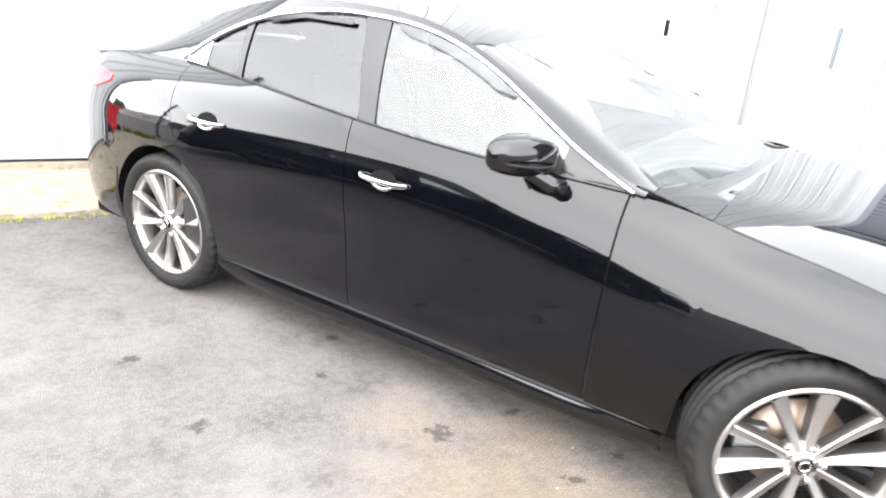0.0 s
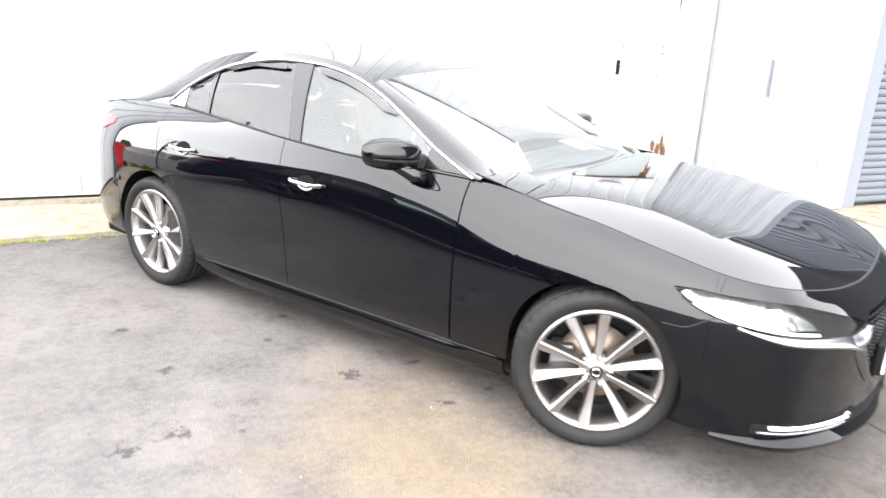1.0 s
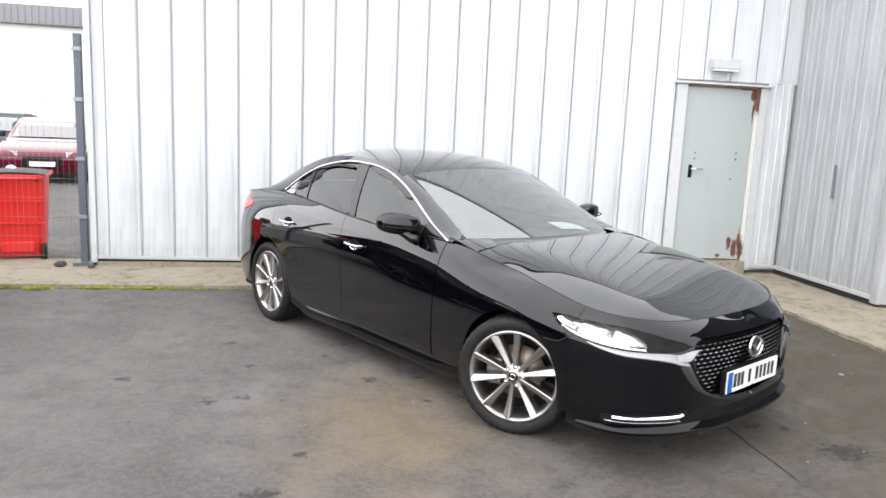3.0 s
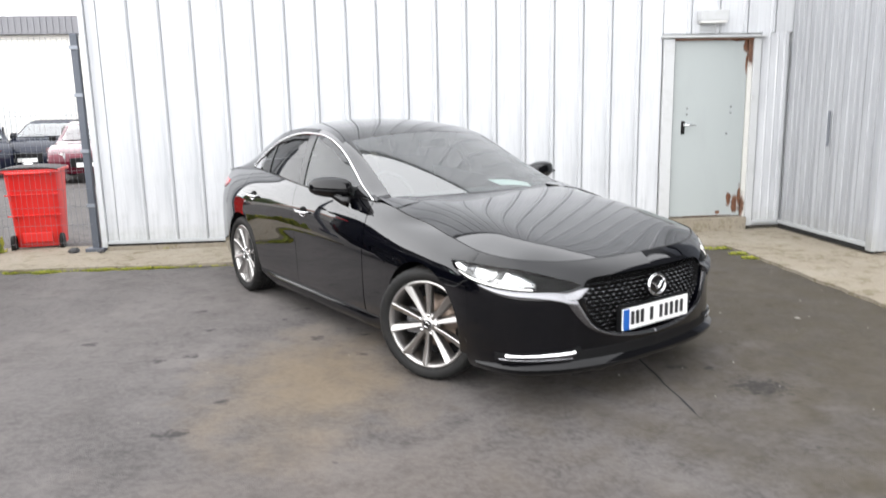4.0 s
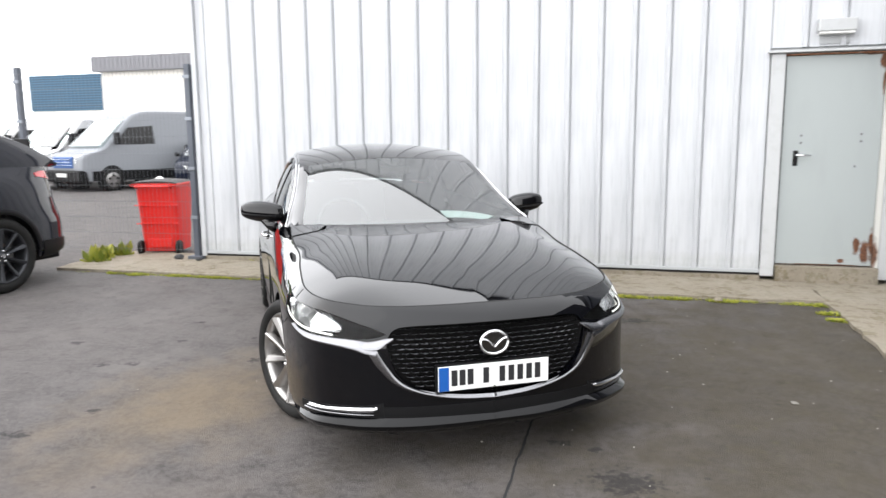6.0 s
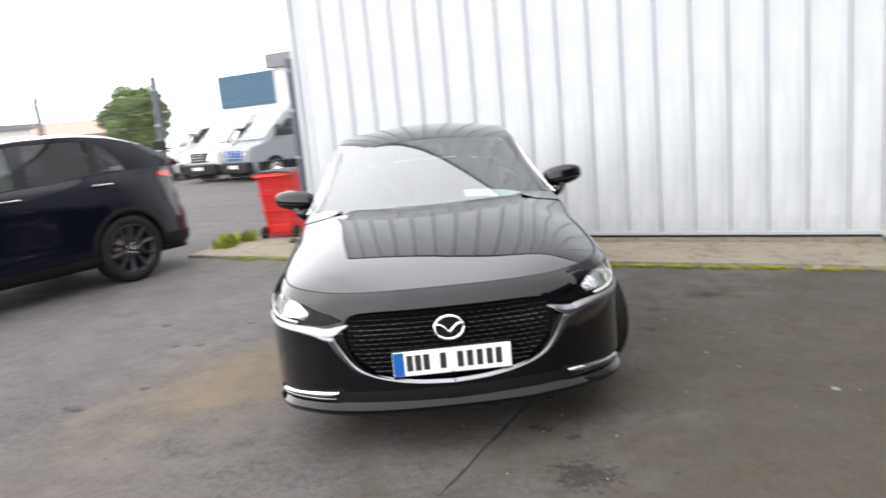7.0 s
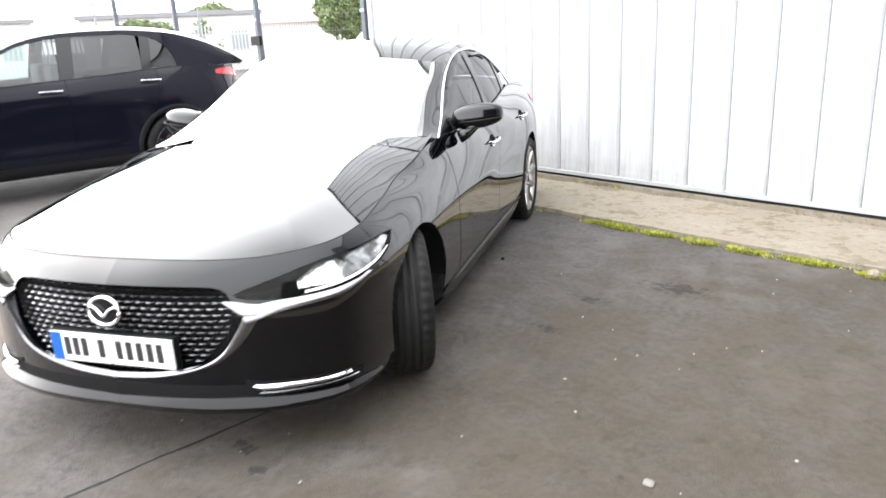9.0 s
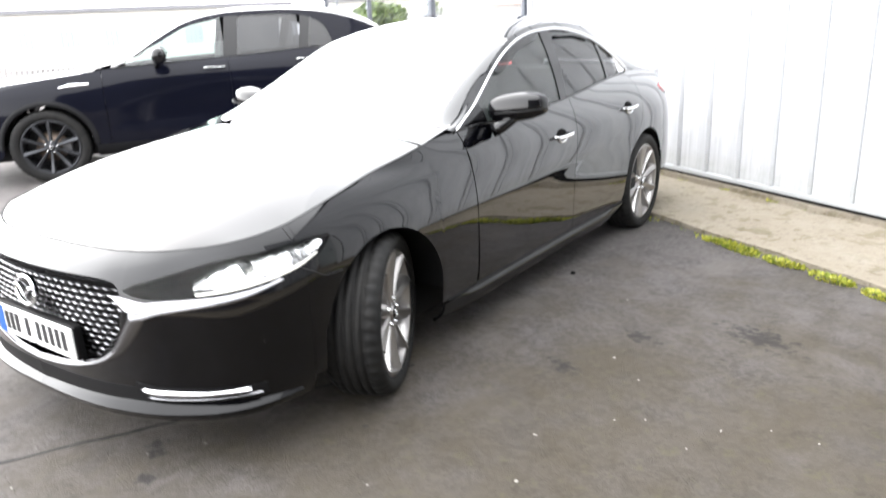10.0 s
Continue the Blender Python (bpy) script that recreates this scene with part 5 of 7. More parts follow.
for y in (0.36, -0.36):
    seat_part("front_seat", [(-1.30, 0.40), (-1.30, 0.60), (-1.78, 0.56), (-2.00, 1.12), (-2.12, 1.10), (-1.95, 0.42)], 0.25, INTERIOR, y)
    seat_part("head_rest", [(-2.00, 1.14), (-2.02, 1.31), (-2.12, 1.31), (-2.10, 1.14)], 0.13, INTERIOR, y)
seat_part("rear_seat", [(-2.35, 0.40), (-2.35, 0.62), (-2.75, 0.58), (-3.0, 1.08), (-3.12, 1.06), (-3.0, 0.42)], 0.62, INTERIOR, 0)
wheel_path = [Vector((-1.10 - 0.09 * math.sin(t), -0.36 + 0.18 * math.cos(t), 0.90 + 0.165 * math.sin(t))) for t in np.linspace(0, 2 * math.pi, 33)]
part("steering_wheel", tube_mesh(wheel_path, 0.015, 8, 1.0, (0.8, 0.1, 0.5)), INTERIOR, saloon)
part("rear_mirror", box(-1.12, -0.11, 1.235, -1.09, 0.11, 1.295, 0.012), PLASTIC, saloon)
part("price_sheet", sheet_mesh(lambda u, v: Vector((lerp(-0.60, -0.74, u), lerp(0.22, 0.60, v), lerp(0.975, 1.005, u) - 0.05 * v * v)), 3, 6, 0.002, False, (0, 0, 1)), PAPER, saloon, "white paper sheet on the dashboard")

for x, y, steer, face in ((-0.015, 0.88, 25, 0.868), (-0.015, -0.88, 25, 0.868), (-2.725, 0.88, 0, 0.885), (-2.725, -0.88, 0, 0.885)):
    make_wheel(saloon, x, y, steer, radius=0.325, rim_r=0.248, wide=0.88, face=face, hub_z=0.319)


# ---- the steel door ----
def door_paint():
    m = material("door_paint", (0.42, 0.47, 0.455), 0.45)
    k = Nodes(m)
    wob = k.noise(11, 5)
    stain = k.noise(3.0, 4, 0.6, (1, 0.25, 1))
    c = k.mix(k.math("MULTIPLY", k.grey(stain, 0.5, 0.8), 0.3), (0.315, 0.343, 0.340), (0.24, 0.26, 0.253))
    rust = None
    for x, y, a, b in ((0.855, 1.98, 0.045, 0.11), (0.865, 1.80, 0.018, 0.14), (0.80, 2.05, 0.22, 0.02), (0.80, 0.14, 0.05, 0.13), (0.73, 0.20, 0.035, 0.10), (0.86, 0.22, 0.03, 0.18), (0.60, 0.05, 0.04, 0.025), (0.45, 0.0, 0.5, 0.012)):
        s = k.blot(x, y, a, b, 0.35, wob)
        rust = s if rust is None else k.math("MAXIMUM", rust, s)
    c = k.mix(rust, c, k.ramp(k.noise(40, 4), (0.3, (0.045, 0.018, 0.010)), (0.7, (0.17, 0.072, 0.034))))
    k.colour(c)
    k.rough(k.mix(rust, (0.42, 0.42, 0.42), (0.9, 0.9, 0.9)))
    k.bump(k.math("ADD", k.math("MULTIPLY", rust, k.noise(60, 3)), k.math("MULTIPLY", k.noise(1.5, 2), 0.6)), 0.25, 0.006)
    return m


RUST = material("rusty_steel", (0.17, 0.065, 0.03), 0.9)
rk = Nodes(RUST)
rk.colour(rk.ramp(rk.noise(18, 5), (0.35, (0.10, 0.035, 0.016)), (0.55, (0.26, 0.11, 0.05)), (0.72, (0.45, 0.43, 0.40))))
WHITE_PAINT = material("white_paint", (0.52, 0.53, 0.53), 0.4)
wk = Nodes(WHITE_PAINT)
wk.colour(wk.mix(wk.math("MULTIPLY", wk.grey(wk.noise(7, 4), 0.5, 0.8), 0.5), (0.44, 0.45, 0.455), (0.31, 0.312, 0.30)))

door = part("door_1", box(0, 0, -0.045, 0.87, 2.045, 0.0, 0.004), door_paint())
door.matrix_world = pose(2.445, WALL_Y + 0.005, 0.195, 90, 0, 0)
tagged(door, "closed pale green steel door, rusting at its hinge side", "door", "", "structure")
part("door_frame", box(-0.012, -0.012, -0.02, -0.002, 2.05, 0.012), DARK_GAP, door)
FRAME_RUST = material("rust_streaked_frame", (0.5, 0.5, 0.48), 0.6)
fk = Nodes(FRAME_RUST)
fw = fk.noise(9, 5)
fr = fk.math("MAXIMUM", fk.blot(0.90, 1.97, 0.06, 0.28, 0.4, fw), fk.blot(0.88, 0.12, 0.05, 0.16, 0.4, fw))
fk.colour(fk.mix(fr, (0.52, 0.52, 0.49), fk.ramp(fk.noise(30, 4), (0.3, (0.045, 0.018, 0.010)), (0.7, (0.16, 0.075, 0.04)))))
part("door_frame", box(0.874, -0.012, -0.02, 0.925, 2.06, 0.016, 0.003), FRAME_RUST, door)
part("door_frame", box(-0.012, 2.049, -0.02, 0.925, 2.062, 0.03), RUST, door)
plate_bm = box(0.105, 0.985, 0.0, 0.150, 1.135, 0.008, 0.003)
h = part("door_handle", plate_bm, PLASTIC, door)
part("lever", tube_mesh([(0.128, 1.09, 0.006), (0.128, 1.09, 0.05), (0.15, 1.09, 0.056), (0.26, 1.088, 0.056)], 0.010, 8, 1.0, (0.1, 1, 0.2)), CHROME, h)
for x, y in ((0.17, 1.28), (0.17, 1.21), (0.70, 1.29), (0.70, 1.22), (0.66, 0.98)):
    part("bolt", rod((x, y, 0), (x, y, 0.008), 0.011, n=10), RIM_DARK, door)
structure("trim_door_left", box(2.302, WALL_Y - 0.036, 0.07, 2.430, WALL_Y + 0.10, 2.262, 0.004), WHITE_PAINT, "white flashing beside the door")
structure("trim_door_right", box(3.372, WALL_Y - 0.036, 0.07, 3.458, WALL_Y + 0.10, 2.262, 0.004), WHITE_PAINT, "white flashing on the hinge side of the door")
structure("trim_door_head", box(2.27, WALL_Y - 0.07, 2.268, 3.50, WALL_Y + 0.02, 2.292, 0.003), WHITE_PAINT, "white drip flashing over the door")
structure("trim_rear", box(2.30, WALL_Y + 0.12, 0.05, 3.46, WALL_Y + 0.20, 2.27), DARK_GAP, "dark wall behind the door")
structure("step", ragged_slab(2.44, WALL_Y - 0.09, 3.36, WALL_Y + 0.10, 0.185, 5, ("south",)), CONCRETE, "low concrete step under the door")
lamp = empty("bulkhead_lamp", pose(2.85, WALL_Y, 2.5), "white bulkhead lamp on the wall above the door", "lamp")
part("housing", box(-0.165, -0.115, -0.055, 0.165, 0.0, 0.065, 0.012), WHITE_PAINT, lamp)
part("diffuser", box(-0.15, -0.108, -0.075, 0.15, -0.006, -0.056, 0.006), PAPER, lamp)
part("back_plate", box(-0.13, -0.012, -0.16, 0.13, -0.001, -0.076, 0.003), TRIM, lamp)
slot = part("wall_patch", box(CORNER_X - 0.038, 3.04, 1.05, CORNER_X - 0.031, 3.075, 1.42, 0.002), SHUTTER)
tagged(slot, "narrow grey repair plate riveted to the return wall", "plate")

# ---- mesh fence and bin ----
FENCE_PAINT = material("fence_paint", (0.085, 0.095, 0.115), 0.5, 0.2)
WIRE = material("fence_wire", (0.17, 0.18, 0.195), 0.5, 0.4)
fence = empty("mesh_fence", pose(0, 0, 0), "tall grey welded mesh fence on dark steel posts", "fence")
POSTS = ((-4.20, 3.95), (-6.60, 3.84), (-9.40, 3.84), (-12.2, 3.84))
for i, (x, y) in enumerate(POSTS):
    post = part("post", box(x - 0.035, y - 0.035, 0.0, x + 0.035, y + 0.035, 2.40 + 0.03 * (i % 2), 0.006), FENCE_PAINT, fence)
    part("base_plate", box(x - 0.10, y - 0.08, 0.0, x + 0.10, y + 0.08, 0.068, 0.004), FENCE_PAINT, post)
    for z in (0.55, 1.15, 1.75, 2.25):
        part("clip", box(x - 0.045, y - 0.048, z - 0.02, x + 0.045, y - 0.036, z + 0.02, 0.002), GALV, post)
part("latch_box", box(-6.72, 3.76, 1.40, -6.46, 3.80, 1.53, 0.008), PLASTIC, fence)
for (xa, ya), (xb, yb) in zip(POSTS, POSTS[1:]):
    verts, faces = [], []

    def wire(a, b, r):
        k = len(verts)
        a, b = Vector(a), Vector(b)
        d = (b - a).normalized()
        side = Vector((1, 0, 0)) if abs(d.z) > 0.5 else Vector((0, 0, 1))
        w = d.cross(side).normalized()
        for p in (a, b):
            for c in (side + w, side - w, -side - w, -side + w):
                verts.append(p + c * r)
        for q in range(4):
            faces.append((k + q, k + (q + 1) % 4, k + 4 + (q + 1) % 4, k + 4 + q))

    n = int(abs(xb - xa) / 0.055)
    for i in range(1, n):
        t = i / n
        wire((lerp(xa, xb, t), lerp(ya, yb, t) - 0.03, 0.10), (lerp(xa, xb, t), lerp(ya, yb, t) - 0.03, 2.36), 0.0010)
    for z in np.arange(0.14, 2.37, 0.2):
        wire((xa, ya - 0.034, z), (xb, yb - 0.034, z), 0.0015)
    part("mesh_panel", mesh_from("mesh", verts, faces), WIRE, fence)

BIN_RED = material("red_bin_plastic", (0.60, 0.012, 0.010), 0.38)
bk = Nodes(BIN_RED)
bk.colour(bk.mix(bk.math("MULTIPLY", bk.grey(bk.noise(6, 4), 0.45, 0.8), 0.5), (0.62, 0.014, 0.010), (0.42, 0.03, 0.022)))
BIN_LID = material("bin_lid", (0.05, 0.045, 0.045), 0.65, 0.0, 0.0, 0.2)
wheelie = empty("wheelie_bin", pose(-5.03, 4.50, 0.0, 0, 0, 14), "tall red plastic wheelie bin with a dark lid", "bin")


def bin_shell(u, v):
    a = 2 * math.pi * u
    c, s = math.cos(a), math.sin(a)
    sq = lambda q: math.copysign(abs(q) ** 0.35, q)
    hx, hy = lerp(0.245, 0.285, v), lerp(0.24, 0.34, v)
    return Vector((hx * sq(c), hy * sq(s), lerp(0.05, 0.93, v)))


part("body", sheet_mesh(bin_shell, 48, 12, 0.0, False, (-1, 0, 0)), BIN_RED, wheelie)
part("rim", box(-0.305, -0.36, 0.91, 0.305, 0.36, 0.95, 0.012), BIN_RED, wheelie)
part("lid", sheet_mesh(lambda u, v: Vector((lerp(-0.30, 0.30, u), lerp(-0.37, 0.36, v), 0.95 + 0.045 * math.sin(math.pi * u) ** 0.5 * math.sin(math.pi * min(1, v * 0.9 + 0.1)) ** 0.5)), 14, 14, 0.012, False, (0, 0, 1)), BIN_LID, wheelie)
part("handle", tube_mesh([(-0.22, -0.35, 0.89), (-0.22, -0.41, 0.91), (0.22, -0.41, 0.91), (0.22, -0.35, 0.89)], 0.016, 8), BIN_RED, wheelie)
part("axle_cover", box(-0.16, -0.285, 0.10, 0.16, -0.23, 0.22, 0.015), BIN_RED, wheelie)
for z in (0.42, 0.66):
    part("rib", box(-0.262 - 0.03 * z, -0.262 - 0.09 * z, z - 0.006, 0.262 + 0.03 * z, -0.235 - 0.08 * z, z + 0.006, 0.003), BIN_RED, wheelie)
for x in (-0.25, 0.25):
    w = part("wheel", lathe_mesh([(0.0, 0.024), (0.06, 0.024), (0.095, 0.020), (0.10, 0.0), (0.095, -0.020), (0.06, -0.024), (0.0, -0.024)], 24), TYRE, wheelie)
    w.matrix_local = pose(x, -0.26, 0.10, 0, 0, 90)
sheet = part("paper_scrap", sheet_mesh(lambda u, v: Vector((u * 0.18, v * 0.10, 0.03 * math.sin(5 * u) * v)), 6, 4, 0.0, False, (0, 0, 1)), PAPER)
sheet.matrix_world = pose(-5.10, 4.40, 1.0, 0, 6, 30)
tagged(sheet, "crumpled white paper scrap on the bin's lid", "paper")

# ---- the dark SUV beside the yard ----
PRIVACY = glass_material("privacy_glass", (0.6, 0.62, 0.66), 0.28, SIDE_GLOSS)
SUV_PAINT = paint_material("dark_suv_paint", (0.004, 0.0045, 0.009), 0.0, ((0.0, 0.012), (0.043, 0.016), (0.048, 0.045), (0.058, 0.075), (0.09, 0.12), (0.17, 0.22), (0.39, 0.45), (1.0, 1.0)), 0.07)
BLACK_TRIM = material("black_trim", (0.006, 0.006, 0.007), 0.55, 0.0, 0.0, 0.2)
SUV = pose(-6.08, -1.04, 0, 0, 0, -94) @ Matrix.Diagonal((1.03, 1.03, 1.01, 1))
suv = empty("suv_car", SUV, "black five-door SUV with dark wheels parked facing away", "car")
SP = [(0.22, 0.09), (0.28, 0.03), (0.36, 0.012), (0.46, 0.0)]
sb = Body(
    [(0.90, 0.0), (0.885, 0.35), (0.80, 0.62), (0.62, 0.80), (0.35, 0.900), (0.0, 0.930), (-0.6, 0.932), (-1.4, 0.930), (-2.2, 0.932), (-2.85, 0.935), (-3.35, 0.895), (-3.65, 0.78), (-3.80, 0.52), (-3.84, 0.0)],
    [(0.90, [(0.2, 0.08), (0.3, 0.0), (0.7, 0.0), (0.85, 0.03), (0.98, 0.09)]),
     (0.35, [(0.2, 0.08), (0.3, 0.0), (0.7, 0.0), (0.85, 0.02), (0.95, 0.06), (1.05, 0.14)]),
     (-0.3, SP + [(0.7, 0.0), (0.85, 0.012), (0.98, 0.05), (1.10, 0.11)]),
     (-1.6, SP + [(0.55, 0.018), (0.75, 0.014), (0.94, 0.008), (1.03, 0.022), (1.09, 0.050), (1.17, 0.115)]),
     (-2.85, [(0.22, 0.09), (0.3, 0.01), (0.6, 0.0), (0.90, 0.0), (1.04, 0.022), (1.13, 0.060), (1.24, 0.135)]),
     (-3.6, [(0.25, 0.12), (0.35, 0.0), (0.6, 0.0), (0.85, 0.05), (1.0, 0.07), (1.15, 0.11)]),
     (-3.84, [(0.25, 0.12), (0.35, 0.0), (0.6, 0.0), (0.85, 0.10), (1.0, 0.11), (1.15, 0.14)])],
    [(0.90, 0.93), (0.62, 0.97), (0.2, 1.01), (-0.3, 1.065), (-0.62, 1.10), (-1.4, 1.145), (-2.2, 1.185), (-2.85, 1.225), (-3.4, 1.215), (-3.84, 1.17)])
q_ = sb.at_x
SUV_MID = fair(0.08, (-0.45, 1.09), (-0.9, 1.30), (-1.4, 1.57), (-1.7, 1.65), (-2.2, 1.685), (-2.8, 1.665), (-3.3, 1.58), (-3.55, 1.46), (-3.75, 1.25))
SUV_RZ = fair(0.08, (-0.45, 1.085), (-0.75, 1.15), (-1.15, 1.385), (-1.5, 1.555), (-1.9, 1.62), (-2.4, 1.632), (-2.9, 1.59), (-3.3, 1.48), (-3.6, 1.33), (-3.75, 1.23))
SUV_RY = fair(0.08, (-0.45, 0.80), (-0.75, 0.79), (-1.5, 0.68), (-2.4, 0.665), (-3.0, 0.66), (-3.6, 0.70), (-3.75, 0.70))
SUV_DLO = curve((-0.70, 1.112), (-1.15, 1.345), (-1.5, 1.51), (-1.9, 1.575), (-2.4, 1.582), (-2.65, 1.555), (-2.80, 1.50), (-2.90, 1.39), (-2.95, 1.235))
HUB2 = 0.37


def suv_arch(x0):
    def f(s):
        x = float(np.interp(s, sb.s, sb.px))
        d = 0.415 ** 2 - (x - x0) ** 2
        return max(0.30, HUB2 + math.sqrt(d)) if d > 0 else 0.30
    return f


def suv_cap(x, t):
    zr, zc = SUV_RZ(x), SUV_MID(x)
    return Vector((x, SUV_RY(x) * t, zr + (zc - zr) * (1 - abs(t) ** 2.3)))


def suv_flank(x, z, lift=0.0):
    b = sb.ring(q_(x), sb.top(q_(x)))
    t = max(0.0, min(1.0, (z - b.z) / max(1e-4, SUV_RZ(x) - b.z)))
    return Vector((x, lerp(b.y, SUV_RY(x), t) + 0.05 * t * (1 - t) + lift, z))


part("front_bumper", join_meshes([sb.panel(0, q_(0.45), 0.28, sb.top, 24, 12, 0, m) for m in (False, True)]), SUV_PAINT, suv)
for m in (False, True):
    sg = -1 if m else 1
    way = (0, sg, 0.2)
    part("front_wing", sb.panel(q_(0.449), q_(-0.56), suv_arch(0.0), sb.top, 46, 14, 0, m), SUV_PAINT, suv)
    fd = part("front_door", sb.panel(q_(-0.565), q_(-1.80), 0.36, sb.top, 24, 16, 0.012, m), SUV_PAINT, suv)
    rd = part("rear_door", sb.panel(q_(-1.805), lambda z: q_(-2.42 - 0.28 * max(0, min(1, (z - 0.5) / 0.5))), 0.36, sb.top, 24, 16, 0.012, m), SUV_PAINT, suv)
    a = sb.panel(lambda z: q_(-2.424 - 0.28 * max(0, min(1, (z - 0.5) / 0.5))), q_(-2.84), suv_arch(-2.83), sb.top, 14, 14, 0, m)
    part("rear_wing", join_meshes([a, sb.panel(q_(-2.84), q_(-3.55), suv_arch(-2.83), sb.top, 26, 14, 0, m)]), SUV_PAINT, suv)
    part("sill", sb.panel(q_(-0.42), q_(-2.44), 0.24, 0.356, 20, 4, 0.01, m, 0.008), BLACK_TRIM, suv)
    for x0 in (0.0, -2.83):
        pts = [(q_(x0 + 0.435 * math.cos(t)), HUB2 + 0.435 * math.sin(t)) for t in np.linspace(0.0, math.pi, 13)]
        part("arch_trim", sb.band(pts[::-1], [0.05] * 3, 0.004, m, 3, 0.03), BLACK_TRIM, suv)
        part("wheel_arch_liner", sheet_mesh(lambda u, v: Vector((x0 + 0.42 * math.cos(math.pi * u), sg * lerp(0.5, 0.91, v), HUB2 + 0.42 * math.sin(math.pi * u))), 20, 2, 0, False, (0, 0, -1)), PLASTIC, suv)
    part("roof_side", sheet_mesh(lambda u, v: suv_flank(lerp(-0.66, -2.94, u), lerp(SUV_DLO(lerp(-0.66, -2.94, u)), SUV_RZ(lerp(-0.66, -2.94, u)), v)), 44, 4, 0, m, way), SUV_PAINT, suv)
    part("rear_pillar", sheet_mesh(lambda u, v: suv_flank(lerp(-2.94, -3.74, u), lerp(sb.top(q_(lerp(-2.94, -3.74, u))), SUV_RZ(lerp(-2.94, -3.74, u)), v)), 12, 6, 0, m, way), SUV_PAINT, suv)
    for nm, xa, xb, mat in (("front_side_window", -0.80, -1.78, GLASS), ("rear_side_window", -1.88, -2.58, PRIVACY), ("quarter_window", -2.64, -2.945, PRIVACY)):
        part(nm, sheet_mesh(lambda u, v: suv_flank(lerp(xa, xb, u), lerp(sb.top(q_(lerp(xa, xb, u))), SUV_DLO(lerp(xa, xb, u)), v), -0.004), 20, 10, 0, m, way), mat, suv).visible_shadow = False
    for xa, xb in ((-1.76, -1.90), (-2.56, -2.66)):
        part("pillar", sheet_mesh(lambda u, v: suv_flank(lerp(xa, xb, u) - 0.06 * v, lerp(sb.top(q_(lerp(xa, xb, u))), SUV_DLO(lerp(xa, xb, u) - 0.06 * v), v), 0.0), 3, 10, 0, m, way), GLOSS_BLACK, suv)
    part("window_trim", tube_mesh([Vector((p.x, (p.y + 0.003) * sg, p.z)) for p in (suv_flank(x, sb.top(q_(x))) for x in np.linspace(-0.68, -2.94, 40))], 0.006, 6), GLOSS_BLACK, suv)
    for xh, zh, d in ((-1.66, 1.06, fd), (-2.62, 1.10, rd)):
        g = smooth_line([(p.x, p.y * sg, p.z) for p in (sb.ring(q_(xh + dx), zh, l) for dx, l in ((0.11, 0.0), (0.08, 0.03), (-0.07, 0.03), (-0.10, 0.0)))], 4)
        part("door_handle", tube_mesh(g, 0.010, 8), SUV_PAINT, d)
    part("side_vent", sb.band([(q_(-0.16), 0.945), (q_(-0.28), 0.962), (q_(-0.44), 0.965)], [0.008, 0.03, 0.02], 0.006, m, 3, 0.008), CHROME, suv, "chrome side vent")
    part("tail_lamp", sb.panel(q_(-3.38), q_(-3.80), curve((q_(-3.38), 1.12), (q_(-3.8), 1.04)), curve((q_(-3.38), 1.16), (q_(-3.5), 1.175), (q_(-3.8), 1.155)), 16, 5, 0.01, m, 0.008), LAMP_RED, suv, "bright red tail lamp")
    part("head_lamp", sb.panel(q_(0.80), q_(0.42), 0.80, curve((q_(0.80), 0.90), (q_(0.42), 0.93)), 14, 5, 0.01, m, 0.006), LAMP_CLEAR, suv)
    mr = part("door_mirror", sheet_mesh(lambda u, v: Vector((-1.13 + 0.075 * math.sin(math.pi * v) ** 0.6 * math.cos(2 * math.pi * u), 1.03 - 0.12 * math.cos(math.pi * v), 1.215 + 0.085 * math.sin(math.pi * v) ** 0.5 * math.sin(2 * math.pi * u))), 20, 12, 0, m, (0, sg, 0)), GLOSS_BLACK, suv)
    part("mirror_foot", rod((-1.09, 0.85 * sg, 1.10), (-1.12, 0.96 * sg, 1.16), 0.03, 0.025, 8), GLOSS_BLACK, mr)
part("rear_bumper", join_meshes([sb.panel(q_(-3.551), sb.length, 0.30, sb.top, 26, 14, 0, m) for m in (False, True)]), SUV_PAINT, suv)
part("diffuser", join_meshes([sb.panel(q_(-3.30), sb.length, 0.28, 0.46, 20, 4, 0.01, m, 0.012) for m in (False, True)]), PLASTIC, suv)


def suv_bonnet(u, v):
    t = 2 * v - 1
    s = lerp(sb.at_y(0.5), q_(-0.50), u)
    e = sb.ring(s, sb.top(s))
    x = lerp(0.86, -0.46, u)
    c = Vector((x, 0, lerp(0.955, 1.085, u ** 0.75) + 0.02 * math.sin(math.pi * u)))
    return Vector((lerp(c.x, e.x, abs(t) ** 1.5), e.y * t, c.z + (e.z - c.z) * abs(t) ** 2.6))


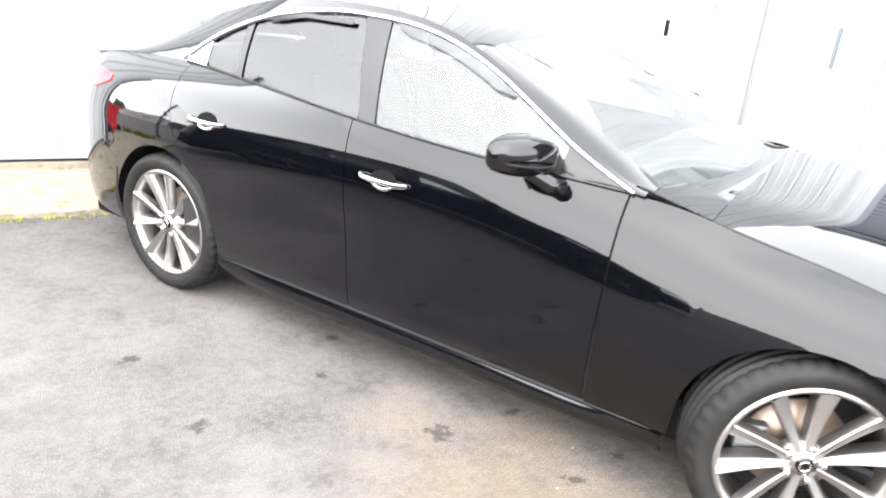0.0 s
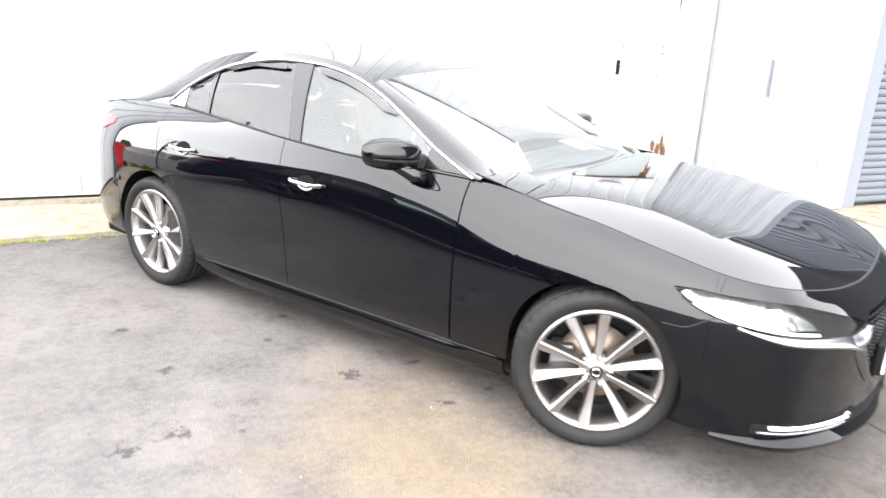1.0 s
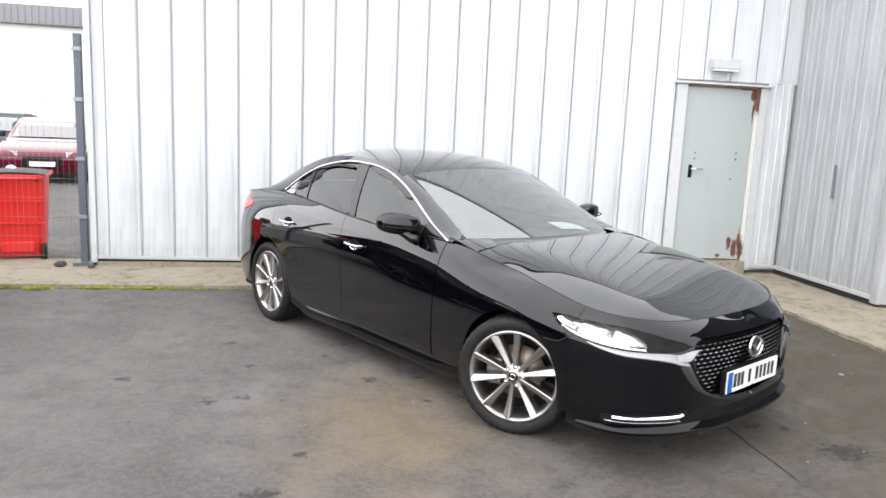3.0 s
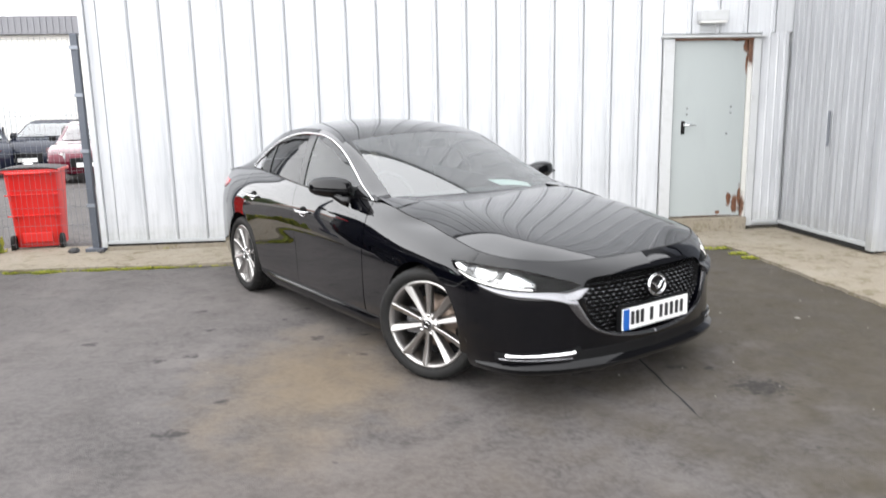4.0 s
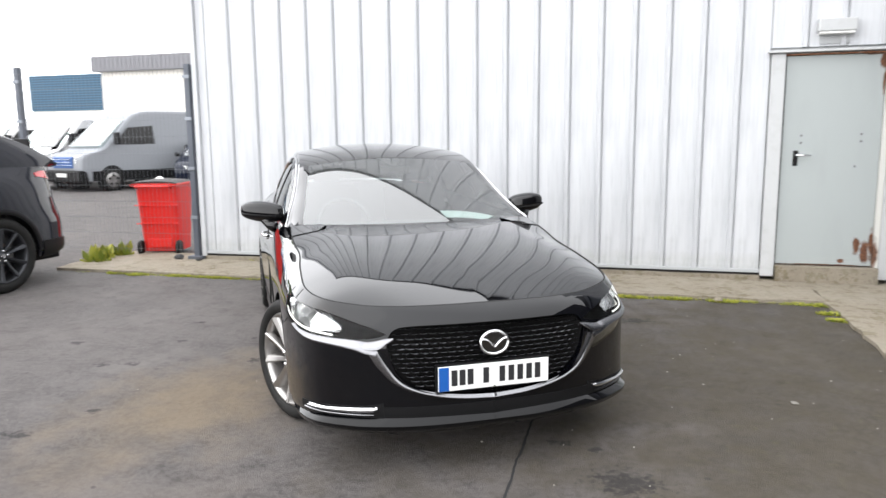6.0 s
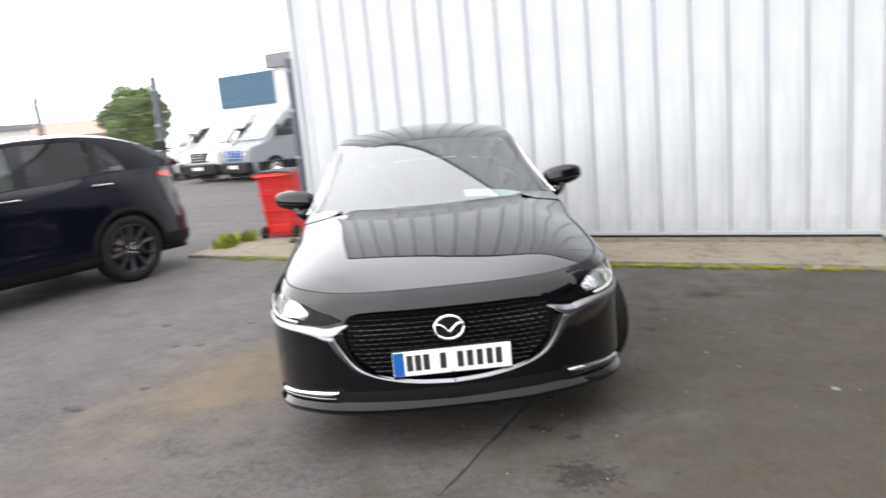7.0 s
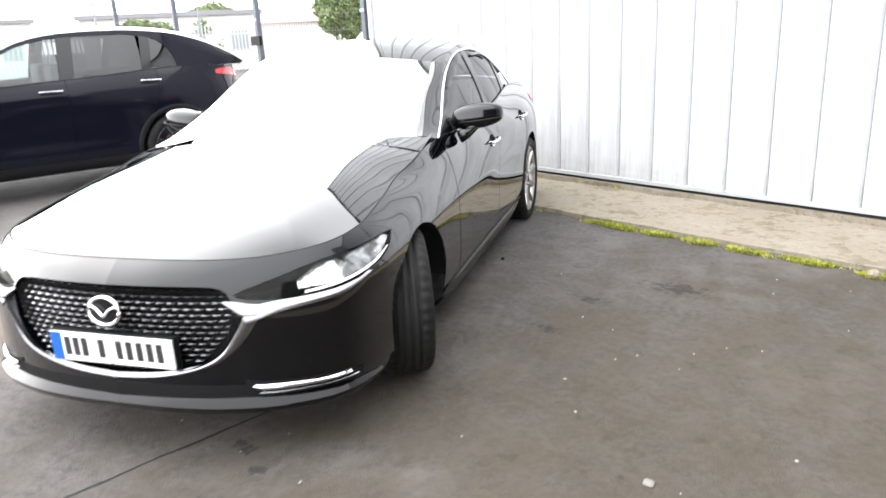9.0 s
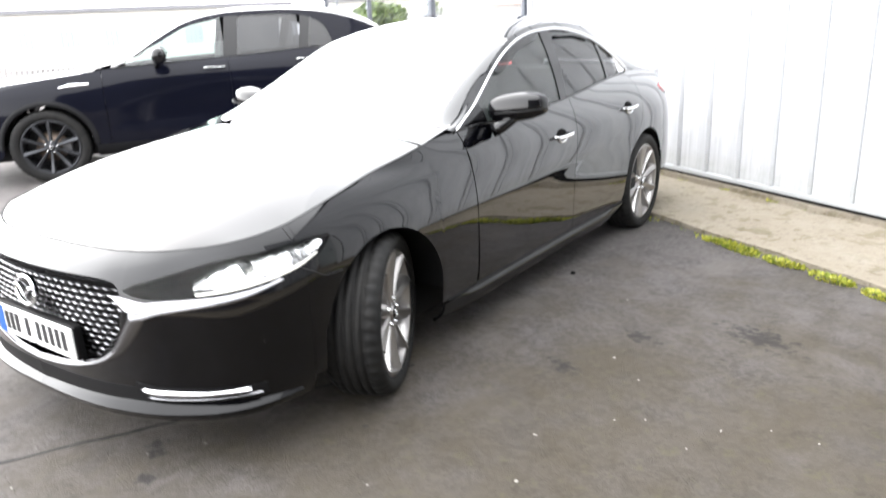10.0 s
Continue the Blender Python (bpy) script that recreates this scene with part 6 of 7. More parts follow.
part("bonnet", sheet_mesh(suv_bonnet, 30, 30, 0.01, False, (0, 0, 1)), SUV_PAINT, suv)
part("windscreen", sheet_mesh(lambda u, v: suv_cap(lerp(-0.47 - 0.22 * (2 * v - 1) ** 2, -1.42 - 0.08 * (2 * v - 1) ** 2, u), (2 * v - 1) * 0.93), 18, 24, 0, False, (0.4, 0, 1)), GLASS, suv).visible_shadow = False
rp = [sheet_mesh(lambda u, v: suv_cap(lerp(-1.42 - 0.08 * (2 * v - 1) ** 2, -3.32, u), 2 * v - 1), 36, 28, 0, False, (0, 0, 1))]
for sg in (1, -1):
    rp.append(sheet_mesh(lambda u, v: suv_cap(lerp(-0.68, -1.5, u), sg * lerp(0.93, 1, v)), 20, 3, 0, False, (0.3, 0, 1)))
    rp.append(sheet_mesh(lambda u, v: suv_cap(lerp(-3.32, -3.74, u), sg * lerp(0.85, 1, v)), 12, 3, 0, False, (-0.3, 0, 1)))
part("roof", join_meshes(rp), SUV_PAINT, suv)
part("rear_window", sheet_mesh(lambda u, v: suv_cap(lerp(-3.32, -3.74, u), (2 * v - 1) * 0.85), 12, 20, 0, False, (-0.5, 0, 1)), TINTED, suv).visible_shadow = False
part("underbody", box(-3.6, -0.78, 0.24, 0.72, 0.78, 0.40, 0.02), PLASTIC, suv)
part("inner_body", box(-3.55, -0.78, 0.40, -0.45, 0.78, 1.02, 0.05), INTERIOR, suv)
for y in (0.37, -0.37):
    bmx = box(-1.95, y - 0.24, 0.9, -1.75, y + 0.24, 1.32, 0.06)
    part("front_seat", bmx, INTERIOR, suv)
DARK_RIM = material("dark_alloy", (0.045, 0.047, 0.052), 0.35, 0.6)
for x, y in ((0.0, 0.9), (0.0, -0.9), (-2.83, 0.9), (-2.83, -0.9)):
    make_wheel(suv, x, y, 0, radius=0.37, width=0.235, rim_r=0.268, spokes=10, wide=0.80, face=0.925, mats=(DARK_RIM, PLASTIC, TYRE))


# ---- parked vehicles in the far yard ----
def profile_body(points, half, tuck, nz=1):
    """A vehicle's hull from its side outline (x, z); tuck(z): how far its flanks lean in."""
    bm = bmesh.new()
    cx, cz = sum(p[0] for p in points) / len(points), sum(p[1] for p in points) / len(points)
    line = smooth_line([(x, z, 0) for x, z in points] + [(points[0][0], points[0][1], 0)], 4)[:-1]
    rows = []
    for f, shrink in ((1.0, 0.93), (0.97, 0.985), (0.90, 1.0)):
        rows.append([bm.verts.new((lerp(cx, p.x, shrink), (half - tuck(p.y)) * f, lerp(cz, p.y, shrink))) for p in line])
    for f, shrink in ((-0.90, 1.0), (-0.97, 0.985), (-1.0, 0.93)):
        rows.append([bm.verts.new((lerp(cx, p.x, shrink), (half - tuck(p.y)) * f, lerp(cz, p.y, shrink))) for p in line])
    n = len(line)
    for a, b in zip(rows, rows[1:]):
        for i in range(n):
            bm.faces.new((a[i], a[(i + 1) % n], b[(i + 1) % n], b[i]))
    bm.faces.new(rows[0][::-1])
    bm.faces.new(rows[-1])
    bmesh.ops.recalc_face_normals(bm, faces=bm.faces)
    return bm


def slab_on_side(quad, y, thick=0.012):
    """A flat pane on a flank: corners (x, z), standing at y."""
    bm = bmesh.new()
    sg = 1 if y > 0 else -1
    a = [bm.verts.new((x, y + sg * thick, z)) for x, z in quad]
    b = [bm.verts.new((x, y - sg * 0.02, z)) for x, z in quad]
    bm.faces.new(a)
    for i in range(len(quad)):
        j = (i + 1) % len(quad)
        bm.faces.new((a[i], a[j], b[j], b[i]))
    bmesh.ops.recalc_face_normals(bm, faces=bm.faces)
    return bm


def plain_wheel(parent, x, y, r):
    sg = 1 if y > 0 else -1
    w = part("wheel", lathe_mesh([(0.0, 0.08), (r * 0.3, 0.09), (r * 0.64, 0.10), (r * 0.68, 0.085), (r * 0.70, 0.0)], 24), RIM, parent)
    w.matrix_local = pose(x, y, r, 0, 0, 0 if sg > 0 else 180)
    part("tyre", lathe_mesh([(r * 0.68, 0.09), (r * 0.8, 0.11), (r * 0.96, 0.10), (r, 0.07), (r, -0.07), (r * 0.9, -0.1)], 28), TYRE, w)
    for i in range(5):
        s = part("spoke_gap", box(-r * 0.10, 0.097, r * 0.30, r * 0.10, 0.104, r * 0.58, 0.004), DARK_GAP, w)
        s.matrix_local = pose(0, 0, 0, 0, 72 * i, 0)


def make_van(m, paint, label, grille_mat=None):
    van = empty("van", m, label, "van", "vans in the far yard")
    hull = [(0.75, 0.30), (0.95, 0.50), (0.97, 0.85), (0.85, 1.12), (0.20, 1.34), (-0.70, 2.20), (-1.1, 2.42), (-1.8, 2.50), (-4.6, 2.50), (-4.78, 2.42), (-4.80, 1.2), (-4.78, 0.42), (-4.5, 0.30)]
    part("body", profile_body(hull, 1.0, lambda z: 0.13 * max(0, z - 1.0) / 1.5 + 0.02), paint, van, smooth=False)
    part("windscreen", sheet_mesh(lambda u, v: Vector((lerp(0.24, -0.67, u) + 0.03, (2 * v - 1) * lerp(0.86, 0.76, u), lerp(1.36, 2.18, u) + 0.02)), 6, 8, 0.01, False, (1, 0, 1)), SCREEN, van)
    for y in (1, -1):
        part("side_window", slab_on_side([(-0.16, 1.42), (-0.66, 1.95), (-1.55, 2.02), (-1.62, 1.42)], y * 0.93), GLOSS_BLACK, van)
        part("lower_trim", slab_on_side([(0.65, 0.32), (0.65, 0.62), (-4.7, 0.62), (-4.7, 0.32)], y * 0.985, 0.02), PLASTIC, van)
        part("head_lamp", sheet_mesh(lambda u, v: Vector((lerp(0.98, 0.72, u), y * lerp(0.62, 0.965, u), lerp(0.86, 1.10, v) + 0.06 * u)), 5, 5, 0.02, False, (1, y, 0)), LAMP_CLEAR, van)
        part("door_mirror", box(-0.10, y * 1.02, 1.42, -0.22, y * 1.20, 1.80, 0.03), PLASTIC, van)
        for x in (0.0, -3.3):
            part("wheel_arch", rod((x, y * 0.80, 0.36), (x, y * 1.0, 0.36), 0.43, n=28), PLASTIC, van)
            plain_wheel(van, x, y * 0.94, 0.34)
    part("grille", box(0.92, -0.52, 0.72, 1.02, 0.52, 1.06, 0.03), grille_mat or PLASTIC, van)
    for z in (0.80, 0.89, 0.98):
        part("grille_bar", box(1.01, -0.48, z - 0.012, 1.032, 0.48, z + 0.012, 0.004), CHROME, van)
    part("bumper", box(0.75, -0.97, 0.30, 1.06, 0.97, 0.66, 0.06), PLASTIC, van)
    part("number_plate", box(1.06, -0.26, 0.45, 1.07, 0.26, 0.56), PLATE_WHITE, van)
    return van


def make_hatch(m, paint, label, tall=1.0):
    car = empty("parked_car", m, label, "car", "cars in the far yard")
    hull = [(0.80, 0.25), (0.86, 0.48), (0.78, 0.72 * tall), (0.30, 0.90 * tall), (-0.40, 1.0 * tall), (-1.05, 1.36 * tall), (-1.6, 1.48 * tall), (-2.5, 1.44 * tall), (-3.2, 1.08 * tall), (-3.38, 0.9 * tall), (-3.42, 0.45), (-3.3, 0.25)]
    part("body", profile_body(hull, 0.90, lambda z: 0.24 * max(0, z - 0.85 * tall) / 0.6), paint, car)
    part("windscreen", sheet_mesh(lambda u, v: Vector((lerp(-0.36, -1.02, u) + 0.03, (2 * v - 1) * lerp(0.70, 0.58, u), lerp(1.02 * tall, 1.36 * tall, u) + 0.015)), 5, 8, 0.01, False, (1, 0, 1)), SCREEN, car)
    part("rear_window", sheet_mesh(lambda u, v: Vector((lerp(-2.62, -3.18, u) - 0.03, (2 * v - 1) * lerp(0.56, 0.66, u), lerp(1.40 * tall, 1.10 * tall, u) + 0.015)), 5, 8, 0.01, False, (-1, 0, 1)), GLOSS_BLACK, car)
    for y in (1, -1):
        part("side_window", slab_on_side([(-0.75, 1.02 * tall), (-1.22, 1.33 * tall), (-1.68, 1.37 * tall), (-1.68, 1.00 * tall)], y * 0.78), TINTED, car)
        part("side_window", slab_on_side([(-1.76, 1.00 * tall), (-1.76, 1.37 * tall), (-2.42, 1.32 * tall), (-2.80, 1.06 * tall)], y * 0.78), TINTED, car)
        part("head_lamp", sheet_mesh(lambda u, v: Vector((lerp(0.86, 0.60, u), y * lerp(0.50, 0.86, u), lerp(0.60, 0.74, v) * tall)), 4, 4, 0.02, False, (1, y, 0)), LAMP_CLEAR, car)
        part("tail_lamp", sheet_mesh(lambda u, v: Vector((lerp(-3.43, -3.25, u), y * lerp(0.52, 0.88, u), lerp(0.80, 0.95, v) * tall)), 4, 4, 0.02, False, (-1, y, 0)), LAMP_RED, car)
        part("door_mirror", box(-0.78, y * 0.90, 1.0 * tall, -0.90, y * 1.05, 1.13 * tall, 0.03), PLASTIC, car)
        for x in (0.0, -2.6):
            part("wheel_arch", rod((x, y * 0.70, 0.33), (x, y * 0.905, 0.33), 0.38, n=28), PLASTIC, car)
            plain_wheel(car, x, y * 0.84, 0.31 * (0.9 + 0.1 * tall))
    part("grille", box(0.82, -0.40, 0.40, 0.885, 0.40, 0.62 * tall, 0.02), PLASTIC, car)
    part("number_plate", box(0.885, -0.26, 0.40, 0.895, 0.26, 0.51), PLATE_WHITE, car)
    part("number_plate", box(-3.44, -0.26, 0.62, -3.425, 0.26, 0.73), PLATE_WHITE, car)
    return car


GREY_VAN = material("silver_grey_paint", (0.22, 0.232, 0.25), 0.5)
WHITE_VAN = paint_material("white_van_paint", (0.78, 0.78, 0.77))
RED_CAR = paint_material("dark_red_paint", (0.085, 0.004, 0.014), 0.3)
BRIGHT_RED = paint_material("red_paint", (0.42, 0.012, 0.012))
BLUE_CAR = paint_material("dark_blue_paint", (0.008, 0.011, 0.022), 0.0, ((0.0, 0.014), (0.06, 0.03), (0.2, 0.09), (0.5, 0.25), (1.0, 0.6)), 0.08)
BLUE_GRILLE = material("blue_grille_film", (0.03, 0.10, 0.30), 0.4)
make_van(pose(-15.6, 15.45, 0, 0, 0, -108), GREY_VAN, "silver grey panel van with a blue grille", BLUE_GRILLE)
make_van(pose(-17.9, 15.9, 0, 0, 0, -98), WHITE_VAN, "white panel van with a dark grille")
make_van(pose(-22.0, 17.5, 0, 0, 0, -100), WHITE_VAN, "white panel van with a dark grille")
make_hatch(pose(-12.2, 16.5, 0, 0, 0, -62), BLUE_CAR, "dark blue SUV parked in front of the grey van", 1.02)
make_hatch(pose(-8.3, 14.5, 0, 0, 0, -75), RED_CAR, "dark red hatchback facing the fence", 1.0)
make_hatch(pose(-10.9, 17.4, 0, 0, 0, -86), BLUE_CAR, "dark blue hatchback parked beside the SUV", 1.05)
make_hatch(pose(-25.1, 18.9, 0, 0, 0, -105), BRIGHT_RED, "bright red hatchback beside the white vans", 1.0)
make_hatch(pose(-28.6, 21.6, 0, 0, 0, -100), WHITE_VAN, "white car parked at the far fence", 1.15)

# ---- far buildings, fences and greenery ----
CREAM = material("cream_render", (0.72, 0.70, 0.64), 0.8)
ck = Nodes(CREAM)
ck.colour(ck.mix(ck.math("MULTIPLY", ck.grey(ck.noise(0.8, 5), 0.45, 0.75), 0.5), (0.74, 0.72, 0.67), (0.60, 0.58, 0.53)))
FASCIA = material("grey_fascia", (0.20, 0.20, 0.215), 0.6)
BLUE_CLAD = material("blue_cladding", (0.035, 0.13, 0.22), 0.5)
BLUE_RIB = material("blue_cladding_rib", (0.016, 0.06, 0.11), 0.5)
BRICK_RED = material("red_tile_roof", (0.42, 0.27, 0.22), 0.8)
unit = empty("industrial_unit", pose(0, 0, 0), "cream rendered industrial unit with a grey fascia", "building")
part("wall", box(-27.2, 30.0, 0, -4, 45, 5.3), CREAM, unit)
part("fascia", box(-27.6, 29.7, 5.3, -3.8, 45.3, 6.1, 0.03), FASCIA, unit)
for i in range(88):
    part("fascia_rib", box(-27.55 + i * 0.27, 29.665, 5.36, -27.49 + i * 0.27, 29.70, 6.04), FASCIA, unit)
blue = empty("warehouse", pose(0, 0, 0), "distant warehouse clad in blue ribbed sheet", "building")
part("wall", box(-37.8, 36.0, 0, -29, 46, 3.6), CREAM, blue)
part("upper_wall", box(-37.9, 35.95, 3.6, -28.9, 46.05, 5.9, 0.02), BLUE_CLAD, blue)
for i in range(14):
    part("rib", box(-37.9, 35.92, 3.68 + i * 0.16, -28.9, 35.95, 3.76 + i * 0.16), BLUE_RIB, blue)


FAR_PANE = material("far_window", (0.30, 0.33, 0.36), 0.2)


def white_house(m, w, d, h, label):
    b = empty("office_block", m, label, "building")
    part("wall", box(-w / 2, 0, 0, w / 2, d, h), CREAM, b)
    part("roof", box(-w / 2 - 0.2, -0.2, h, w / 2 + 0.2, d + 0.2, h + 0.25, 0.02), FASCIA, b)
    n = int(w / 2.2)
    for i in range(n):
        x = -w / 2 + (i + 0.5) * w / n
        win = part("window", box(x - 0.5, -0.02, 1.1, x + 0.5, 0.05, 2.1), FAR_PANE, b)
        part("frame", box(x - 0.56, -0.05, 1.02, x + 0.56, 0.0, 1.09, 0.01), WHITE_PAINT, win)
    return b


white_house(pose(-36.0, 15.0, 0, 0, 0, 66), 9, 6, 2.9, "low white office block with dark windows")
white_house(pose(-44.0, 2.0, 0, 0, 0, 84), 16, 8, 3.0, "long low pale building across the yard")
cottage = empty("tiled_house", pose(-40, 24, 0, 0, 0, 58), "far house with a red tiled roof", "house")
part("wall", box(-6, 0, 0, 6, 6, 2.6), CREAM, cottage)
roof_bm = bmesh.new()
rv = [roof_bm.verts.new(p) for p in ((-6.3, -0.4, 2.55), (6.3, -0.4, 2.55), (6.3, 6.4, 2.55), (-6.3, 6.4, 2.55), (-5.2, 3, 3.5), (5.2, 3, 3.5))]
for f in ((0, 1, 5, 4), (2, 3, 4, 5), (1, 2, 5), (3, 0, 4), (3, 2, 1, 0)):
    roof_bm.faces.new([rv[i] for i in f])
part("roof", roof_bm, BRICK_RED, cottage)

PALE = material("pale_steel", (0.55, 0.56, 0.57), 0.5, 0.3)
pal = empty("palisade_fence", pose(0, 0, 0), "pale steel palisade fence behind the parked cars", "fence")
pale_mesh = mesh_from("pale", [(-0.035, 0, 0.0), (0, -0.02, 0.0), (0.035, 0, 0.0), (-0.035, 0, 2.3), (0, -0.02, 2.42), (0.035, 0, 2.3)], [(0, 1, 4, 3), (1, 2, 5, 4)])
pale_mesh.materials.append(PALE)
for i in range(96):
    p = part("pale", pale_mesh, PALE, pal)
    p.location = (-24.0 + i * 0.16 * 1.2, 25.0, 0)
for z in (0.5, 1.9):
    part("rail", box(-24.0, 25.01, z - 0.03, -5.6, 25.06, z + 0.03), PALE, pal)
far_fence = empty("palisade_fence", pose(0, 0, 0), "pale steel palisade fence at the yard's far side", "fence")
for i in range(150):
    p = part("pale", pale_mesh, PALE, far_fence)
    p.matrix_local = pose(-33.0 - 0.004 * i, -8 + i * 0.2, 0, 0, 0, 90)
for z in (0.5, 1.9):
    part("rail", box(-33.62, -8, z - 0.03, -33.56, 22, z + 0.03), PALE, far_fence)
for x, y in ((-31, 9.5), (-29.5, 13.5)):
    mast = empty("lamp_mast", pose(x, y, 0), "slim grey lighting mast at the far fence", "mast")
    part("pole", rod((0, 0, 0), (0, 0, 4.6), 0.06, 0.04, 10), GALV, mast)
    part("head", box(-0.3, -0.08, 4.55, 0.1, 0.08, 4.65, 0.02), GALV, mast)


def leaf_material(name, a, b):
    m = material(name, a, 0.55)
    k = Nodes(m)
    g = k.n.new("ShaderNodeNewGeometry").outputs["Random Per Island"]
    k.colour(k.ramp(g, (0.0, a), (1.0, b)))
    k.b.inputs["Subsurface Weight"].default_value = 0.0
    return m


LEAF = leaf_material("tree_leaf", (0.060, 0.110, 0.022), (0.17, 0.22, 0.065))
WEED = leaf_material("weed_leaf", (0.13, 0.18, 0.016), (0.40, 0.38, 0.05))
BARK = material("bark", (0.09, 0.07, 0.05), 0.9)


def leaves(verts, faces, centre, spread, count, size, rnd):
    for _ in range(count):
        while True:
            d = Vector((rnd.uniform(-1, 1), rnd.uniform(-1, 1), rnd.uniform(-1, 1)))
            if d.length < 1:
                break
        p = centre + Vector((d.x * spread[0], d.y * spread[1], d.z * spread[2]))
        a = Vector((rnd.gauss(0, 1), rnd.gauss(0, 1), rnd.gauss(0, 1))).normalized() * size * rnd.uniform(0.6, 1.3)
        b = a.cross(Vector((rnd.gauss(0, 1), rnd.gauss(0, 1), rnd.gauss(0, 1)))).normalized() * a.length * 0.5
        k = len(verts)
        verts += [p - a, p + b, p + a, p - b]
        faces.append((k, k + 1, k + 2, k + 3))


def make_tree(x, y, height, spread, seed, label):
    rnd = random.Random(seed)
    tree = empty("tree", pose(x, y, 0), label, "tree")
    trunk = [part("trunk", tube_mesh([(0, 0, 0), (0.05, 0.02, height * 0.25), (0.0, 0.1, height * 0.5), (0.1, 0.1, height * 0.8)], [0.16, 0.13, 0.09, 0.03], 10), BARK, tree)]
    verts, faces = [], []
    for i in range(26):
        a, z = rnd.uniform(0, 2 * math.pi), rnd.uniform(0.28, 0.95)
        r = spread * (1.0 - 0.75 * abs(z - 0.5) ** 1.2 * 1.6) * rnd.uniform(0.35, 1.0)
        tip = Vector((r * math.cos(a), r * math.sin(a), height * z))
        base = Vector((0.03, 0.06, height * max(0.2, z - 0.25)))
        part("limb", tube_mesh([base, base.lerp(tip, 0.55) + Vector((0, 0, 0.12)), tip], [0.045, 0.03, 0.012], 6), BARK, trunk[0])
        leaves(verts, faces, tip, (0.70, 0.70, 0.52), 520, 0.115, rnd)
        leaves(verts, faces, base.lerp(tip, 0.6), (0.5, 0.5, 0.42), 200, 0.11, rnd)
    part("crown", mesh_from("crown", verts, faces), LEAF, tree)


make_tree(-29.6, 21.8, 4.4, 1.8, 4, "leafy green tree beyond the vans")
make_tree(-31.5, 11.8, 2.3, 1.3, 9, "small rounded tree behind the far fence")
make_tree(-36.5, 17.5, 3.4, 1.8, 14, "broad green tree among the far buildings")

# ---- weeds, litter and cracks ----
rnd = random.Random(21)
verts, faces = [], []


def weed_clump(x, y, z, r, count, size, rise=0.0):
    for _ in range(count):
        a, d = rnd.uniform(0, 2 * math.pi), r * math.sqrt(rnd.random())
        base = Vector((x + d * math.cos(a), y + 0.45 * d * math.sin(a), z))
        lean = Vector((math.cos(a), math.sin(a), 0)) * rnd.uniform(0.2, 1.0) + Vector((0, 0, rnd.uniform(0.3, 1.1) + rise))
        l = lean.normalized() * size * rnd.uniform(0.5, 1.4)
        w = l.cross(Vector((rnd.gauss(0, 1), rnd.gauss(0, 1), rnd.gauss(0, 0.5)))).normalized() * l.length * rnd.uniform(0.14, 0.3)
        k = len(verts)
        verts.extend([base - w * 0.3, base + l * 0.55 - w, base + l, base + l * 0.55 + w])
        faces.append((k, k + 1, k + 2, k + 3))


for i in range(150):
    x = rnd.uniform(-5.2, 2.6)
    grow = noise.noise((x * 1.3, 4.2, 0)) + 0.08
    if grow > 0:
        weed_clump(x, 2.965 + rnd.uniform(-0.02, 0.03), 0.0, 0.07, int(60 * min(1, grow * 2)), 0.017)
for x, y in ((-4.31, 2.93), (-3.8, 2.97), (-3.33, 2.97), (-4.6, 2.97), (0.09, 2.94), (0.72, 2.94), (1.04, 2.94), (1.45, 2.95), (1.84, 2.93), (0.4, 2.95), (-0.1, 2.96), (2.68, 2.93), (2.69, 2.4), (2.68, 2.62)):
    weed_clump(x, y, 0.0, 0.13, 320, 0.023)
for i in range(70):
    x = -0.2 + 2.85 * (i + rnd.random()) / 70
    thick = max(0.0, 0.55 + 1.3 * noise.noise((x * 3.1, 1.7, 0)))
    weed_clump(x, 2.955 + rnd.uniform(-0.05, 0.02), 0.0, rnd.uniform(0.03, 0.08), int(rnd.randint(20, 80) * thick), rnd.uniform(0.014, 0.026) * (0.6 + 0.6 * thick), 0.4)
for x, y in ((-5.35, 3.50), (-5.45, 3.72), (-5.40, 4.0)):
    weed_clump(x, y, 0.0, 0.16, 90, 0.07)
    weed_clump(x, y, 0.0, 0.13, 40, 0.17, 1.4)
for i in range(9):
    weed_clump(rnd.uniform(-4, 2.2), 3.93, 0.032, 0.05, 30, 0.018)
weeds = part("weeds", mesh_from("weeds", verts, faces), WEED)
tagged(weeds, "low yellow-green weeds along the concrete's edge", "weeds", "", "stuff")

SCRAP = material("pale_litter", (0.27, 0.255, 0.225), 0.8)
bits = [(0.08, 1.85), (1.13, 1.34), (0.92, 1.38), (1.64, 1.5), (1.59, 1.17), (1.56, 1.35), (1.42, 2.54), (1.50, 2.31), (1.79, 2.60), (1.97, 2.05), (1.78, 0.10), (2.23, 0.82), (2.27, 0.09), (1.08, -0.43),
        (1.48, 0.58), (0.36, -0.54), (1.38, 1.17), (1.28, 0.77), (1.28, 0.15), (2.02, 2.62)]
bits += [(rnd.uniform(0.3, 2.6), rnd.uniform(-1.2, 2.8)) for _ in range(12)] + [(rnd.uniform(-3.2, -0.4), rnd.uniform(-1.8, 1.5)) for _ in range(8)]
verts, faces = [], []
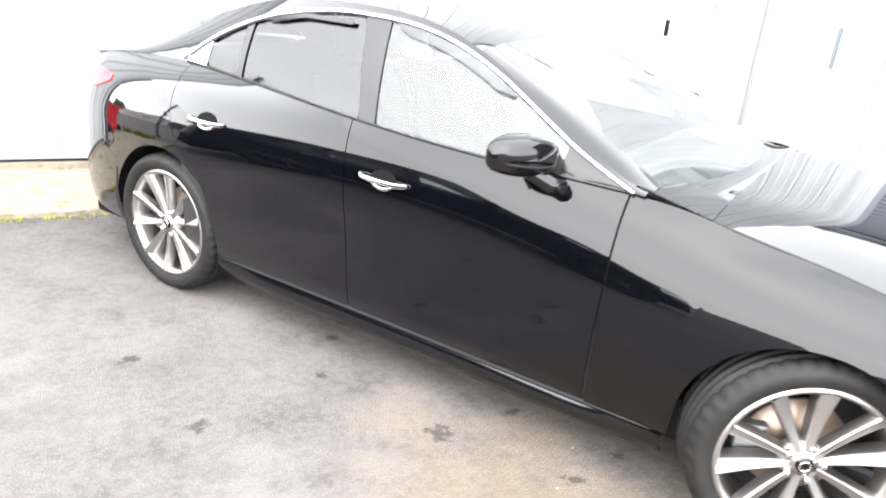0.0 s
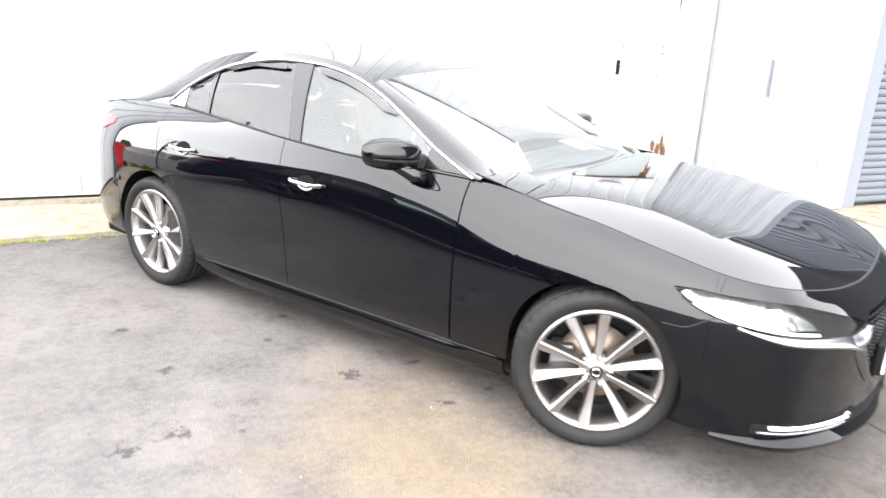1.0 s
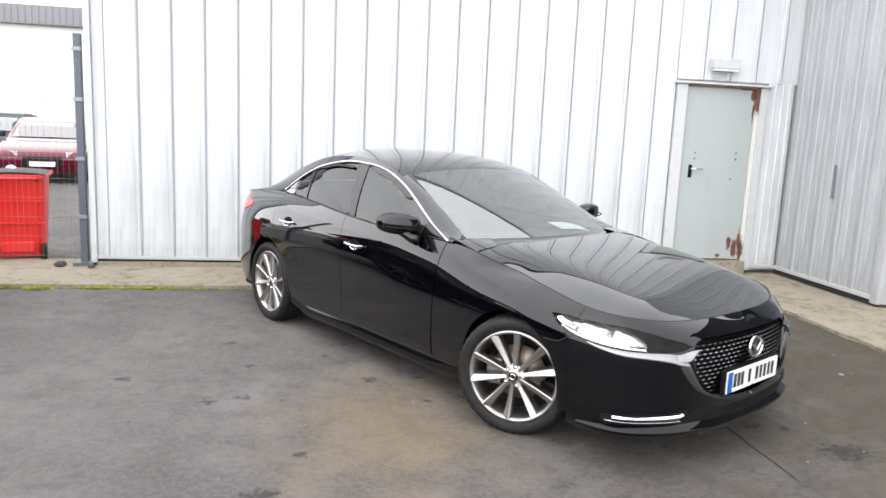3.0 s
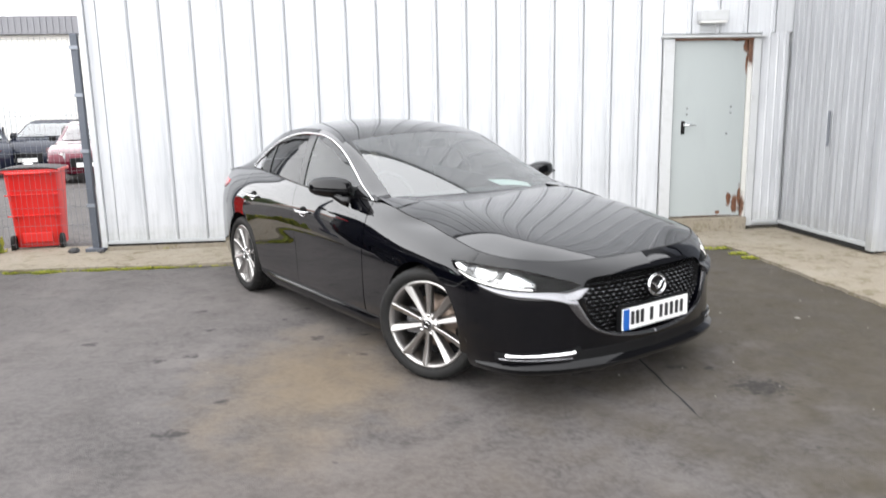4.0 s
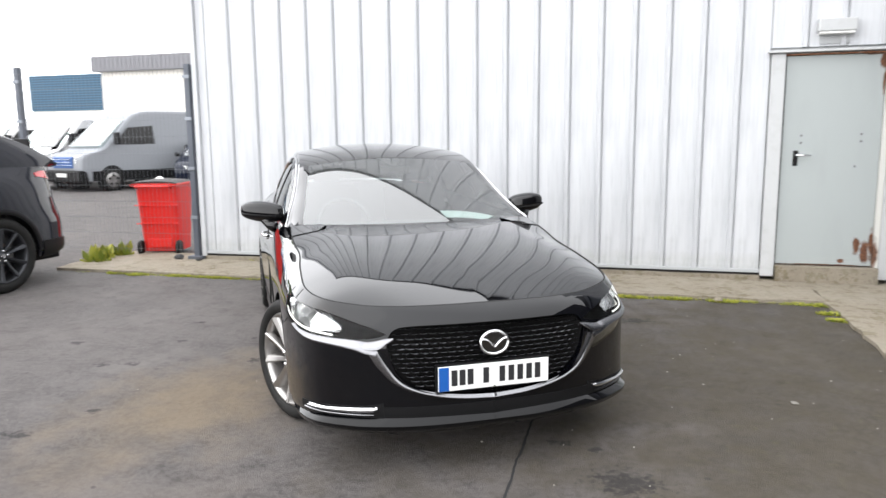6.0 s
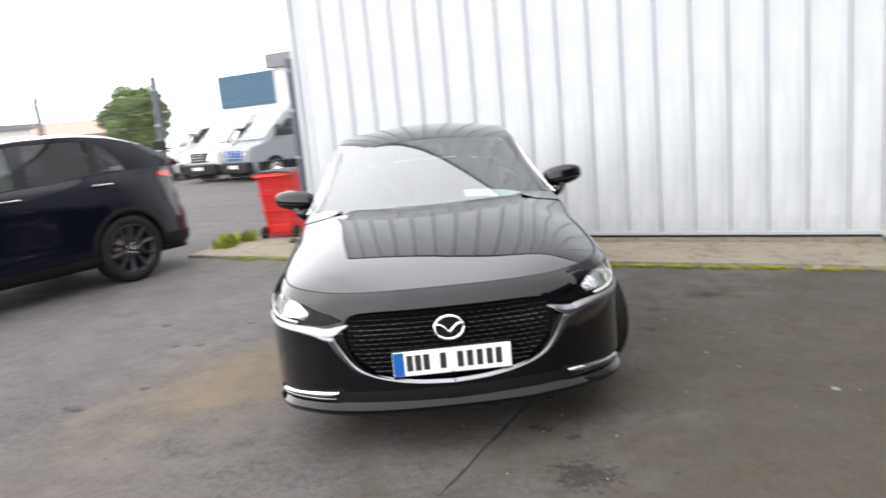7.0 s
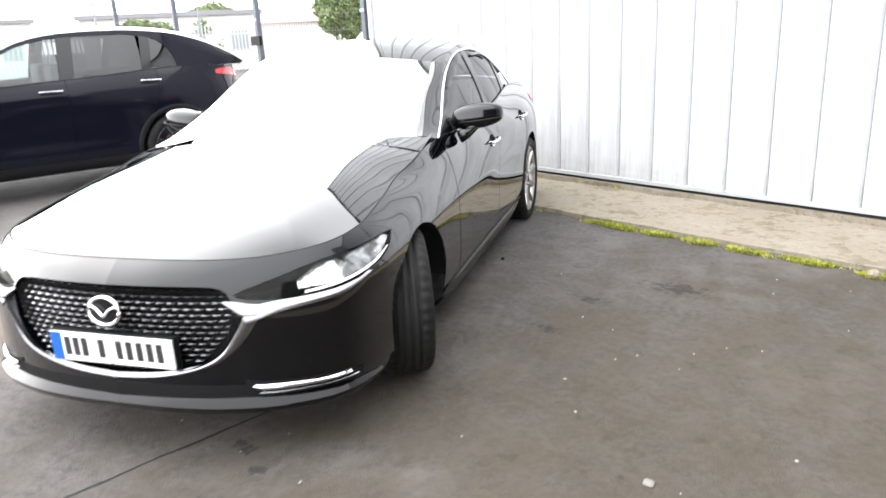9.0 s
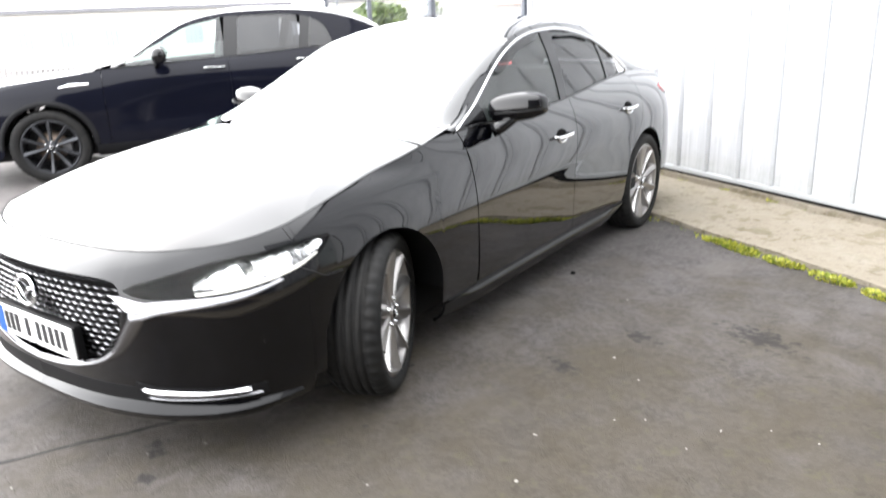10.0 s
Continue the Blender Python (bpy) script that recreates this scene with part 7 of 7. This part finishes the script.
for i, (x, y) in enumerate(bits):
    k = len(verts)
    n, r = 6, (rnd.uniform(0.004, 0.0085) if i < 20 else rnd.uniform(0.0025, 0.005))
    st, an = rnd.uniform(0.4, 0.9), rnd.uniform(0, 6.28)
    for ring_z, f in ((0.0005, 1.0), (0.004, 0.8)):
        for q in range(n):
            t = 2 * math.pi * q / n
            px, py = r * f * math.cos(t) * rnd.uniform(0.7, 1.2), st * r * f * math.sin(t)
            verts.append((x + px * math.cos(an) - py * math.sin(an), y + px * math.sin(an) + py * math.cos(an), ring_z + rnd.uniform(0, 0.002)))
    for q in range(n):
        faces.append((k + q, k + (q + 1) % n, k + n + (q + 1) % n, k + n + q))
    faces.append(tuple(k + n + q for q in range(n)))
litter = part("litter", mesh_from("litter", verts, faces), SCRAP)
tagged(litter, "pale specks of grit and petals on the asphalt", "litter", "", "stuff")


def lump(x, y, z, r, seed, mat, name, label, flat=0.5):
    bm = bmesh.new()
    bmesh.ops.create_icosphere(bm, subdivisions=2, radius=r)
    for v in bm.verts:
        v.co *= 1 + 0.35 * noise.noise(v.co * (2.2 / r) * 0.5 + Vector((seed, 0, 0)))
        v.co.z *= flat
    ob = part(name, bm, mat)
    ob.location = (x, y, z + r * flat * 0.8)
    return tagged(ob, label, name)


RUBBLE_DARK = material("dark_rubble", (0.05, 0.05, 0.052), 0.9)
RUBBLE = material("broken_stone", (0.17, 0.16, 0.14), 0.9)
lump(1.94, 0.37, 0, 0.020, 3, RUBBLE, "stone", "pale broken stone lying on the asphalt", 0.35)
lump(1.80, 2.93, 0, 0.040, 8, CONCRETE, "stone", "pale stone among the weeds", 0.6)
lump(-4.42, 3.86, 0.032, 0.055, 5, RUBBLE_DARK, "stone", "dark lump of rubble at the fence post", 0.6)
lump(-4.10, 3.80, 0.032, 0.035, 6, RUBBLE_DARK, "stone", "small dark rubble at the fence post", 0.6)
lump(-0.065, 1.83, 0, 0.014, 11, PLASTIC, "pebble", "small black pebble on the asphalt", 0.8)

CRACK = material("crack_filler", (0.016, 0.016, 0.017), 0.9)
verts, faces = [], []
steps = 46
for i in range(steps + 1):
    y = lerp(0.6, -1.16, i / steps)
    x = 0.562 + 0.012 * noise.noise((0, y * 5, 2)) + rnd.uniform(-0.003, 0.003)
    w = 0.0085 * (0.6 + 0.8 * abs(noise.noise((3, y * 9, 0)))) * (1 if y > -1.0 else max(0.15, (y + 1.16) / 0.16))
    verts += [(x - w, y, 0.0022), (x + w, y, 0.0022)]
    if i:
        faces.append((2 * i - 2, 2 * i - 1, 2 * i + 1, 2 * i))
ob = part("crack", mesh_from("crack", verts, faces), CRACK)
tagged(ob, "long dark joint crack in the asphalt", "crack", "", "structure")
